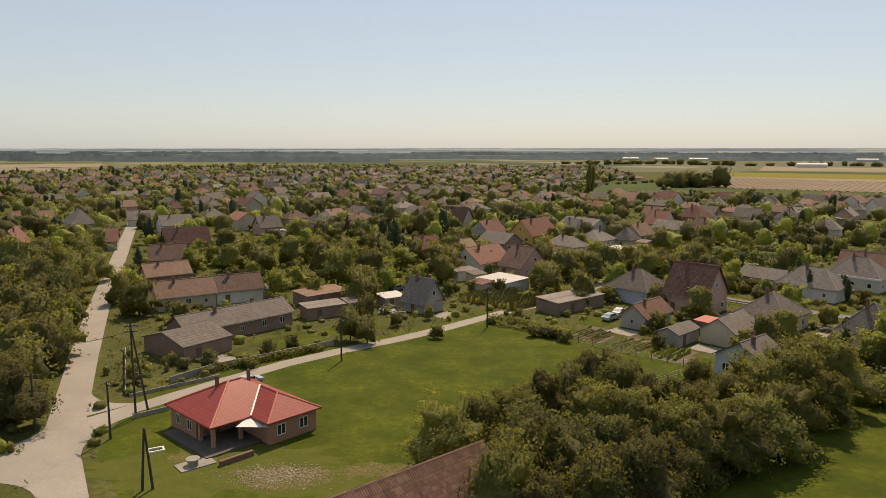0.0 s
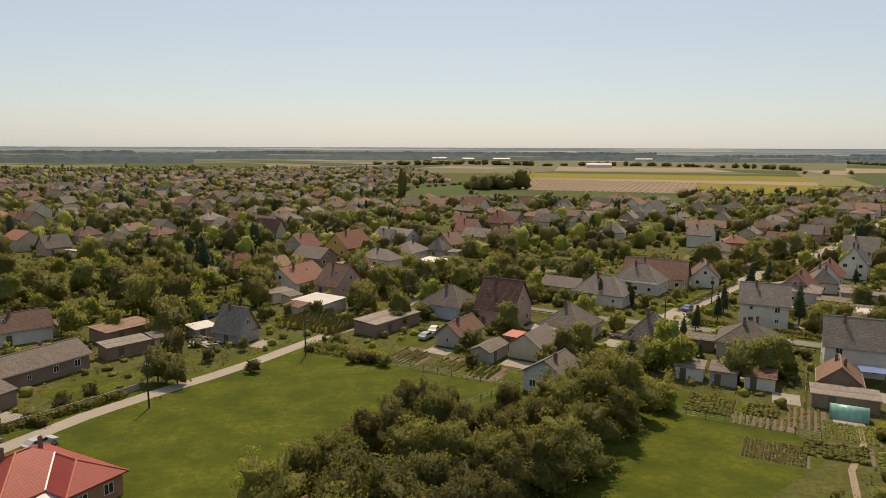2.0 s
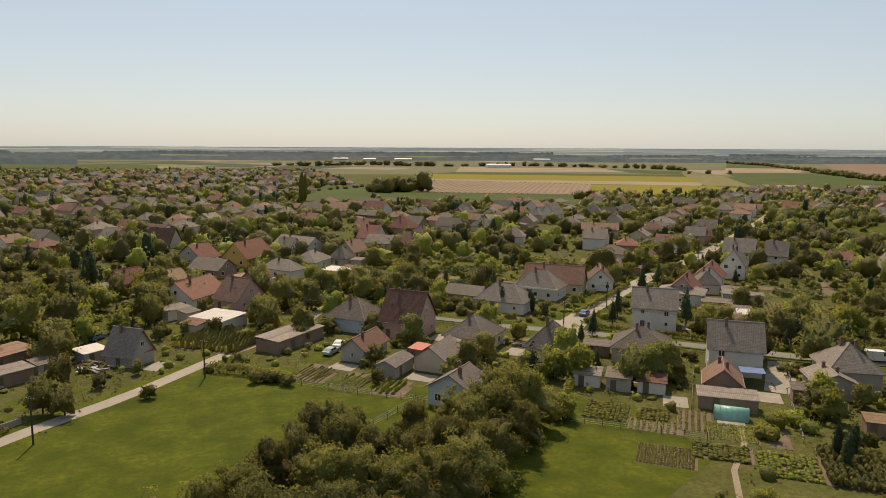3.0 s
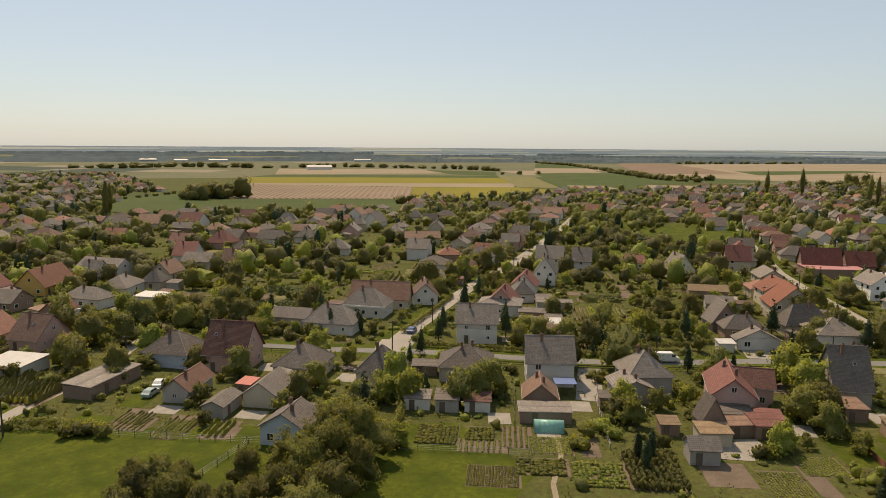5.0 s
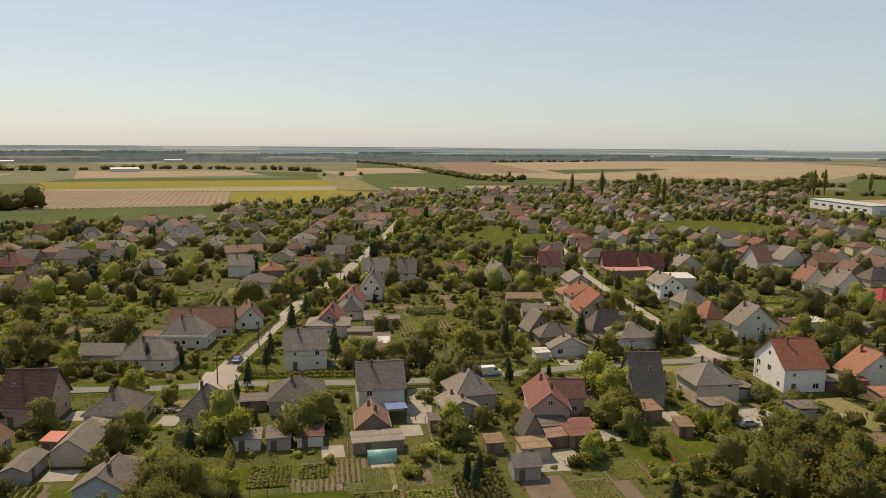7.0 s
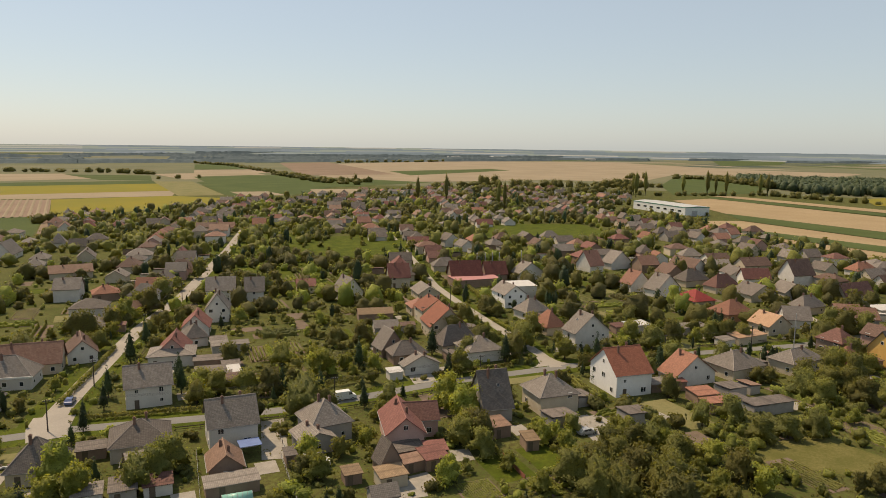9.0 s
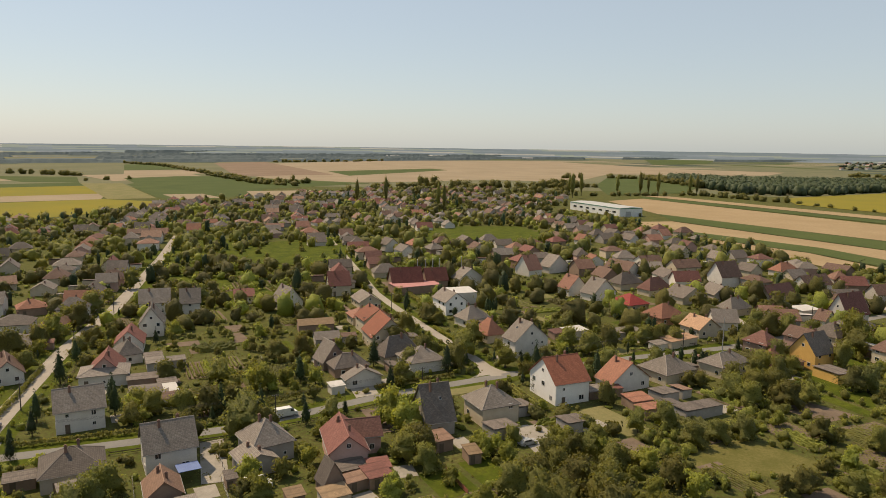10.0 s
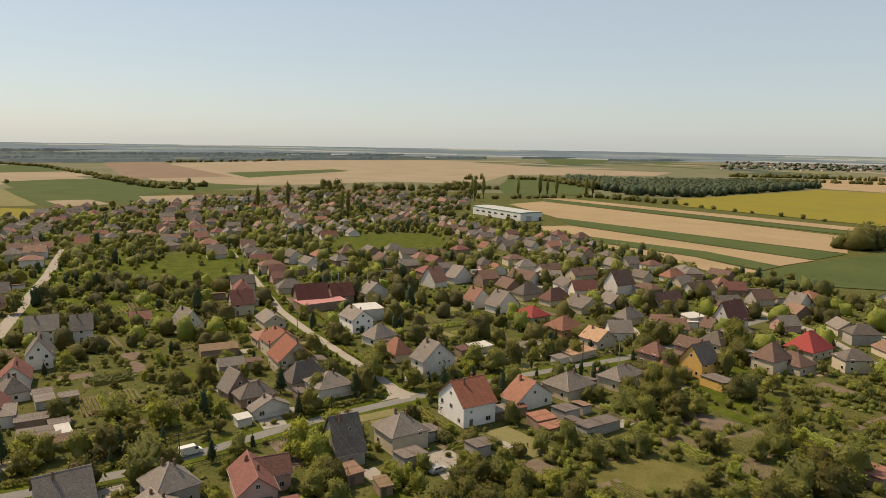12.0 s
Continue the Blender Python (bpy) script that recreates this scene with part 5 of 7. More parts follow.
def bungalow(x, y, angle):
    """Long side along x; the porch wing comes forward on the +x end."""
    ob = thing("bungalow", x, y, 0, angle, "new brick-coloured bungalow with a hipped glossy red tile roof", "house")
    FOOT.append((x, y, radians(angle), 8, 8))
    e = 2.75
    wall = surface("bare brick blocks", (0.36, 0.20, 0.13), (0.31, 0.17, 0.11), 0.9, 0.6, 7.0, (0.2, 0.12, 0.08), 0.3, 0.01)
    v, f = boxes([(-5.8, 0.3, -0.2, 5.8, 6.5, e), (-0.7, -7.0, -0.2, 5.8, 0.3, e)])
    part("wall", mesh_of("wall", v, f, wall), ob)
    # terrace paving is coloured dark for the shadow lying over it
    part("terrace", box_mesh("terrace", [(-7.6, -5.4, 0, -0.7, 0.3, 0.2), (-7.6, 0.3, 0, -5.8, 5.0, 0.2)], surface("shade-darkened paving", (0.09, 0.075, 0.065), (0.12, 0.10, 0.085), 0.8, 0.7, 5.0)), ob)
    for px, py in ((-5.6, -3.3), (-2.2, -3.3), (-5.6, -0.4)):
        part("porch_post", box_mesh("porch_post", [(px - 0.2, py - 0.2, 0, px + 0.2, py + 0.2, e), (px - 0.26, py - 0.26, e - 0.3, px + 0.26, py + 0.26, e - 0.02)], wall), ob)
    v, f = hip_roof(11.9, 10.3, e, 2.9, 0.35)
    part("roof", mesh_of("roof", [(p, q + 1.5, r) for p, q, r in v], f, RED_TILE), ob)
    z0, top, x0, x1, y0 = e - 0.11, e + 2.0, -1.2, 6.3, -7.5
    xm = (x0 + x1) / 2
    v = [(x0, y0, z0), (x1, y0, z0), (x1, 0.5, z0), (x0, 0.5, z0), (x0, y0, z0 + 0.17), (x1, y0, z0 + 0.17), (xm, y0 + 3.6, top), (xm, 0.2, top), (x0, 0.5, z0 + 0.17), (x1, 0.5, z0 + 0.17)]
    f = [[3, 2, 1, 0], [0, 1, 5, 4], [4, 5, 6], [4, 6, 7, 8], [5, 9, 7, 6], [0, 4, 8, 3], [1, 2, 9, 5]]
    part("wing_roof", mesh_of("wing_roof", v, f, RED_TILE), ob)
    ridge = surface("ridge tile", (0.50, 0.14, 0.09), (0.45, 0.11, 0.08), 0.5, 1.0, 8.0)
    pk = (-0.8, 1.5, e + 2.93)
    pr = (0.8, 1.5, e + 2.93)
    for q, r in (((-6.3, -4.0, e + 0.05), pk), (pk, pr), ((x0, y0, e + 0.05), (xm, y0 + 3.6, top)), ((x1, y0, e + 0.05), (xm, y0 + 3.6, top)), ((xm, y0 + 3.6, top), (xm, -0.1, top)), ((6.3, 7.0, e + 0.05), pr), ((-6.3, 7.0, e + 0.05), pk)):
        part("ridge", mesh_of("ridge", *tube([q, r], [0.12, 0.12], 6), ridge), ob)
    part("valley_flashing", mesh_of("valley_flashing", *tube([(-1.2, -4.0, e + 0.12), (xm - 0.1, -0.25, top + 0.05)], [0.13, 0.13], 4), WHITE), ob, "pale metal valley flashing")
    for px, py, h in ((-1.9, 2.2, 2.0), (2.2, 1.9, 1.9)):
        part("chimney", CHIMNEY, ob, m=Matrix.LocRotScale((px, py, e + 1.9), None, (0.72, 0.72, h * 0.92)))
    for px in (0.9, 4.0):
        window(ob, px, -7.0, 1.5, 0, 1.2, 1.3)
    part("door", DOOR, ob, m=Matrix.LocRotScale((-3.4, 0.3, 0.1), None, (1.0, 1, 2.05)))
    for py in (1.8, 4.6):
        window(ob, -5.8, py, 1.5, -90, 1.0, 1.3)
    for py in (-5.0, -1.5, 3.0):
        window(ob, 5.8, py, 1.5, 90, 1.2, 1.3)
    sail = mesh_of("shade_sail", [(-3.5, -4.6, 2.35), (-0.5, -7.0, 2.1), (-0.72, -3.3, 2.75), (-1.7, -5.0, 2.5)], [[0, 1, 3], [1, 2, 3], [2, 0, 3]], WHITE)
    part("shade_sail", sail, ob, "white triangular shade sail over the porch")
    return ob


bungalow(-24.3, 82.2, 46.5)

# ---- poles and wires ----
def pole_mesh(h, double=False):
    parts = [tube([(0, 0, -0.3), (0, 0, h)], [0.15, 0.10], 8)]
    if double:
        parts.append(tube([(1.5, 0.5, -0.3), (0.08, 0.02, h - 0.7)], [0.15, 0.10], 8))
    return mesh_of("pole", *merged(parts), DARK_WOOD)


POLE, POLE_D = pole_mesh(7.0), pole_mesh(12.0, True)
ARM = box_mesh("crossarm", [(-0.75, -0.05, -0.06, 0.75, 0.05, 0.06)], DARK_WOOD)
INS = mesh_of("insulator", *tube([(0, 0, 0), (0, 0, 0.08), (0, 0, 0.16)], [0.035, 0.05, 0.03], 6), WHITE)


def utility_pole(x, y, angle, double=False):
    ob = thing("utility_pole", x, y, 0, angle, "tarred wooden utility pole with crossarm and wires" if not double else "braced double wooden utility pole with crossarms", "utility pole", "utility poles")
    h = 12.0 if double else 7.0
    part("pole", POLE_D if double else POLE, ob)
    for k in range(2 if double else 1):
        arm = part("crossarm", ARM, ob, m=pose(0, 0, h - 0.35 - 0.7 * k))
        for u in (-0.65, -0.22, 0.22, 0.65):
            part("insulator", INS, arm, m=pose(u, 0, 0.06))
    return ob


def wires(line, h=6.85, spread=(-0.65, -0.22, 0.22, 0.65)):
    for (x0, y0, h0), (x1, y1, h1) in zip(line, line[1:]):
        d = Vector((x1 - x0, y1 - y0)).normalized()
        parts = []
        for u in spread:
            pts = []
            for k in range(9):
                s = k / 8
                pts.append((x0 + (x1 - x0) * s - d.y * u, y0 + (y1 - y0) * s + d.x * u, h0 + (h1 - h0) * s - 2.4 * s * (1 - s)))
            parts.append(tube(pts, [0.014] * 9, 4))
        tagged(new("power_line", mesh_of("power_line", *merged(parts), DARK_WOOD)), "thin sagging power line wires between poles", "power line")


LANE_POLES = [(-38.6, 78.5), (-16.1, 109.1), (8.4, 130.8), (34, 158)]
utility_pole(-38.8, 85.8, 20, True)
ob = thing('utility_pole', -29.2, 66.1, 0, 10, 'bare braced wooden stay pole in the grass', 'utility pole', 'utility poles')
part('pole', mesh_of('pole', *tube([(-0.5, 0, -0.3), (0, 0, 6.5)], [0.15, 0.1], 8), DARK_WOOD), ob)
part('brace', mesh_of('brace', *tube([(0.5, 0.2, -0.3), (0.05, 0, 6.3)], [0.15, 0.1], 8), DARK_WOOD), ob)
for (x, y) in LANE_POLES:
    utility_pole(x, y, -42)
for x, y in ((-56.8, 93.2), (-49.0, 81.4), (-61.5, 112)):
    utility_pole(x, y, 20)
STREET_POLES = [(110.6, 151.6), (87.4, 135.9), (150, 179), (192, 207), (128, 92), (160, 69), (205, 30), (227, 8), (202, 108), (240, 116), (290, -35)]
for x, y in STREET_POLES:
    utility_pole(x, y, -42)
wires([(-38.8, 85.8, 11.7), (-38.6, 78.5, 6.85), (-16.1, 109.1, 6.85), (8.4, 130.8, 6.85), (34, 158, 6.85)])
wires([(-38.8, 85.8, 11.0), (-56.8, 93.2, 6.85), (-61.5, 112, 6.85)])
wires([(87.4, 135.9, 6.85), (110.6, 151.6, 6.85), (150, 179, 6.85), (192, 207, 6.85)])
wires([(87.4, 135.9, 6.85), (128, 92, 6.85), (160, 69, 6.85), (205, 30, 6.85), (227, 8, 6.85)])

# ---- hall at the village edge, far poplars ----
ob = thing("hall", 709, 106, 0, -46, "long white industrial hall with green trim beside the fields", "hall")
FOOT.append((709, 106, radians(-46), 18, 46))
part("wall", box_mesh("wall", [(-13, -42, -0.3, 13, 42, 7.6)], surface("white cladding", (0.75, 0.76, 0.74), (0.70, 0.71, 0.69), 0.5, 0.1, 1.0)), ob)
part("roof", mesh_of("roof", [(-13.2, -42.2, 8.2), (13.2, -42.2, 8.2), (13.2, 42.2, 8.2), (-13.2, 42.2, 8.2), (0, -42.2, 9.0), (0, 42.2, 9.0)], [[0, 4, 5, 3], [4, 1, 2, 5], [0, 1, 4], [3, 5, 2], [0, 3, 2, 1]], surface("pale roof sheet", (0.45, 0.46, 0.45), (0.40, 0.41, 0.40), 0.6, 0.1, 1.0)), ob)
part("trim", box_mesh("trim", [(-13.25, -42.25, 7.6, 13.25, 42.25, 8.2)], surface("green trim", (0.05, 0.22, 0.12), (0.05, 0.20, 0.11), 0.5, 0.1, 1.0)), ob)
part("gate", box_mesh("gate", [(-6, -42.2, 0, 0, -41.9, 5.0)], METAL), ob)
for k in range(7):
    part("window", box_mesh("window", [(-13.15, -36 + 11 * k, 3.5, -12.95, -31 + 11 * k, 5.0)], glass_mat()), ob)
for x, y in ((956, 190), (942, 172), (1001, 102), (1006, 92), (990, 78), (1033, 39), (1040, 30), (986, 131), (669, 361), (686, 335), (897, 175), (640, 250), (655, 262)):
    plant("poplar", x, y, rng.uniform(1.3, 1.75), 1)
plant("poplar", 101, 493, 1.35, 1)
plant("poplar", 104, 496, 1.2, 1)

# ---- scatter of village greenery ----
VILLAGE = [(-260, 55), (-330, 330), (-560, 760), (-420, 1250), (250, 1180), (200, 700), (165, 600), (150, 545), (300, 440), (390, 545), (560, 545), (690, 500), (800, 470), (925, 450), (960, 330), (905, 185), (780, 165), (650, 185), (640, 70), (540, -10), (430, -90), (380, -150), (210, -230), (70, -130), (80, -20), (75, 45), (30, 52), (-20, 52), (-60, 56)]
OPEN = [[(-42, 92), (-30.5, 97), (-15, 113), (6, 131.5), (10, 133), (28, 121), (47, 109), (72, 92), (70, 66), (40, 50), (-5, 46), (-28, 52), (-38, 74)]] + [c for m, n, c in FIELDS if m is not None]
BEDS = []
def clump_stuff(name, spots, per, leaf, size, material, label, category, thick=0, body=None):
    """Far trees joined into one uneven mass: spots of (x, y, radius, height)."""
    allv, allf, alln, k = [], [], [], 0
    for x, y, r, h in spots:
        n = int(per * max(1.0, r * h / thick)) if thick else per
        if body:
            bv, bf = crown_body([(0, 0, h * 0.42, r * 0.7, r * 0.7, h * 0.5), (0, 0, h * 0.2, r * 0.85, r * 0.85, h * 0.24)] + [(r * rng.uniform(-0.6, 0.6), r * rng.uniform(-0.6, 0.6), h * rng.uniform(0.2, 0.62), r * rng.uniform(0.35, 0.55), r * rng.uniform(0.35, 0.55), h * rng.uniform(0.18, 0.3)) for _ in range(4)], *body, 0.95, rough=(0.62, 1.22))
            bv = np.array(bv) + (x, y, 0)
            allv.append(bv)
            alln.append(np.zeros((len(bv), 3)))
            allf += [[i + k for i in q] for q in bf]
            k += len(bv)
        d = rng.normal(size=(n, 3))
        d /= np.linalg.norm(d, axis=1, keepdims=True)
        d[:, 2] = np.abs(d[:, 2]) * np.where(rng.random(n) < 0.25, -0.6, 1)
        c = np.array([x, y, h * 0.52]) + d * np.array([r, r, h * 0.48]) * rng.uniform(0.7, 1.08, (n, 1))
        nrm = d + rng.normal(scale=0.5, size=(n, 3))
        nrm /= np.linalg.norm(nrm, axis=1, keepdims=True)
        t = np.cross(nrm, rng.normal(size=(n, 3)))
        t /= np.linalg.norm(t, axis=1, keepdims=True)
        b = np.cross(nrm, t)
        s = leaf * size * rng.uniform(0.6, 1.3, (n, 1))
        q = np.stack([c - t * s * 0.6, c - b * s * 0.45, c + t * s * 0.6, c + b * s * 0.45], 1)
        allv.append(q.reshape(-1, 3))
        alln.append(np.repeat(leaf_normals(d, nrm), 4, 0))
        allf += (np.arange(4 * n).reshape(-1, 4) + k).tolist()
        k += 4 * n
    if allv:
        me = mesh_of(name, np.concatenate(allv), allf, material, True)
        me.normals_split_custom_set_from_vertices(np.concatenate(alln).tolist())
        tagged(new(name, me), label, category, kind="stuff")


SOIL_BED = surface("garden soil", (0.13, 0.10, 0.075), (0.17, 0.13, 0.10), 0.95, 0.3, 3.0, (0.09, 0.07, 0.05), 0.4, 0.05, "World")


def bed(cx, cy, angle, w, d, kind, fill=0.93):
    """A vegetable plot of w by d metres with rows along its length."""
    c, s = math.cos(radians(angle)), math.sin(radians(angle))
    put = lambda u, v: (cx + u * c - v * s, cy + u * s + v * c)
    corners = [put(-w / 2, -d / 2), put(w / 2, -d / 2), put(w / 2, d / 2), put(-w / 2, d / 2)]
    BEDS.append(corners)
    sheet("garden_plot", corners, 0.02 + 0.0006 * len(BEDS), SOIL_BED if kind != "lawn" else MEADOW, "bare garden soil plot" if kind != "lawn" else "small mown garden lawn", "plot")
    if kind in ("soil", "lawn"):
        return
    gap, leaf, h, mat = {"potato": (0.68, 0.62, 0.5, LEAF_B), "carrot": (0.45, 0.28, 0.25, LEAF_B), "corn": (0.8, 0.6, 1.5, LEAF_A), "vine": (1.9, 0.5, 1.5, LEAF_B), "sparse": (0.9, 0.32, 0.3, LEAF_B)}[kind]
    spots_here = []
    for i in range(int(w / gap)):
        u = -w / 2 + gap * (i + 0.5)
        v = -d / 2 + 0.3
        while v < d / 2 - 0.3:
            if rng.random() < fill:
                spots_here.append((*put(u + rng.uniform(-0.06, 0.06), v), leaf * 0.95, h * rng.uniform(0.7, 1.2)))
            v += leaf * 1.25
    clump_stuff("vegetable_rows", spots_here, 1, leaf, 0.8, mat, "rows of green vegetables in a garden plot", "vegetables", body=(5, 3))


BOUNDS = {}


def inside(x, y, poly):
    key = id(poly)
    if key not in BOUNDS:
        BOUNDS[key] = (poly, min(p[0] for p in poly), max(p[0] for p in poly), min(p[1] for p in poly), max(p[1] for p in poly))
    _, x0, x1, y0, y1 = BOUNDS[key]
    if not (x0 <= x <= x1 and y0 <= y <= y1):
        return False
    hit = False
    for (x0, y0), (x1, y1) in zip(poly, poly[1:] + poly[:1]):
        if (y0 > y) != (y1 > y) and x < x0 + (y - y0) / (y1 - y0) * (x1 - x0):
            hit = not hit
    return hit


def near_road(x, y, gap):
    for line, width in ROAD_LINES:
        for (x0, y0), (x1, y1) in zip(line, line[1:]):
            if not (min(x0, x1) - 12 < x < max(x0, x1) + 12 and min(y0, y1) - 12 < y < max(y0, y1) + 12):
                continue
            dx, dy = x1 - x0, y1 - y0
            s = min(1, max(0, ((x - x0) * dx + (y - y0) * dy) / (dx * dx + dy * dy)))
            if math.hypot(x - x0 - s * dx, y - y0 - s * dy) < width / 2 + gap:
                return True
    return False


FOOT_CELLS, FOOT_DONE = {}, [0]


def on_house(x, y, gap):
    for h in FOOT[FOOT_DONE[0]:]:
        for i in (-1, 0, 1):
            for j in (-1, 0, 1):
                FOOT_CELLS.setdefault((int(h[0] // 40) + i, int(h[1] // 40) + j), []).append(h)
    FOOT_DONE[0] = len(FOOT)
    for hx, hy, a, w, d in FOOT_CELLS.get((int(x // 40), int(y // 40)), ()):
        if abs(hx - x) < 30 and abs(hy - y) < 30:
            u = (x - hx) * math.cos(a) + (y - hy) * math.sin(a)
            v = -(x - hx) * math.sin(a) + (y - hy) * math.cos(a)
            if abs(u) < w + gap and abs(v) < d + gap:
                return True
    return False


def free(x, y, gap):
    return inside(x, y, VILLAGE) and not any(inside(x, y, c) for c in OPEN) and not any(inside(x, y, c) for c in BEDS) and not near_road(x, y, gap + 0.8) and not on_house(x, y, gap)


BEDS += [[(154, 3), (162, -9), (154, -24), (144, -17), (142, 2)], [(195, -21), (188, -35), (180, -27), (185, -17)], [(223, -24), (216, -40), (193, -40), (206, -28)]]
NO_HOUSE = [[(131, 30), (175, 0), (215, -30), (240, -50), (240, -125), (120, -125)], [(205, -20), (226, -20), (222, -48), (190, -45)]]
KS = ["potato", "carrot", "corn", "sparse", "carrot", "vine", "potato"]
for cx, cy, w, d, kind in ((66.5, 90.0, 7, 8, "potato"), (72.5, 86.0, 5, 6, "potato"), (69.5, 82.0, 8, 5, "sparse"), (76.5, 81.5, 5, 9, "sparse"), (78.5, 75.6, 7, 7, "carrot"), (83.5, 72.0, 3, 9, "soil"), (72, 71, 8, 6, "potato"), (64, 73, 8, 7, "carrot"), (77, 64, 8, 8, "potato"), (84, 60, 8, 12, "corn"), (92, 53, 7, 8, "soil"), (96, 46, 6, 9, "carrot"), (101, 44, 3, 10, "soil"), (108, 55, 6, 5, "sparse"), (106, 46, 7, 7, "carrot"), (116.5, 45, 8, 11, "lawn"), (124, 40, 7, 11, "lawn"), (113, 36, 6, 8, "potato"), (31.5, 117.5, 5, 8, "carrot"), (37.5, 111.8, 6, 5, "soil"), (27, 124, 6, 6, "sparse"), (42, 106, 6, 5, "potato"), (21, 130, 7, 5, "lawn")):
    if not on_house(cx, cy, 1.0):
        bed(cx, cy, -42, w, d, kind)
def row_strip(x0, y0, x1, y1, w, h, step):
    """One lumpy row of low plants, as vertices and faces."""
    n = max(2, int(math.hypot(x1 - x0, y1 - y0) / step))
    dx, dy = (y1 - y0), -(x1 - x0)
    q = math.hypot(dx, dy)
    dx, dy = dx / q, dy / q
    v, f = [], []
    for i in range(n + 1):
        t = i / n
        wide, top = w * rng.uniform(0.3, 0.62), h * rng.uniform(0.45, 1.2)
        x, y = x0 + (x1 - x0) * t + rng.uniform(-0.1, 0.1), y0 + (y1 - y0) * t + rng.uniform(-0.1, 0.1)
        v += [(x - dx * wide, y - dy * wide, 0.0), (x - dx * wide * 0.6, y - dy * wide * 0.6, top * 0.8), (x + dx * wide * 0.5, y + dy * wide * 0.5, top), (x + dx * wide, y + dy * wide, 0.0)]
        if i:
            k = 4 * i
            f += [[k - 4 + c, k - 3 + c, k + 1 + c, k + c] for c in range(3)]
    return v, f


def strip_garden(cx, cy, angle, w, d, kind):
    """A long garden lot: soil, lawn, or rows of vines and vegetables along its length."""
    c, s = math.cos(radians(angle)), math.sin(radians(angle))
    put = lambda u, v: (cx + u * c - v * s, cy + u * s + v * c)
    corners = [put(-w / 2, -d / 2), put(w / 2, -d / 2), put(w / 2, d / 2), put(-w / 2, d / 2)]
    BEDS.append(corners)
    ground, words = {"lawn": (MEADOW, "small mown garden lawn"), "dry": (DRYGRASS, "dry yellowed grass plot"), "tilled": (SOIL_BED, "bare tilled garden soil")}.get(kind, (SOIL_BED, "garden soil between vegetable rows"))
    sheet("garden_plot", corners, 0.02 + 0.0003 * len(BEDS), ground, words, "plot")
    if kind in ("lawn", "dry", "tilled"):
        return
    gap, wide, h, mat = {"beans": (1.1, 0.7, 0.9, LEAF_B), "roots": (0.75, 0.5, 0.35, LEAF_A), "vines": (2.0, 0.9, 1.5, LEAF_B), "maize": (0.9, 0.8, 1.7, LEAF_D)}[kind]
    parts = []
    for i in range(int(w / gap)):
        u = -w / 2 + gap * (i + 0.5)
        parts.append(row_strip(*put(u, -d / 2 + rng.uniform(0.2, 1.5)), *put(u, d / 2 - rng.uniform(0.2, 2.5)), wide, h, 0.7))
    me = mesh_of("vegetable_rows", *merged(parts), mat)
    tagged(new("vegetable_rows", me), "rows of leafy green vegetables and vines in a long garden plot", "vegetables", kind="stuff")


for cx, cy, w, d, kind in EDGE_LOTS:
    strip_garden(cx, cy, -42, w, d, kind)
LOTS = ["lawn"] * 3 + ["dry"] * 2 + ["tilled"] * 3 + ["beans"] * 3 + ["roots"] * 4 + ["vines"] * 3 + ["maize"] * 2
lots = 0
for _ in range(5200):
    if lots >= 190:
        break
    a, r = rng.uniform(radians(2), radians(108)), math.sqrt(rng.uniform(100 ** 2, 345 ** 2))
    x, y = r * math.sin(a), r * math.cos(a)
    w, d = rng.uniform(3.5, 8), rng.uniform(8, 19)
    turn = -42 + rng.uniform(-4, 4) + (90 if rng.random() < 0.3 else 0)
    c, q = math.cos(radians(turn)), math.sin(radians(turn))
    if all(free(x + i * w * 0.5 * c - j * d * 0.5 * q, y + i * w * 0.5 * q + j * d * 0.5 * c, 0.4) for i in (-1, 0, 1) for j in (-1, -0.5, 0, 0.5, 1)):
        strip_garden(x, y, turn, w, d, str(rng.choice(LOTS)))
        lots += 1

# orchards without houses, and scrubby ground
ORCHARDS = [[(294, 322), (407, 256), (329, 199), (220, 181), (198, 197)], [(189, 182), (220, 140), (196, 117), (157, 101), (132, 113), (148, 143)], [(384, 346), (375, 207), (319, 180), (218, 173), (229, 226)]]
for n, corners in enumerate(ORCHARDS):
    sheet("orchard_grass", corners, 0.008 + 0.001 * n, MEADOW if n != 1 else GRASS, "grass under scattered orchard trees", "grass")
sheet("dry_lawn", [(154, 3), (162, -9), (154, -24), (144, -17), (142, 2)], 0.02, surface("fallow grass", (0.10, 0.095, 0.03), (0.15, 0.13, 0.05), 0.95, 0.2, 1.5, (0.08, 0.085, 0.02), 0.8, 0.2, "World", grit=0.6), "dry yellowish mown grass in a fallow garden", "grass")
sheet("bare_plot", [(195, -21), (188, -35), (180, -27), (185, -17)], 0.022, SOIL_BED, "bare sandy garden plot", "plot")
sheet("lawn", [(223, -24), (216, -40), (193, -40), (206, -28)], 0.024, MEADOW, "green lawn behind the yellow house", "grass")
for cx, cy, w, d, kind in ((170, -18, 9, 10, "carrot"), (165, 6, 8, 12, "potato"), (178, -38, 10, 10, "sparse"), (148, 14, 5, 7, "soil"), (160, -34, 8, 9, "carrot")):
    bed(cx, cy, -42, w, d, kind)
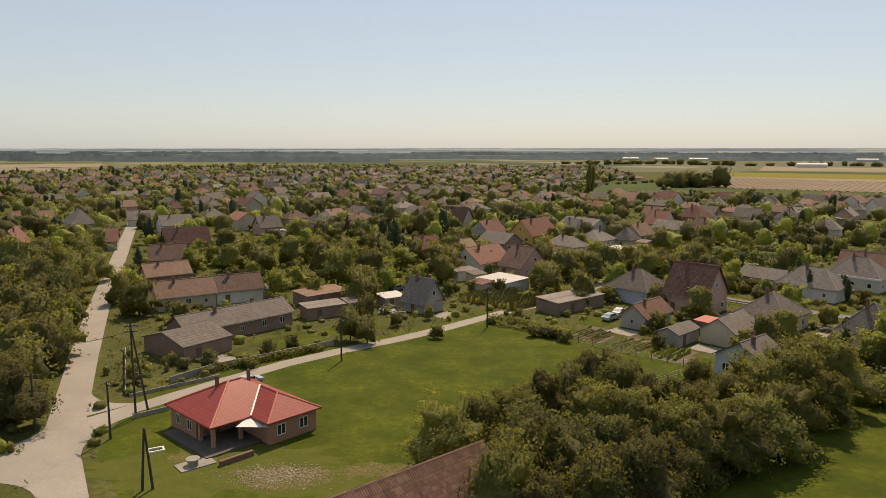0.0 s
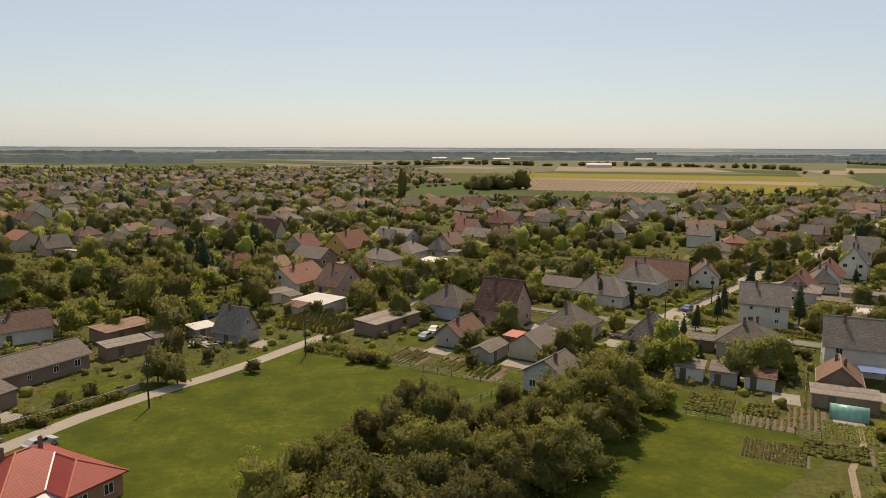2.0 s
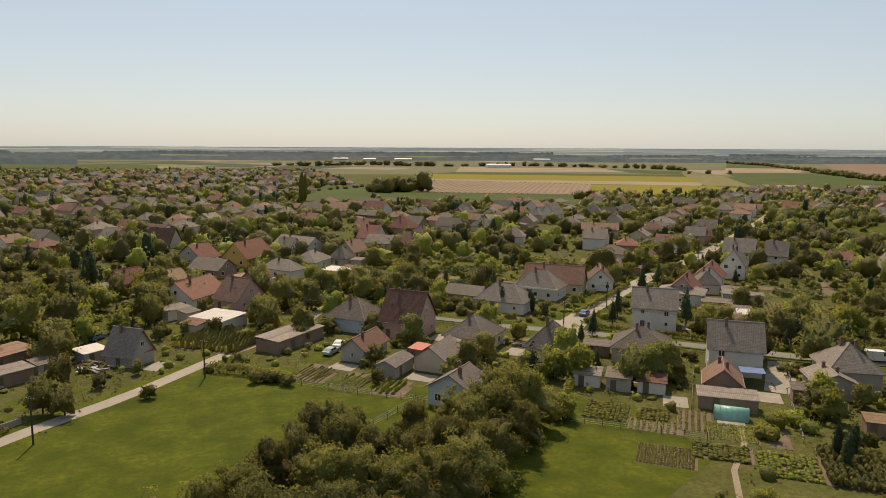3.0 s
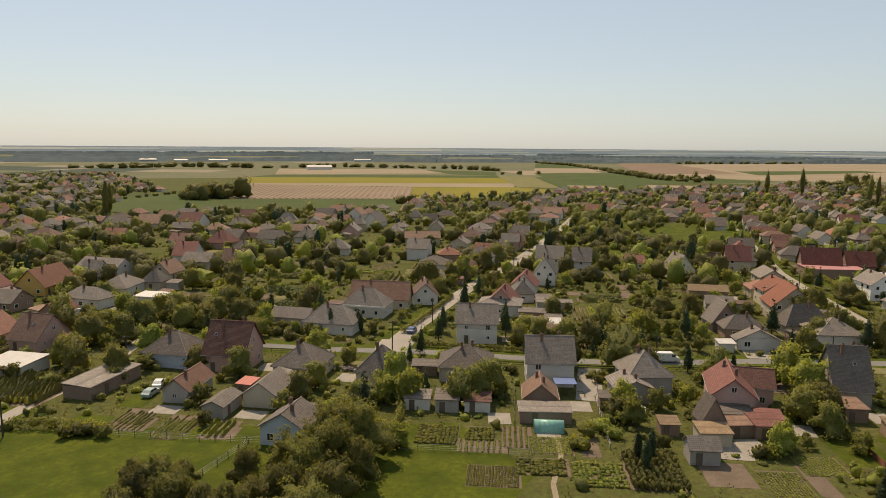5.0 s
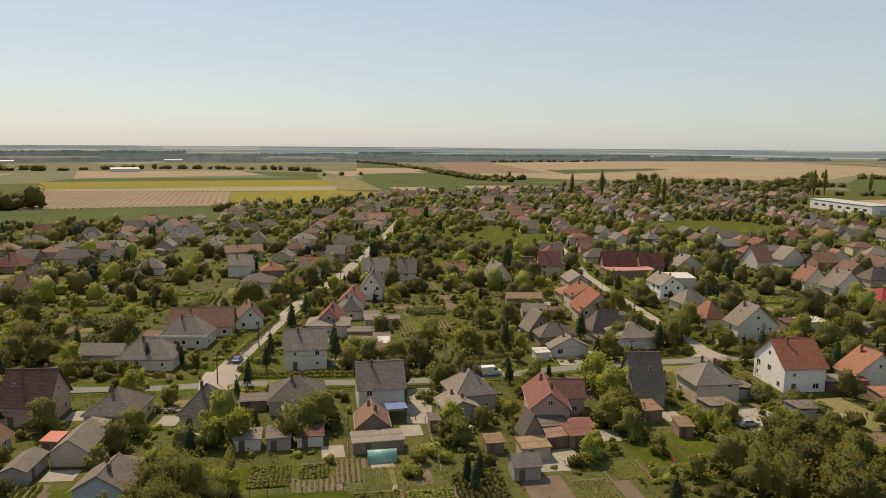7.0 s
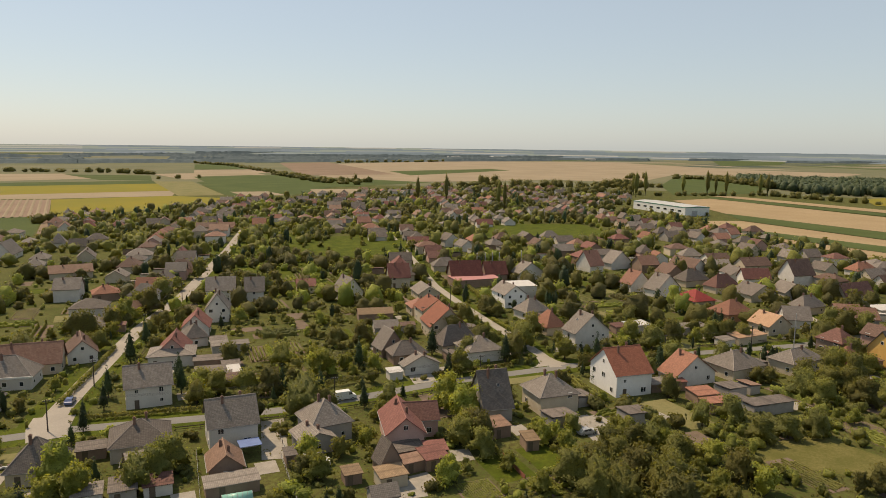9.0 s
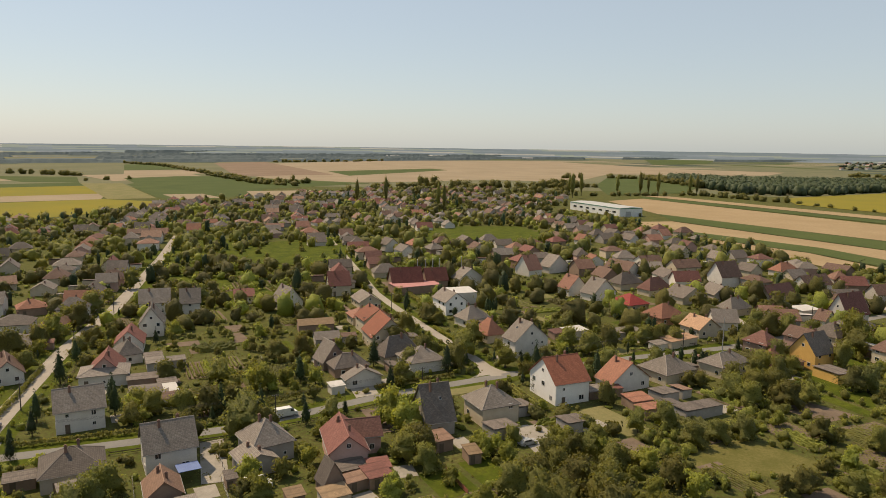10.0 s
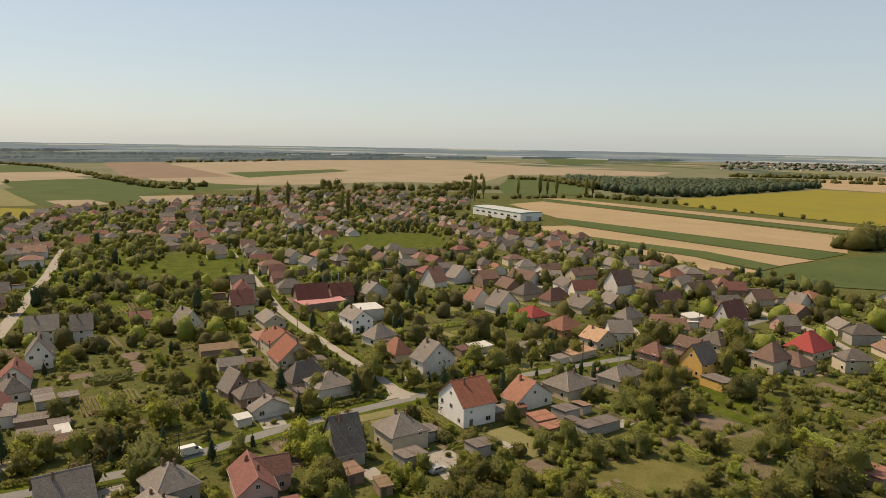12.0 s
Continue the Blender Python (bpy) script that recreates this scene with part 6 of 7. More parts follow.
for _ in range(70):
    x, y = rng.uniform(135, 240), rng.uniform(-115, 25)
    w, d = rng.uniform(5, 10), rng.uniform(7, 14)
    if inside(x, y, NO_HOUSE[0]) and all(free(x + i * w * 0.6, y + j * d * 0.5, 0.5) for i in (-1, 0, 1) for j in (-1, 0, 1)):
        bed(x, y, -42 + rng.uniform(-4, 4), w, d, str(rng.choice(["carrot", "potato", "vine", "corn", "sparse", "soil", "lawn", "lawn"])))
# yards and outbuildings beside the houses
srng = np.random.default_rng(21)
for hx, hy, a, w, d in list(FOOT):
    far = math.hypot(hx, hy)
    if not 95 < far < 270 or hx < -70:
        continue
    for side in srng.permutation(4)[:2]:
        t = a + side * math.pi / 2
        reach = (w if side % 2 == 0 else d) + 2.6
        x, y = hx + reach * math.cos(t), hy + reach * math.sin(t)
        if free(x, y, 1.6):
            if srng.random() < 0.35 and not inside(x, y, [(56, 88), (74, 100), (100, 74), (134, 44), (118, 26), (90, 40), (58, 60)]):
                building(x, y, math.degrees(a), srng.uniform(3.5, 5.5), srng.uniform(2.8, 4), srng.uniform(2.1, 2.5), 0.5, "flat", str(srng.choice(["brick", "grey", "cream", "white"])), str(srng.choice(["gr", "gb", "gb", "pk", "dk", "br"])))
            elif srng.random() < 0.6:
                c, q = math.cos(a), math.sin(a)
                cs = [(x + u * c - v * q, y + u * q + v * c) for u, v in ((-2, -2.6), (2, -2.6), (2, 2.6), (-2, 2.6))]
                sheet("yard", cs, 0.05, CONCRETE, "small concrete yard beside a house", "yard")
                BEDS.append(cs)

# more houses deeper in the village
ROOF_PICK = ["gr", "gr", "gb", "br", "mr", "pk", "gr", "or", "gb", "brt", "dk", "gb", "gr", "gb", "br", "gb", "dk", "br", "rp", "gr", "gb", "brt"]
WALL_PICK = ["white", "white", "cream", "cream", "grey", "pink", "brick"]
far_v, far_f, far_m = [], [], []
FAR_WALL, FAR_ROOF = [wall_mat(c) for c in ("white", "cream", "grey")], [roof_mat(c) for c in ROOF_PICK]


def village_house(x, y, turn, gap):
    """One more house of the rows, unless something stands there; the farthest ones are joined."""
    far = math.hypot(x, y)
    if far < 235 or any(inside(x, y, c) for c in ORCHARDS + NO_HOUSE) or not free(x, y, 2.0) or not radians(-36) < math.atan2(x, y) < radians(112):
        return False
    if on_house(x, y, gap):
        return False
    w, d, eave, rise, gab = rng.uniform(8, 12.5), rng.uniform(6.8, 9.5), rng.choice([2.8, 3.0, 3.2, 4.4]), rng.uniform(2.3, 3.9), rng.random() < 0.55
    if far < 540:
        building(x, y, turn, w, d, eave, rise, "gable" if gab else "hip", str(rng.choice(WALL_PICK)), str(rng.choice(ROOF_PICK)), 1)
        return True
    FOOT.append((x, y, radians(turn), w / 2 + 0.8, d / 2 + 0.8))
    m = pose(x, y, 0, 0, 0, turn)
    wm, rm = int(rng.integers(3)), 3 + int(rng.integers(len(ROOF_PICK)))
    for (vv, ff), slot in ((walls(w, d, eave, rise, gab), wm), ((gable_roof if gab else hip_roof)(w, d, eave, rise, 0.45), rm), (boxes([(-1.2, -0.3, eave + rise * 0.5, -0.6, 0.3, eave + rise + 0.8)]), wm)):
        k = len(far_v)
        far_v.extend(tuple(m @ Vector(q)) for q in vv)
        far_f.extend([i + k for i in q] for q in ff)
        far_m.extend([slot] * len(ff))
    return True


def house_row(line, gap=13.5, back=10.5):
    """Houses on both sides of a street, with sheds in the yards behind them."""
    for (x0, y0), (x1, y1) in zip(line, line[1:]):
        L = math.hypot(x1 - x0, y1 - y0)
        ux, uy = (x1 - x0) / L, (y1 - y0) / L
        turn = math.degrees(math.atan2(uy, ux))
        for side in (-1, 1):
            s = rng.uniform(2, 8)
            while s < L:
                q = side * (back + rng.uniform(-1.2, 1.8))
                x, y = x0 + ux * s - uy * q, y0 + uy * s + ux * q
                if village_house(x, y, turn + rng.uniform(-4, 4) + (90 if rng.random() < 0.55 else 0), 4.0 if math.hypot(x, y) > 430 else 7.5) and math.hypot(x, y) < 420 and rng.random() < 0.5:
                    q += side * rng.uniform(9, 13)
                    x, y = x0 + ux * s - uy * q, y0 + uy * s + ux * q
                    if free(x, y, 1.5):
                        building(x, y, turn + 90, rng.uniform(4, 7), rng.uniform(3, 4.5), rng.uniform(2.1, 2.5), 0.5, "flat", str(rng.choice(["brick", "grey", "cream", "white"])), str(rng.choice(["gr", "gb", "wt", "pk", "dk", "br"])))
                s += gap * rng.uniform(0.85, 1.35)


for k in (4, 5, 6, 7, 3):
    house_row(ROAD_LINES[k][0])
for k in range(-7, 5):
    px, py = 88 + 84 * k, 135 - 74 * k
    house_row([(px + 0.81 * q - 30 * math.sin(q / 260), py + 0.585 * q + 20 * math.sin(q / 260)) for q in range(0, 1500, 60)], 20)
for q in (230, 400, 560, 700, 860):
    house_row([(88 + 0.81 * q + 84 * k, 135 + 0.585 * q - 74 * k) for k in range(-7, 5)], 20)
for _ in range(500):
    x, y = rng.uniform(-450, 900), rng.uniform(-200, 1050)
    if math.hypot(x, y) > 330:
        village_house(x, y, -42 + rng.uniform(-7, 7) + (90 if rng.random() < 0.5 else 0), 6.0)
me = mesh_of("far_houses", far_v, far_f)
for q in FAR_WALL + FAR_ROOF:
    me.materials.append(q)
me.polygons.foreach_set("material_index", far_m)
tagged(new("far_houses", me), "many distant village houses with grey and red roofs", "houses", kind="stuff")

# single trees and bushes in the gardens
spots = []
grid = {}


def claim(x, y, gap):
    cell = (int(x // 6), int(y // 6))
    for i in (-1, 0, 1):
        for j in (-1, 0, 1):
            for px, py in grid.get((cell[0] + i, cell[1] + j), ()):
                if math.hypot(px - x, py - y) < gap:
                    return False
    grid.setdefault(cell, []).append((x, y))
    return True


KIND_PICK = ["broad"] * 5 + ["fruit"] * 5 + ["bright"] * 6 + ["dusty"] * 2 + ["spruce"] * 2 + ["bush"] * 4 + ["brightbush"] * 4
made = 0
CALM = [(-60, 92), (-75, 180), (-48, 182), (-20, 160), (12, 158), (26, 172), (44, 160), (72, 130), (58, 104), (46, 108), (20, 128), (-2, 132), (-22, 112), (-40, 92)]
QUIET = [(56, 88), (74, 100), (100, 74), (134, 44), (118, 26), (90, 40), (58, 60)]
for _ in range(26000):
    if made >= 760:
        break
    r, a = math.sqrt(rng.uniform(75 ** 2, 250 ** 2)), rng.uniform(radians(-34), radians(110))
    x, y = r * math.sin(a), r * math.cos(a)
    kind = str(rng.choice(KIND_PICK))
    size = (0.5 + 0.85 * rng.random() ** 1.6) * (1.2 if kind == 'broad' else 1.05) if kind not in ("bush", "brightbush") else rng.uniform(0.7, 1.4)
    reach = {"broad": 2.6, "bright": 2.2, "dusty": 2.4, "fruit": 1.6, "spruce": 1.4}.get(kind, 0.8) * size
    if any(inside(x, y, c) for c in ORCHARDS) and kind in ('broad', 'dusty', 'spruce'):
        kind, size, reach = 'fruit', 0.75, 1.2
    if inside(x, y, NO_HOUSE[0]) and kind in ('broad', 'bright', 'dusty', 'spruce'):
        kind, size, reach = ('fruit' if rng.random() < 0.5 else 'brightbush'), rng.uniform(0.6, 1.1), 1.2
    if QUIET and inside(x, y, QUIET) and (kind in ('broad', 'bright', 'dusty', 'spruce') or rng.random() < 0.55):
        continue
    if inside(x, y, CALM) and (kind in ('broad', 'bright', 'dusty', 'spruce') or rng.random() < 0.4):
        continue
    if free(x, y, reach * 0.7) and not near_road(x, y, reach + (2.0 if r < 130 else 0.3)) and claim(x, y, 1.2 + reach * 1.2):
        plant(kind, x, y, size)
        made += 1


# street trees
for line, chance in ((ROAD_LINES[4][0], 0.5), (ROAD_LINES[4][0][4:], 0.6), (ROAD_LINES[5][0], 0.9), (ROAD_LINES[6][0], 0.5), (ROAD_LINES[3][0][6:], 0.3)):
    for (x0, y0), (x1, y1) in zip(line, line[1:]):
        L = math.hypot(x1 - x0, y1 - y0)
        for i in range(int(L / 7)):
            for side in (-1, 1):
                if rng.random() < chance:
                    q = rng.uniform(3.0, 4.6) * side
                    x, y = x0 + (x1 - x0) * (i + rng.random()) * 7 / L - (y1 - y0) / L * q, y0 + (y1 - y0) * (i + rng.random()) * 7 / L + (x1 - x0) / L * q
                    if not on_house(x, y, 1.0) and not near_road(x, y, 1.2) and claim(x, y, 2.2):
                        plant(str(rng.choice(["broad", "bright", "fruit", "spruce", "brightbush", "bush", "thuja"])), x, y, rng.uniform(0.6, 1.1))


far_a, far_b, far_c = [], [], []
for _ in range(52000):
    if len(far_a) + len(far_b) > 7600:
        break
    r, a = math.sqrt(rng.uniform(243 ** 2, 1250 ** 2)), rng.uniform(radians(-40), radians(114))
    if r > 700 and rng.random() < 0.3:
        continue
    x, y = r * math.sin(a), r * math.cos(a)
    size = rng.random() ** 1.35
    if free(x, y, 0.7 + 0.6 * size) and noise.noise((x * 0.02, y * 0.02, 9)) > -0.38 and claim(x, y, 2.4 + 2.6 * size if r < 600 else 4.0):
        (far_c if rng.random() < 0.1 else far_a if rng.random() < 0.74 else far_b).append((x, y, 1.4 + 4.0 * size, (2.6 + 6.4 * size) * rng.uniform(0.75, 1.3)))
for name, group, material in (("far_trees", far_a[::2], LEAF_A), ("far_trees", far_a[1::2], LEAF_D), ("far_trees", far_b, LEAF_B), ("far_evergreens", [(x, y, r * 0.55, h * 1.25) for x, y, r, h in far_c], LEAF_C)):
    clump_stuff(name, [s for s in group if math.hypot(s[0], s[1]) < 390], 50, 0.62, 1.0, material, "leafy garden trees among the houses", "trees", body=(9, 6))
    clump_stuff(name, [s for s in group if 390 <= math.hypot(s[0], s[1]) < 520], 26, 0.85, 1.0, material, "mass of garden trees deeper in the village", "trees", body=(7, 5))
    clump_stuff(name, [s for s in group if math.hypot(s[0], s[1]) >= 520], 7, 1.5, 1.0, material, "mass of distant trees among far houses", "trees", body=(6, 4))


low_a, low_b = [], []
for _ in range(40000):
    if len(low_a) + len(low_b) > 4600:
        break
    r, a = math.sqrt(rng.uniform(62 ** 2, 400 ** 2)), rng.uniform(radians(-36), radians(112))
    x, y = r * math.sin(a), r * math.cos(a)
    if free(x, y, 0.5) and noise.noise((x * 0.05, y * 0.05, 3)) > -0.25:
        (low_a if rng.random() < 0.6 else low_b).append((x, y, rng.uniform(0.5, 1.5), rng.uniform(0.5, 1.9)))
for group, material in ((low_a, LEAF_A), (low_b, LEAF_B)):
    clump_stuff("shrubbery", group, 6, 0.42, 1.0, material, "low garden shrubs, vegetables and weeds between the houses", "shrubs", body=(6, 4))


low_c = []
for _ in range(5000):
    x, y = rng.uniform(118, 240), rng.uniform(-120, 30)
    if len(low_c) < 620 and inside(x, y, NO_HOUSE[0]) and free(x, y, 0.6) and noise.noise((x * 0.07, y * 0.07, 5)) > -0.12:
        low_c.append((x, y, rng.uniform(0.7, 2.0), rng.uniform(0.8, 3.2)))
clump_stuff("scrub", low_c[::2], 26, 0.4, 1.0, LEAF_A, "dense green scrub in overgrown gardens", "shrubs", body=(8, 5))
clump_stuff("scrub", low_c[1::2], 26, 0.4, 1.0, LEAF_B, "bright yellow-green scrub in overgrown gardens", "shrubs", body=(8, 5))
weeds = []
for _ in range(30000):
    if len(weeds) > 7500:
        break
    r, a = math.sqrt(rng.uniform(62 ** 2, 260 ** 2)), rng.uniform(radians(-34), radians(110))
    x, y = r * math.sin(a), r * math.cos(a)
    if free(x, y, 0.2):
        weeds.append((x, y, rng.uniform(0.25, 0.8), rng.uniform(0.2, 0.7)))
clump_stuff("weeds", weeds, 5, 0.32, 1.0, LEAF_D, "rough weeds and tall grass on fallow ground", "weeds")


def belt(line, r, h, step, per=22, leaf=3.2):
    out = []
    for (x0, y0), (x1, y1) in zip(line, line[1:]):
        n = max(1, int(math.hypot(x1 - x0, y1 - y0) / step))
        for i in range(n):
            s = (i + rng.random()) / n
            out.append((x0 + (x1 - x0) * s + rng.normal(scale=r * 0.6), y0 + (y1 - y0) * s + rng.normal(scale=r * 0.6), r * rng.uniform(0.6, 1.3), h * rng.uniform(0.55, 1.2)))
    return out


hedge_spots = []
hedge_spots += belt([(1576, 1602), (1463, 1354), (1279, 1114), (997, 742), (966, 620)], 5, 8, 7)
hedge_spots += belt([(972, 639), (984, 617)], 6, 13, 6)
hedge_spots += belt([(957, 663), (965, 649)], 6, 9, 7)
hedge_spots += belt([(993, 437), (1007, 413)], 7, 17, 7)
hedge_spots += belt([(950, 489), (1015, 373), (1104, 267), (1192, 233)], 9, 12, 9)
hedge_spots += belt([(1077, 261), (1165, 189)], 6, 12, 8)
hedge_spots += belt([(923, 211), (1019, 44)], 5, 7, 14)
hedge_spots += belt([(1456, 308), (1477, 276)], 6, 12, 6)
hedge_spots += belt([(1054, 46), (991, -32), (961, -74)], 5, 8, 7)
hedge_spots += belt([(961, -74), (864, -153), (751, -254)], 3.5, 5, 26)
hedge_spots += belt([(430, -67), (415, -103)], 3, 5, 8)
hedge_spots += belt([(561, -167), (588, -197)], 9, 20, 5)
hedge_spots += belt([(801, 452), (859, 379), (879, 277), (877, 179)], 7, 11, 10)
hedge_spots += belt([(707, 421), (767, 367), (763, 267), (770, 153)], 5, 8, 9)
hedge_spots += belt([(699, 308), (698, 220), (694, 141)], 5, 7, 10)
hedge_spots += belt([(946, 348), (959, 252), (957, 187)], 8, 13, 10)
hedge_spots += belt([(628, 117), (611, 89), (586, 66)], 4, 7, 9)
hedge_spots += belt([(657, 134), (667, 97), (686, 67)], 2.5, 5, 9)
hedge_spots += belt([(1520, 213), (1533, 151), (1240, 26)], 8, 13, 8)
hedge_spots += belt([(2037, -298), (2054, -483), (1969, -654)], 9, 13, 8)
hedge_spots += belt([(1817, -279), (1762, -586)], 8, 9, 9)
hedge_spots += belt([(1979, 1385), (2113, 1350), (2327, 1259), (2724, 1243)], 10, 10, 18)
hedge_spots += belt([(191, 617), (252, 656)], 8, 12, 7)
hedge_spots += belt([(185, 619), (243, 630)], 10, 17, 8)
hedge_spots += belt([(192, 626), (244, 639)], 9, 15, 10)
hedge_spots += belt([(147, 650), (210, 705)], 3, 4, 12)
hedge_spots += belt([(837, 940), (916, 928)], 5, 7, 16)
hedge_spots += belt([(1115, 921), (926, 670), (907, 600)], 6, 8, 12)
hedge_spots += belt([(333, 491), (346, 497)], 6, 11, 6)
hedge_spots += belt([(242, 1550), (337, 1507), (478, 1562), (624, 1414)], 14, 12, 18)
hedge_spots += belt([(639, 1449), (834, 1407), (951, 1225), (958, 1068)], 9, 10, 16)
WOODS = []
WOODS.append(([(-1097, 1767), (-590, 1716), (-111, 1668)], 16))
WOODS.append(([(-1457, 2349), (-944, 2234), (-479, 2129)], 16))
WOODS.append(([(-838, 2189), (258, 2180), (1344, 2170)], 15))
WOODS.append(([(-449, 3082), (708, 2991), (1799, 2906)], 15))
WOODS.append(([(-2168, 3500), (-1, 3572), (2257, 3647)], 18))
WOODS.append(([(-218, 2121), (872, 2012), (2288, 1871)], 14))
WOODS.append(([(-616, 2697), (918, 2680), (3242, 2653)], 15))
WOODS.append(([(358, 2282), (813, 2034), (1320, 1757)], 15))
WOODS.append(([(442, 2812), (2016, 2341), (4796, 1509)], 15))
WOODS.append(([(873, 1977), (1827, 1548), (3101, 974)], 13))
WOODS.append(([(2082, 2012), (2860, 1629), (3767, 1184)], 14))
WOODS.append(([(1840, 2686), (3760, 1656), (9291, -1310)], 15))
WOODS.append(([(1565, 2285), (2214, 1766), (3116, 1044)], 14))
WOODS.append(([(3494, 2578), (6150, 1374), (13319, -1876)], 16))
WOODS.append(([(2378, 2411), (3462, 1707), (5515, 375)], 16))
WOODS.append(([(2488, 1714), (4065, 486), (8128, -2677)], 15))
WOODS.append(([(1946, 1975), (2227, 1649), (2560, 1263)], 14))
WOODS.append(([(3729, 253), (4592, -646), (5809, -1915)], 14))
WOODS.append(([(2935, 2974), (6761, 1634), (184724, -60682)], 18))
FAR_SHEDS = [(540, 2064, 45, -5), (604, 1981, 35, -5), (668, 1296, 50, -15), (703, 1970, 50, -10), (1126, 1898, 50, -20), (2042, 2024, 50, -30), (3618, 1472, 60, -40), (3521, 922, 60, -50), (5528, -606, 50, -60), (3319, 1575, 70, -45)]
TOWN = [(2771, -365), (2861, -947), (5495, -1812), (4733, -686)]

clump_stuff("hedgerow", hedge_spots, 34, 1.2, 1.0, LEAF_A, "field hedgerows and clumps of trees between the fields", "hedge", 40, (9, 6))
# distance haze is put into the belts' blue-grey colour and sloped, sunlit fronts
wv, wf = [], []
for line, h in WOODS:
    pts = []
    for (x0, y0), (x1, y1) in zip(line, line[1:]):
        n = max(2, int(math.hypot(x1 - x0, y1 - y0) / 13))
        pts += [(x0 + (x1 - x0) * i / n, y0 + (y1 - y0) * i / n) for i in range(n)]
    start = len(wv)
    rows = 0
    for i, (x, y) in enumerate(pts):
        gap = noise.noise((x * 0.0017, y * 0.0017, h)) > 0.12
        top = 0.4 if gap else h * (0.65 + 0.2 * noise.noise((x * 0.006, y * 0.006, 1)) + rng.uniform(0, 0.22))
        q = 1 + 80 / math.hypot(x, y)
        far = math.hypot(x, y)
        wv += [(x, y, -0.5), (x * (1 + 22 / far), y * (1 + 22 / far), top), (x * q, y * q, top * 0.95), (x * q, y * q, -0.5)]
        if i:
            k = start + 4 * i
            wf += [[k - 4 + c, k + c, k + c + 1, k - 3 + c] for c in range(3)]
tagged(new("far_woodland", mesh_of("far_woodland", wv, wf, surface("far hazy tree belts", (0.088, 0.112, 0.118), (0.12, 0.145, 0.15), 0.95, 0.03, 0.25, (0.07, 0.092, 0.10), 0.5, 0.0, "World"))), "distant hazy belts of woodland across the plain", "woodland", kind="stuff")
forest = [(1583, 162), (1493, -66), (1580, -245), (1514, -390), (1118, -126), (1106, -28), (1240, 26)]
wood = []
for _ in range(9000):
    x, y = rng.uniform(1000, 2500), rng.uniform(-700, 100)
    if inside(x, y, forest):
        wood.append((x, y, rng.uniform(6, 10), rng.uniform(13.5, 17.5)))
    if len(wood) > 1500:
        break
clump_stuff("forest", wood, 12, 2.0, 1.0, FARWOOD, "dense dark woodland block beside the sunflower field", "woodland", body=(7, 5))
# pale sheds far out on the plain
for x, y, w, turn in FAR_SHEDS:
    ob = thing("far_shed", x, y, 0, turn, "long pale farm shed far out on the plain", "shed", "far farm sheds")
    part("wall", box_mesh("wall", [(-w / 2, -9, -0.5, w / 2, 9, 6)], wall_mat("white")), ob)
    part("roof", mesh_of("roof", *gable_roof(w, 18, 6, 2.5, 0.4), roof_mat("wt")), ob)
# hazy town beyond the fields
town_v, town_f, town_m, town_trees = [], [], [], []
for _ in range(420):
    x0, y0 = TOWN[0]
    u, q = rng.random(), rng.random()
    x = TOWN[0][0] * (1 - u) * (1 - q) + TOWN[1][0] * u * (1 - q) + TOWN[2][0] * u * q + TOWN[3][0] * (1 - u) * q
    y = TOWN[0][1] * (1 - u) * (1 - q) + TOWN[1][1] * u * (1 - q) + TOWN[2][1] * u * q + TOWN[3][1] * (1 - u) * q
    if rng.random() < 0.6:
        town_trees.append((x, y, rng.uniform(6, 14), rng.uniform(7, 13)))
        continue
    mt = pose(x, y, 0, 0, 0, rng.uniform(-60, 60))
    w, d = rng.uniform(9, 16), rng.uniform(8, 10)
    for (vv, ff), slot in ((walls(w, d, 4.5, 3.2, True), 0), (gable_roof(w, d, 4.5, 3.2, 0.4), int(rng.integers(1, 4)))):
        kk = len(town_v)
        town_v += [tuple(mt @ Vector(p)) for p in vv]
        town_f += [[i + kk for i in p] for p in ff]
        town_m += [slot] * len(ff)
me = mesh_of("far_town", town_v, town_f)
for q in (wall_mat("white"), roof_mat("gr"), roof_mat("br"), roof_mat("rp")):
    me.materials.append(q)
me.polygons.foreach_set("material_index", town_m)
tagged(new("far_town", me), "roofs of a distant town beyond the fields", "houses", kind="stuff")
clump_stuff("far_town_trees", town_trees, 6, 3.0, 1.0, FARWOOD, "dark trees among the roofs of a distant town", "trees", body=(8, 5))


# a few trees and bean rows in the open paddock
for _ in range(26):
    x, y = rng.uniform(291, 395), rng.uniform(190, 261)
    if any(inside(x, y, FIELDS[j][2]) for j in (-5, -4, -6)) and claim(x, y, 4):
        plant("fruit", x, y, rng.uniform(0.5, 1.0))


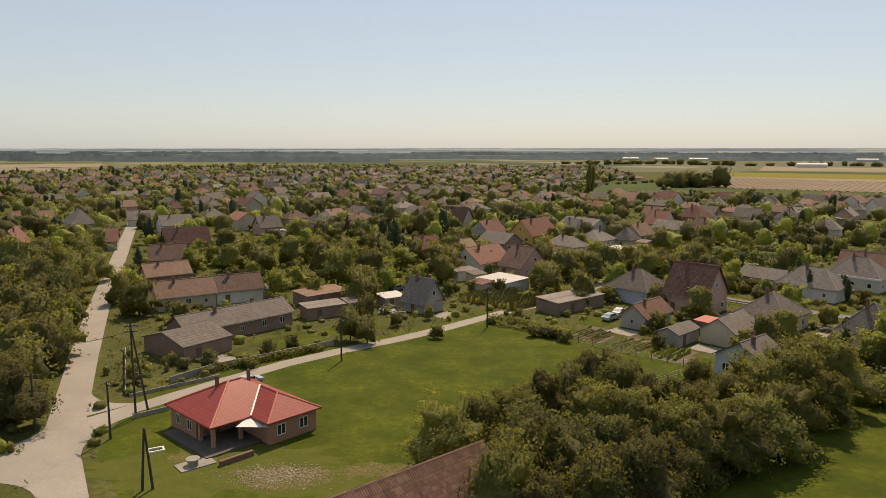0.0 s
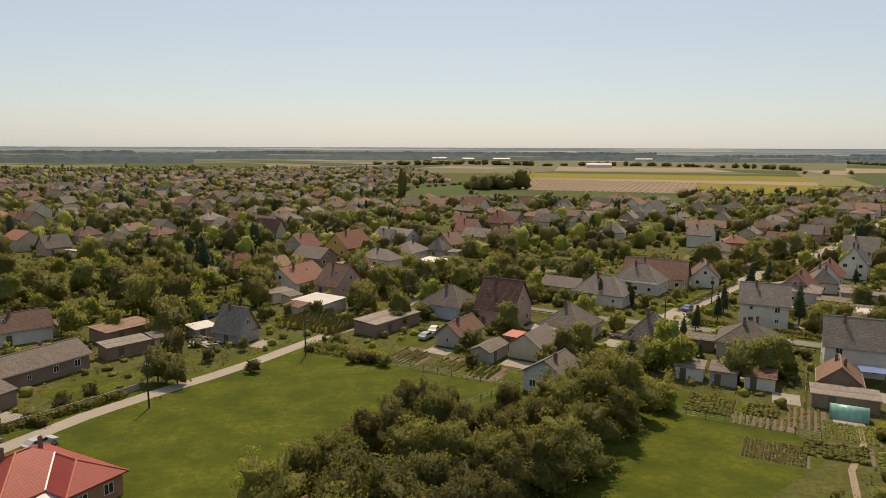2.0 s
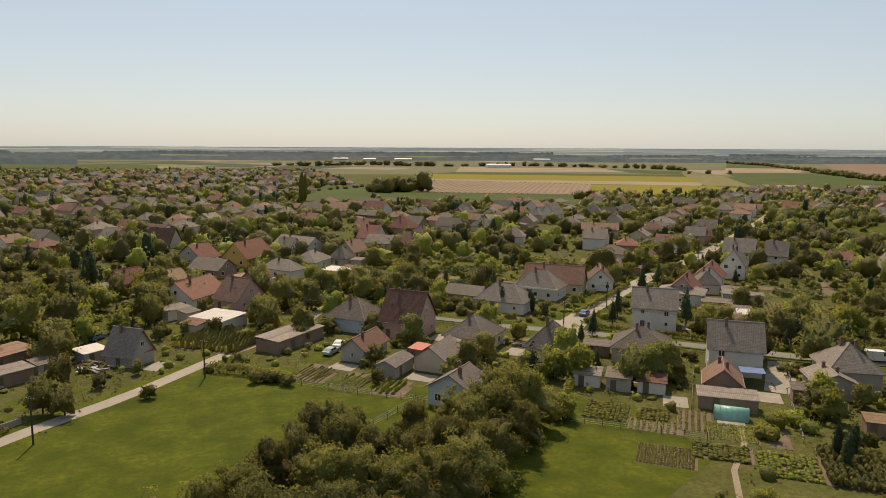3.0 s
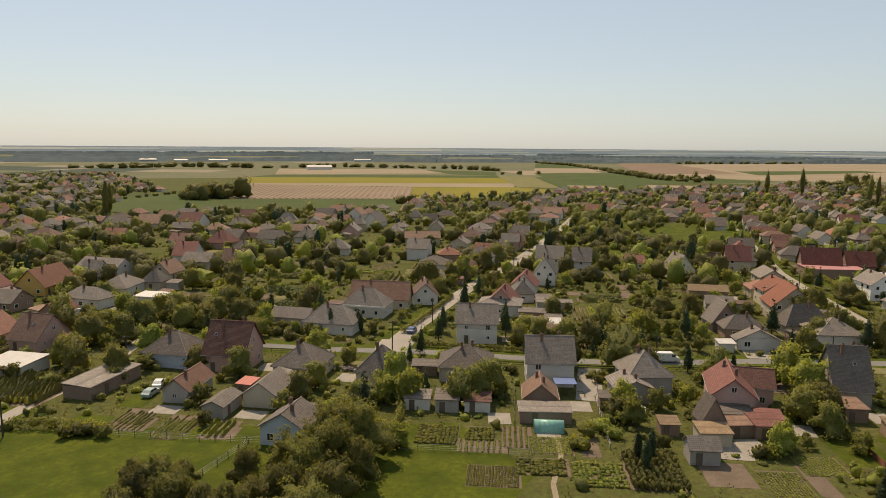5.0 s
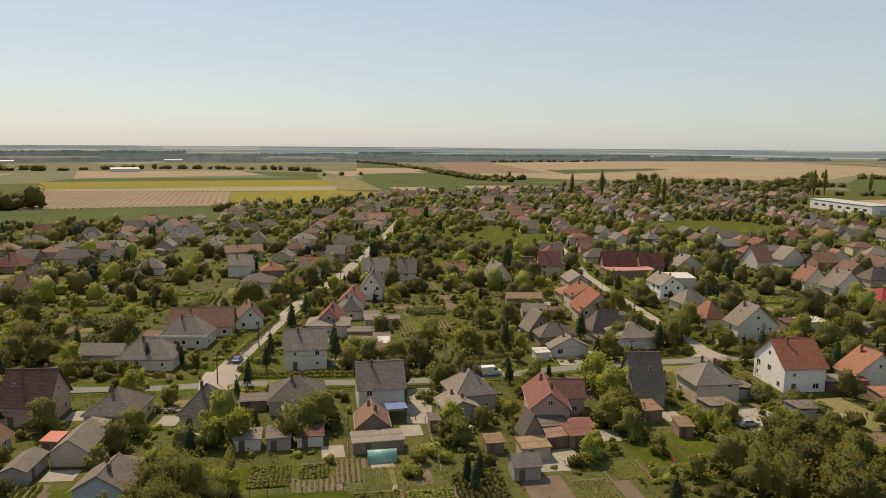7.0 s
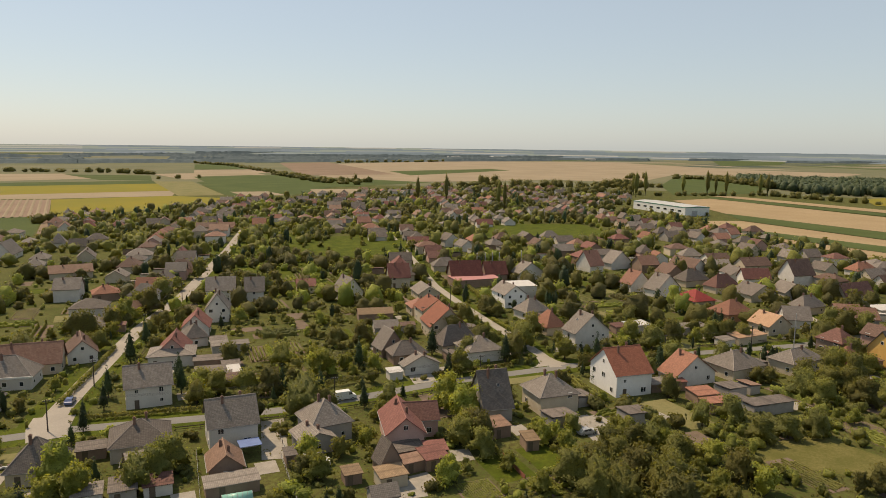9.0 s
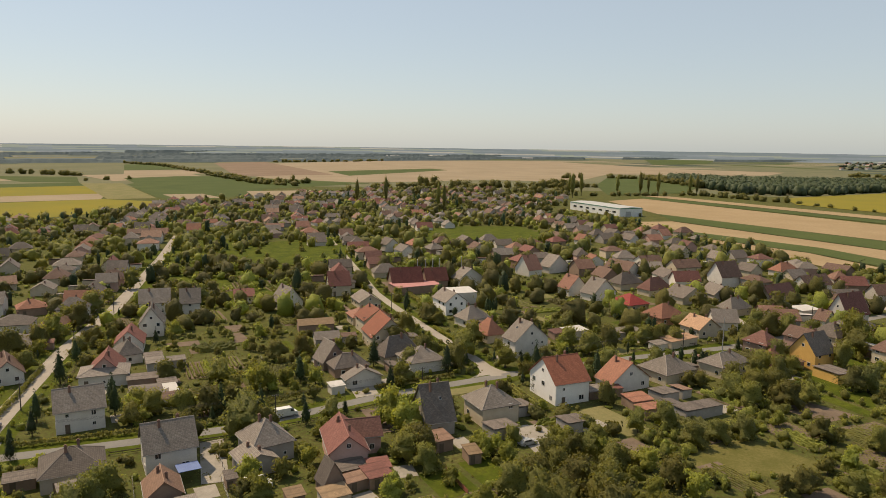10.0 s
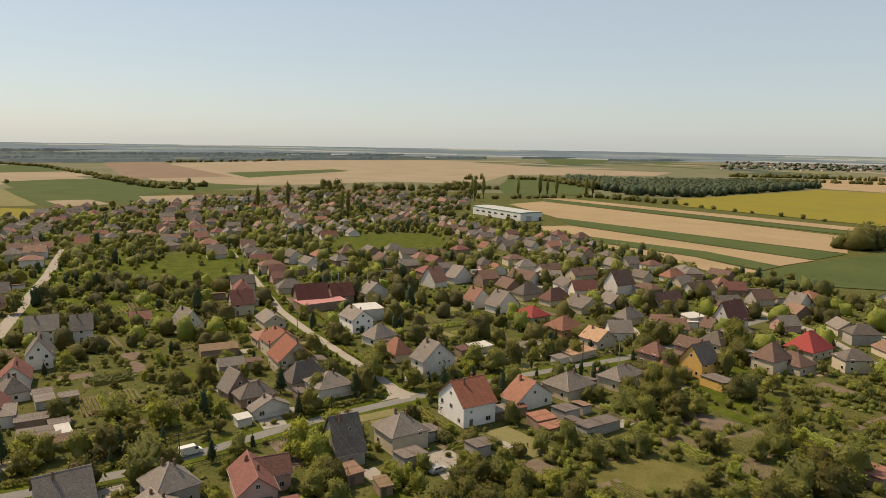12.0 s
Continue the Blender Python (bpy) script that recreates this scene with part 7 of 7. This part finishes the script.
# ---- yard things ----
def fence(line, h, style, label):
    ob = tagged(new("fence"), label, "fence", "garden fences")
    post = box_mesh("post", [(-0.045, -0.045, -0.2, 0.045, 0.045, h)], WOOD if style != "wall" else CONCRETE)
    for (x0, y0), (x1, y1) in zip(line, line[1:]):
        L = math.hypot(x1 - x0, y1 - y0)
        a = math.degrees(math.atan2(y1 - y0, x1 - x0))
        n = max(1, int(L / 2.5))
        for i in range(n + 1):
            part("post", post, ob, m=pose(x0 + (x1 - x0) * i / n, y0 + (y1 - y0) * i / n, 0, 0, 0, a))
        spec = {"wire": [(0, -0.01, z, L, 0.01, z + 0.02) for z in (0.25, 0.55, 0.85, 1.1)], "rail": [(0, -0.02, z, L, 0.02, z + 0.1) for z in (0.3, 0.7, h - 0.15)], "wall": [(0, -0.08, -0.2, L, 0.08, h - 0.12)], "mesh": [(0, -0.015, 0.05, L, 0.015, h - 0.1)]}[style]
        mat = {"wire": METAL, "rail": WOOD, "wall": CONCRETE, "mesh": surface("red boards", (0.30, 0.10, 0.06), (0.25, 0.085, 0.055), 0.8, 0.8, 8.0)}[style]
        part("panel" if style in ("wall", "mesh") else "rail", box_mesh("panel", spec, mat), ob, m=pose(x0, y0, 0, 0, 0, a))
    return ob


fence([(15.7, 128.9), (21.7, 122.1), (33.6, 110.5), (41.5, 103.6)], 1.2, "wire", "thin wire fence on wooden posts along the meadow")
fence([(39.5, 104.6), (32.8, 100.0), (27, 96)], 1.1, "wire", "thin wire fence across the meadow")
fence([(58, 88.5), (66, 81.5), (73, 75)], 1.2, "wire", "wire fence between meadow and vegetable gardens")
fence([(121.1, 47.8), (113.4, 40.0)], 1.1, "mesh", "reddish board fence beside a lawn")
fence([(-39.2, 98.0), (-34.8, 104.6), (-27.6, 110.5), (-18.8, 118.2)], 1.15, "wall", "weathered concrete slab fence along the lane")
fence([(-53.1, 115.1), (-43.4, 93.3)], 0.8, "wall", "low pale stone wall beside the road")
fence([(-38.7, 84.8), (-35.3, 87.8)], 0.7, "wall", "low pale wall beside the utility poles")
fence([(-42.5, 92.5), (-33, 101)], 0.6, "wall", "low pale concrete wall at the lane corner")

def hedge(line, h, w, leaf, label):
    lob = []
    for (x0, y0), (x1, y1) in zip(line, line[1:]):
        n = max(2, int(math.hypot(x1 - x0, y1 - y0) / 0.9))
        for i in range(n):
            s = i / n
            lob.append((x0 + (x1 - x0) * s + rng.uniform(-0.2, 0.2), y0 + (y1 - y0) * s + rng.uniform(-0.2, 0.2), h * 0.5, w * rng.uniform(0.5, 0.75), w * rng.uniform(0.5, 0.75), h * rng.uniform(0.42, 0.6)))
    tagged(new("hedge", leafy_mesh("hedge", ([], []), leaf_cloud(lob, len(lob) * 48, 0.42), leaf)), label, "hedge", "garden hedges")


for line in ([(95, 134), (112, 115.5), (124, 102.5)], [(158, 81), (176, 66)], [(98, 147), (116, 160), (136, 175)]):
    hedge(line, 1.3, 1.1, LEAF_A, "low green hedge along the street front")
for line in ([(100, 113), (116, 97), (131, 85.5), (148, 74.5)], [(62, 153), (73, 142)], [(219, 24), (243, -1)], [(118, 150), (139, 166)]):
    fence(line, 0.95, "rail", "low wooden street fence in front of the houses")
hedge([(71, 203), (82, 209), (97, 198)], 4.0, 3.0, LEAF_C, "tall dark evergreen hedge behind a garden")
hedge([(74, 190), (92, 186)], 3.0, 2.4, LEAF_C, "dark evergreen hedge beside a garden")
hedge([(124, 113), (136, 102), (146, 95)], 1.8, 1.6, LEAF_A, "long green hedge along the asphalt street")
hedge([(146, 129), (154, 117)], 1.6, 1.4, LEAF_A, "green hedge between gardens")
hedge([(10, 134), (16, 129.5), (22, 123)], 1.8, 2.0, LEAF_A, "dense green hedge at the meadow corner")
hedge([(57, 91), (64, 98), (69, 104)], 1.8, 1.2, LEAF_A, "dark hedge beside vegetable beds")
hedge([(-36, 102.5), (-28, 109), (-20, 116)], 1.0, 1.2, LEAF_A, "low scrubby hedge along the lane")
hedge([(252, 108), (262, 116), (276, 127)], 1.8, 1.6, LEAF_A, "clipped green hedge along a street")
hedge([(263, 34), (279, 26)], 2.0, 1.4, LEAF_C, "dark clipped hedge in front of a house")

GREEN_FILM = surface("green film", (0.16, 0.36, 0.30), (0.20, 0.42, 0.35), 0.35, 1.5, 8.0, (0.3, 0.5, 0.45), 0.3, 0.01)


def greenhouse(x, y, angle, w, d, h):
    ob = thing("greenhouse", x, y, 0, angle, "small tunnel greenhouse covered with green plastic film", "greenhouse")
    BEDS.append([(x, y)] * 3)
    vv, ff = [], []
    n = 10
    for sx in (-w / 2, w / 2):
        for r in (1.0, 0.97):
            for i in range(n + 1):
                a = math.pi * i / n
                vv.append((sx, -d / 2 * r * math.cos(a), h * r * math.sin(a)))
    k = n + 1
    for i in range(n):
        ff += [[i, i + 1, 2 * k + i + 1, 2 * k + i], [k + i, 3 * k + i, 3 * k + i + 1, k + i + 1], [i, k + i, k + i + 1, i + 1], [2 * k + i, 2 * k + i + 1, 3 * k + i + 1, 3 * k + i]]
    part("film", mesh_of("film", vv, ff, GREEN_FILM, True), ob)
    for i in range(7):
        u = -w / 2 + w * i / 6
        part("hoop", mesh_of("hoop", *tube([(u, -d / 2 * 1.02 * math.cos(math.pi * q / 12), h * 1.02 * math.sin(math.pi * q / 12)) for q in range(13)], [0.035] * 13, 5), METAL), ob)
    part("door", box_mesh("door", [(w / 2 + 0.01, -0.45, 0, w / 2 + 0.06, 0.45, 1.6)], WHITE), ob)
    return ob


greenhouse(82.6, 80.2, -42, 5.0, 2.6, 1.9)

BLUE = surface("blue awning", (0.10, 0.16, 0.36), (0.12, 0.19, 0.40), 0.6, 1.0, 8.0)
ob = thing("awning", 98.3, 91.3, 0, -38, "blue striped awning on thin posts behind a house", "awning")
part("canopy", box_mesh("canopy", [(-2.1, -1.9, 2.55, 2.1, 1.9, 2.62)], BLUE), ob)
for px in (-2, 2):
    part("post", box_mesh("post", [(px - 0.04, -1.85, 0, px + 0.04, -1.77, 2.55)], METAL), ob)


def car(x, y, angle, paint, label, van=False):
    ob = thing("van" if van else "car", x, y, 0, angle, label, "van" if van else "car", "parked cars")
    col = surface("car paint " + label.split()[0], paint, tuple(0.95 * c for c in paint), 0.25, 0.5, 5.0, stain_amount=0.05, relief=0)
    if van:
        prof = [(-2.6, 0.4), (-2.6, 2.1), (-2.45, 2.25), (1.0, 2.25), (1.7, 1.35), (2.5, 1.1), (2.6, 0.4)]
        glass = [(0.75, 1.4, 1.05, 2.05), (1.1, 1.4, 1.5, 1.9)]
    else:
        prof = [(-2.1, 0.35), (-2.15, 0.9), (-1.8, 1.0), (-1.25, 1.42), (0.35, 1.45), (1.05, 0.98), (2.0, 0.85), (2.1, 0.35)]
        glass = [(-1.2, 1.02, -0.35, 1.36), (-0.25, 1.02, 0.5, 1.36)]
    n = len(prof)
    hw = 0.92 if van else 0.84
    vv = []
    for sy in (-1, 1):
        for px, pz in prof:
            vv.append((px, sy * hw * (0.84 if pz > 1.2 and not van else 0.96 if pz > 1.2 else 1), pz))
    ff = [list(range(n))[::-1], [n + i for i in range(n)]] + [[i, (i + 1) % n, n + (i + 1) % n, n + i] for i in range(n)]
    part("body", mesh_of("body", vv, ff, col), ob)
    for gx0, gz0, gx1, gz1 in glass:
        part("side_window", box_mesh("side_window", [(gx0, -hw * 0.985, gz0, gx1, hw * 0.985, gz1)], glass_mat()), ob)
    i = 3 if van else 4
    (ax, az), (bx, bz) = prof[i], prof[i + 1]
    part("windscreen", mesh_of("windscreen", [(ax + 0.04, -0.68, az + 0.01), (ax + 0.04, 0.68, az + 0.01), (bx + 0.04, 0.74, bz + 0.02), (bx + 0.04, -0.74, bz + 0.02), (ax, -0.68, az - 0.06), (ax, 0.68, az - 0.06), (bx, 0.74, bz - 0.06), (bx, -0.74, bz - 0.06)], [[3, 2, 1, 0], [4, 5, 6, 7], [0, 1, 5, 4], [2, 3, 7, 6], [1, 2, 6, 5], [3, 0, 4, 7]], glass_mat()), ob)
    tyre = surface("tyre rubber", (0.03, 0.03, 0.03), (0.04, 0.04, 0.04), 0.9)
    for px in ((-1.6, 1.6) if van else (-1.3, 1.3)):
        for sy in (-1, 1):
            wheel = part("wheel", mesh_of("wheel", *tube([(px, sy * (hw - 0.18), 0.33), (px, sy * (hw + 0.02), 0.33)], [0.33, 0.33], 14), tyre), ob)
            part("rim", mesh_of("rim", *tube([(px, sy * (hw + 0.021), 0.33), (px, sy * (hw + 0.03), 0.33)], [0.2, 0.18], 12), METAL), wheel)
    return ob


car(-27.7, 97.7, 45, (0.45, 0.46, 0.48), "silver saloon car parked on the concrete lane")
car(132.6, 92.2, -38, (0.75, 0.75, 0.73), "white panel van parked on the asphalt street", True)
car(100.4, 146.6, 40, (0.10, 0.14, 0.28), "blue hatchback parked on the roadside verge")
car(36.0, 141.5, 60, (0.70, 0.70, 0.70), "white small car parked in a grassy yard")
car(33.2, 137.0, 45, (0.36, 0.44, 0.42), "pale green car parked in a grassy yard")
car(34.0, 214.0, 10, (0.74, 0.74, 0.72), "white minibus parked beside garden trees", True)
car(139.5, 35.5, -40, (0.40, 0.41, 0.42), "grey car parked among outbuildings")
car(100.5, 77.0, -50, (0.72, 0.72, 0.70), "white delivery van parked behind a house", True)

# sawn timber stacked in the yard behind the crimson-roofed house
ob = thing("timber_stack", 240.8, -64.8, 0, 38, "stack of pale sawn timber beams on the ground", "timber")
PINE = surface("fresh sawn timber", (0.52, 0.42, 0.26), (0.45, 0.36, 0.22), 0.8, 1.2, 10.0)
for k in range(14):
    beam = box_mesh("beam", [(-4.5 + 0.1 * (k % 3), -0.09, 0, 4.4 + 0.12 * (k % 4), 0.09, 0.16)], PINE)
    part("beam", beam, ob, m=pose(0.15 * (k % 5), -1.8 + 0.55 * (k % 7), 0.18 * (k // 7), 0, 0, (k * 37 % 9) - 4))

# masts behind the dark red roofs
for i, (px, py) in enumerate(((293, 128), (295.5, 125), (298, 122.5), (300.5, 120), (311, 113))):
    ob = thing("mast", px, py, 0, 0, "tall pale metal mast above red roofs", "mast", "masts")
    part("shaft", mesh_of("shaft", *tube([(0, 0, -0.2), (0, 0, 11.5)], [0.22, 0.16], 8), METAL), ob)
    part("cap", mesh_of("cap", *tube([(0, 0, 11.5), (0, 0, 11.8)], [0.3, 0.2], 8), WHITE), ob)
ob = thing("mast", 225, -3.5, 0, 0, "tall slender grey pole above a hipped roof", "mast", "masts")
part("shaft", mesh_of("shaft", *tube([(0, 0, -0.2), (0, 0, 13)], [0.16, 0.09], 8), METAL), ob)

# pool, well, slab, rubble, drives
ob = thing("pool", 123.5, 127.0, 0, 0, "small round turquoise garden pool", "pool")
part("rim", mesh_of("rim", *tube([(0, 0, -0.1), (0, 0, 0.8)], [1.6, 1.6], 20), WHITE), ob)
part("water", mesh_of("water", *tube([(0, 0, 0.75), (0, 0, 0.83)], [1.5, 1.5], 20), surface("pool water", (0.06, 0.34, 0.44), (0.08, 0.38, 0.48), 0.1, 1.0, 5.0, relief=0)), ob)
ob = thing("well", -26.6, 71.6, 0, 40, "round concrete well ring on a paved slab", "well")
part("ring", mesh_of("ring", *tube([(0, 0, 0), (0, 0, 0.75)], [0.55, 0.55], 16), CONCRETE), ob)
part("lid", mesh_of("lid", *tube([(0, 0, 0.75), (0, 0, 0.85)], [0.75, 0.75], 16), CONCRETE), ob)
part("slab", box_mesh("slab", [(-1.6, -1.0, -0.05, 2.2, 1.2, 0.12)], CONCRETE), ob)
ob = thing("curb_wall", -21.9, 73.3, 0, 46, "low brick wall beside the terrace", "wall")
part("wall", box_mesh("wall", [(-2.6, -0.2, -0.1, 1.4, 0.2, 0.6)], BRICK), ob)
ob = thing("hatch", -32.1, 75.4, 0, 30, "white framed concrete hatch in the grass", "hatch")
part("frame", box_mesh("frame", [(-0.9, -0.6, -0.05, 0.9, -0.4, 0.18), (-0.9, 0.4, -0.05, 0.9, 0.6, 0.18), (-0.9, -0.4, -0.05, -0.7, 0.4, 0.18), (0.7, -0.4, -0.05, 0.9, 0.4, 0.18)], WHITE), ob)
def patch(name, cx, cy, rx, ry, z, material, label):
    """An uneven, ragged patch of ground."""
    pts = []
    for i in range(120):
        a = 2 * math.pi * i / 120
        q = 1 + 0.35 * noise.noise((cx + 1.3 * math.cos(a), cy + 1.3 * math.sin(a), 2)) + 0.3 * noise.noise((cx + 4 * math.cos(a), 4 * math.sin(a), 5)) + 0.22 * noise.noise((11 * math.cos(a), cy + 11 * math.sin(a), 7))
        pts.append((cx + rx * q * math.cos(a + 0.7), cy + ry * q * math.sin(a + 0.7)))
    sheet(name, pts, z, material, label, "ground patch")


EARTH = surface("bare earth", (0.19, 0.14, 0.075), (0.11, 0.105, 0.035), 0.95, 0.5, 3.5, (0.055, 0.068, 0.012), 0.9, 0.08, "World", grit=0.8)
WORN = surface("worn yellowed grass", (0.085, 0.098, 0.015), (0.060, 0.084, 0.010), 0.95, 0.4, 1.2, (0.10, 0.09, 0.03), 0.5, 0.1, "World", grit=0.6)
patch("worn_grass", -24, 71.0, 13, 6, 0.017, WORN, "yellowed worn grass around the bungalow")
patch("worn_grass", -8, 68.5, 9, 4, 0.018, WORN, "yellowed trampled grass at the meadow edge")
patch("bare_earth", -16.5, 69.0, 5.2, 2.4, 0.024, EARTH, "bare trampled earth beside the bungalow")
patch("bare_earth", -6.5, 70.5, 4.2, 1.8, 0.025, EARTH, "worn bare earth in the meadow")
patch("bare_earth", -27.5, 73.5, 2.6, 1.3, 0.026, EARTH, "trodden earth around the well")
for i in range(16):
    patch("bare_earth", rng.normal(-14, 5), rng.normal(69.3, 1.6), rng.uniform(0.3, 0.9), rng.uniform(0.2, 0.6), 0.027 + 0.0007 * i, EARTH, "small spot of bare earth in the grass")
vv, ff = [], []
for _ in range(1500):
    px, py, r4 = rng.normal(-17.0, 2.4), rng.normal(69.4, 1.2), rng.uniform(0.02, 0.075)
    k = len(vv)
    bv, bf = boxes([(px - r4, py - r4 * rng.uniform(0.5, 1), 0, px + r4, py + r4, r4 * rng.uniform(0.3, 0.8) + 0.03)])
    vv += bv
    ff += [[i + k for i in f4] for f4 in bf]
tagged(new("rubble", mesh_of("rubble", vv, ff, surface("rubble stone", (0.33, 0.27, 0.19), (0.24, 0.19, 0.13), 0.95, 0.8, 5.0))), "scattered pale rubble and broken bricks on bare earth", "rubble", kind="stuff")


def junk_pile(x, y, angle, n, spread, label):
    """Boards, sheets and crates heaped in a yard."""
    vv, ff = [], []
    for i in range(n):
        px, py = rng.normal(0, spread), rng.normal(0, spread * 0.5)
        w, d, t = rng.uniform(0.3, 2.4), rng.uniform(0.15, 0.7), rng.uniform(0.05, 0.45)
        bv, bf = boxes([(-w / 2, -d / 2, 0, w / 2, d / 2, t)])
        mt = pose(px, py, rng.uniform(0, 0.5), rng.uniform(-12, 12), rng.uniform(-12, 12), rng.uniform(-35, 35))
        k = len(vv)
        vv += [tuple(mt @ Vector(q)) for q in bv]
        ff += [[j + k for j in q] for q in bf]
    me = mesh_of("junk_pile", vv, ff)
    for q in (WOOD, METAL, CONCRETE, BRICK):
        me.materials.append(q)
    me.polygons.foreach_set("material_index", [int(j // 6) * 7 % 4 for j in range(len(ff))])
    ob = tagged(new("junk_pile", me), label, "junk pile", kind="stuff")
    ob.matrix_world = pose(x, y, 0, 0, 0, angle)


junk_pile(-10.6, 142.9, -42, 34, 2.2, 'heap of pale boards and sheet scrap beside a house')
junk_pile(-11.0, 154.0, -42, 30, 2.4, 'stacked boards and scrap behind a house')
junk_pile(-11.2, 146.6, -42, 26, 1.6, 'pile of boxes and boards in a yard')
junk_pile(52.2, 144.9, -42, 30, 2.0, 'garden clutter beside a low shed')
junk_pile(65.5, 136.3, -42, 24, 1.6, 'scrap and firewood heap in a yard')
junk_pile(144.4, 28.9, -42, 30, 2.4, 'firewood and scrap heap behind a house')
junk_pile(71.3, 128.8, -42, 22, 1.6, 'boards stacked in a back yard')
junk_pile(-26.9, 139.3, -42, 16, 1.4, 'clutter beside a garden shed')
for corners in ([(112.4, 100.6), (116.3, 97.5), (100.7, 83.6), (97.5, 87.7)], [(102.2, 60.3), (105.5, 57.0), (99.8, 52.9), (96.2, 56.5)], [(146, 41), (152, 36), (143, 27), (136, 33)], [(150, 83), (155, 79), (163, 86), (158, 90)]):
    sheet("driveway", corners, 0.06, CONCRETE, "pale concrete driveway in a yard", "driveway")
road("garden_path", [(83.8, 79.5), (77, 72), (69.1, 66.0), (64, 60)], 0.8, surface("trodden path", (0.30, 0.25, 0.18), (0.25, 0.21, 0.15), 0.95, 0.4, 4.0, space="World"), 0.075, "pale trodden garden path")

# straw rows on the ploughed field
c0, c1, c2, c3 = [Vector((x, y)) for x, y in FIELDS[2][2]]
vv, ff = [], []
for i in range(34):
    s = (i + 0.5) / 34
    a, b = c1.lerp(c2, s), c0.lerp(c3, s)
    side = Vector((-(b - a).y, (b - a).x)).normalized() * 1.3
    k = len(vv)
    vv += [(*(a - side), 0.3), (*(a + side), 0.3), (*(b + side), 0.3), (*(b - side), 0.3), (*a, 0.75), (*b, 0.75)]
    ff += [[k, k + 4, k + 5, k + 3], [k + 4, k + 1, k + 2, k + 5], [k, k + 1, k + 4], [k + 3, k + 5, k + 2]]
tagged(new("straw_rows", mesh_of("straw_rows", vv, ff, STUBBLE)), "parallel pale straw rows on the ploughed field", "straw", kind="stuff")

# roof frame with missing tiles and the white fascia on the half-open house
part("fascia", box_mesh("fascia", [(-ROOF_W / 2 - 0.5, -ROOF_D / 2 - 0.52, 2.95, ROOF_W / 2 + 0.5, -ROOF_D / 2 - 0.4, 3.45)], WHITE), open_roof_house, "bright white fascia board")
for k in range(7):
    part("rafter", mesh_of("rafter", *tube([(-ROOF_W / 2 + 1 + k * ROOF_W / 8, -ROOF_D / 2 + 0.1, 3.5), (-ROOF_W / 4 + k * ROOF_W / 16, -0.8, 6.3)], [0.07, 0.07], 4), DARK_WOOD), open_roof_house)


# garden boundaries running back from the street
for i, (x, y) in enumerate(((112, 96), (103, 88), (122, 84), (131, 76), (97, 104), (140, 69), (86, 112), (76, 120))):
    L = 17 + 5 * (i % 3)
    line = [(x - 3, y - 3), (x - 3 - L * 0.68, y - 3 - L * 0.73)]
    if i % 3 == 2:
        hedge(line, 1.4, 0.9, LEAF_A, "narrow green hedge between two back gardens")
    else:
        fence(line, 1.1, "wire", "thin wire fence between two back gardens")
for i, (x, y) in enumerate(((120, 122), (134, 112), (148, 104), (163, 92), (182, 80), (198, 66))):
    L = 20 + 6 * (i % 2)
    line = [(x + 6, y + 6), (x + 6 + L * 0.68, y + 6 + L * 0.73)]
    if i % 2:
        hedge(line, 1.3, 1.0, LEAF_B, "leafy vine row along a garden boundary")
    else:
        fence(line, 1.1, "wire", "thin wire fence between gardens")
for x, y, a, paint, label in ((-16.4, 170.9, 50, (0.10, 0.10, 0.11), "black old car parked in a scrap yard"), (-14.6, 169.3, 52, (0.30, 0.06, 0.06), "red old car parked in a scrap yard"), (-12.7, 167.6, 48, (0.5, 0.5, 0.5), "silver old car parked in a scrap yard"), (-10.9, 165.8, 50, (0.16, 0.2, 0.26), "slate old car parked in a scrap yard")):
    if not on_house(x, y, 1.5):
        car(x, y, a, paint, label)
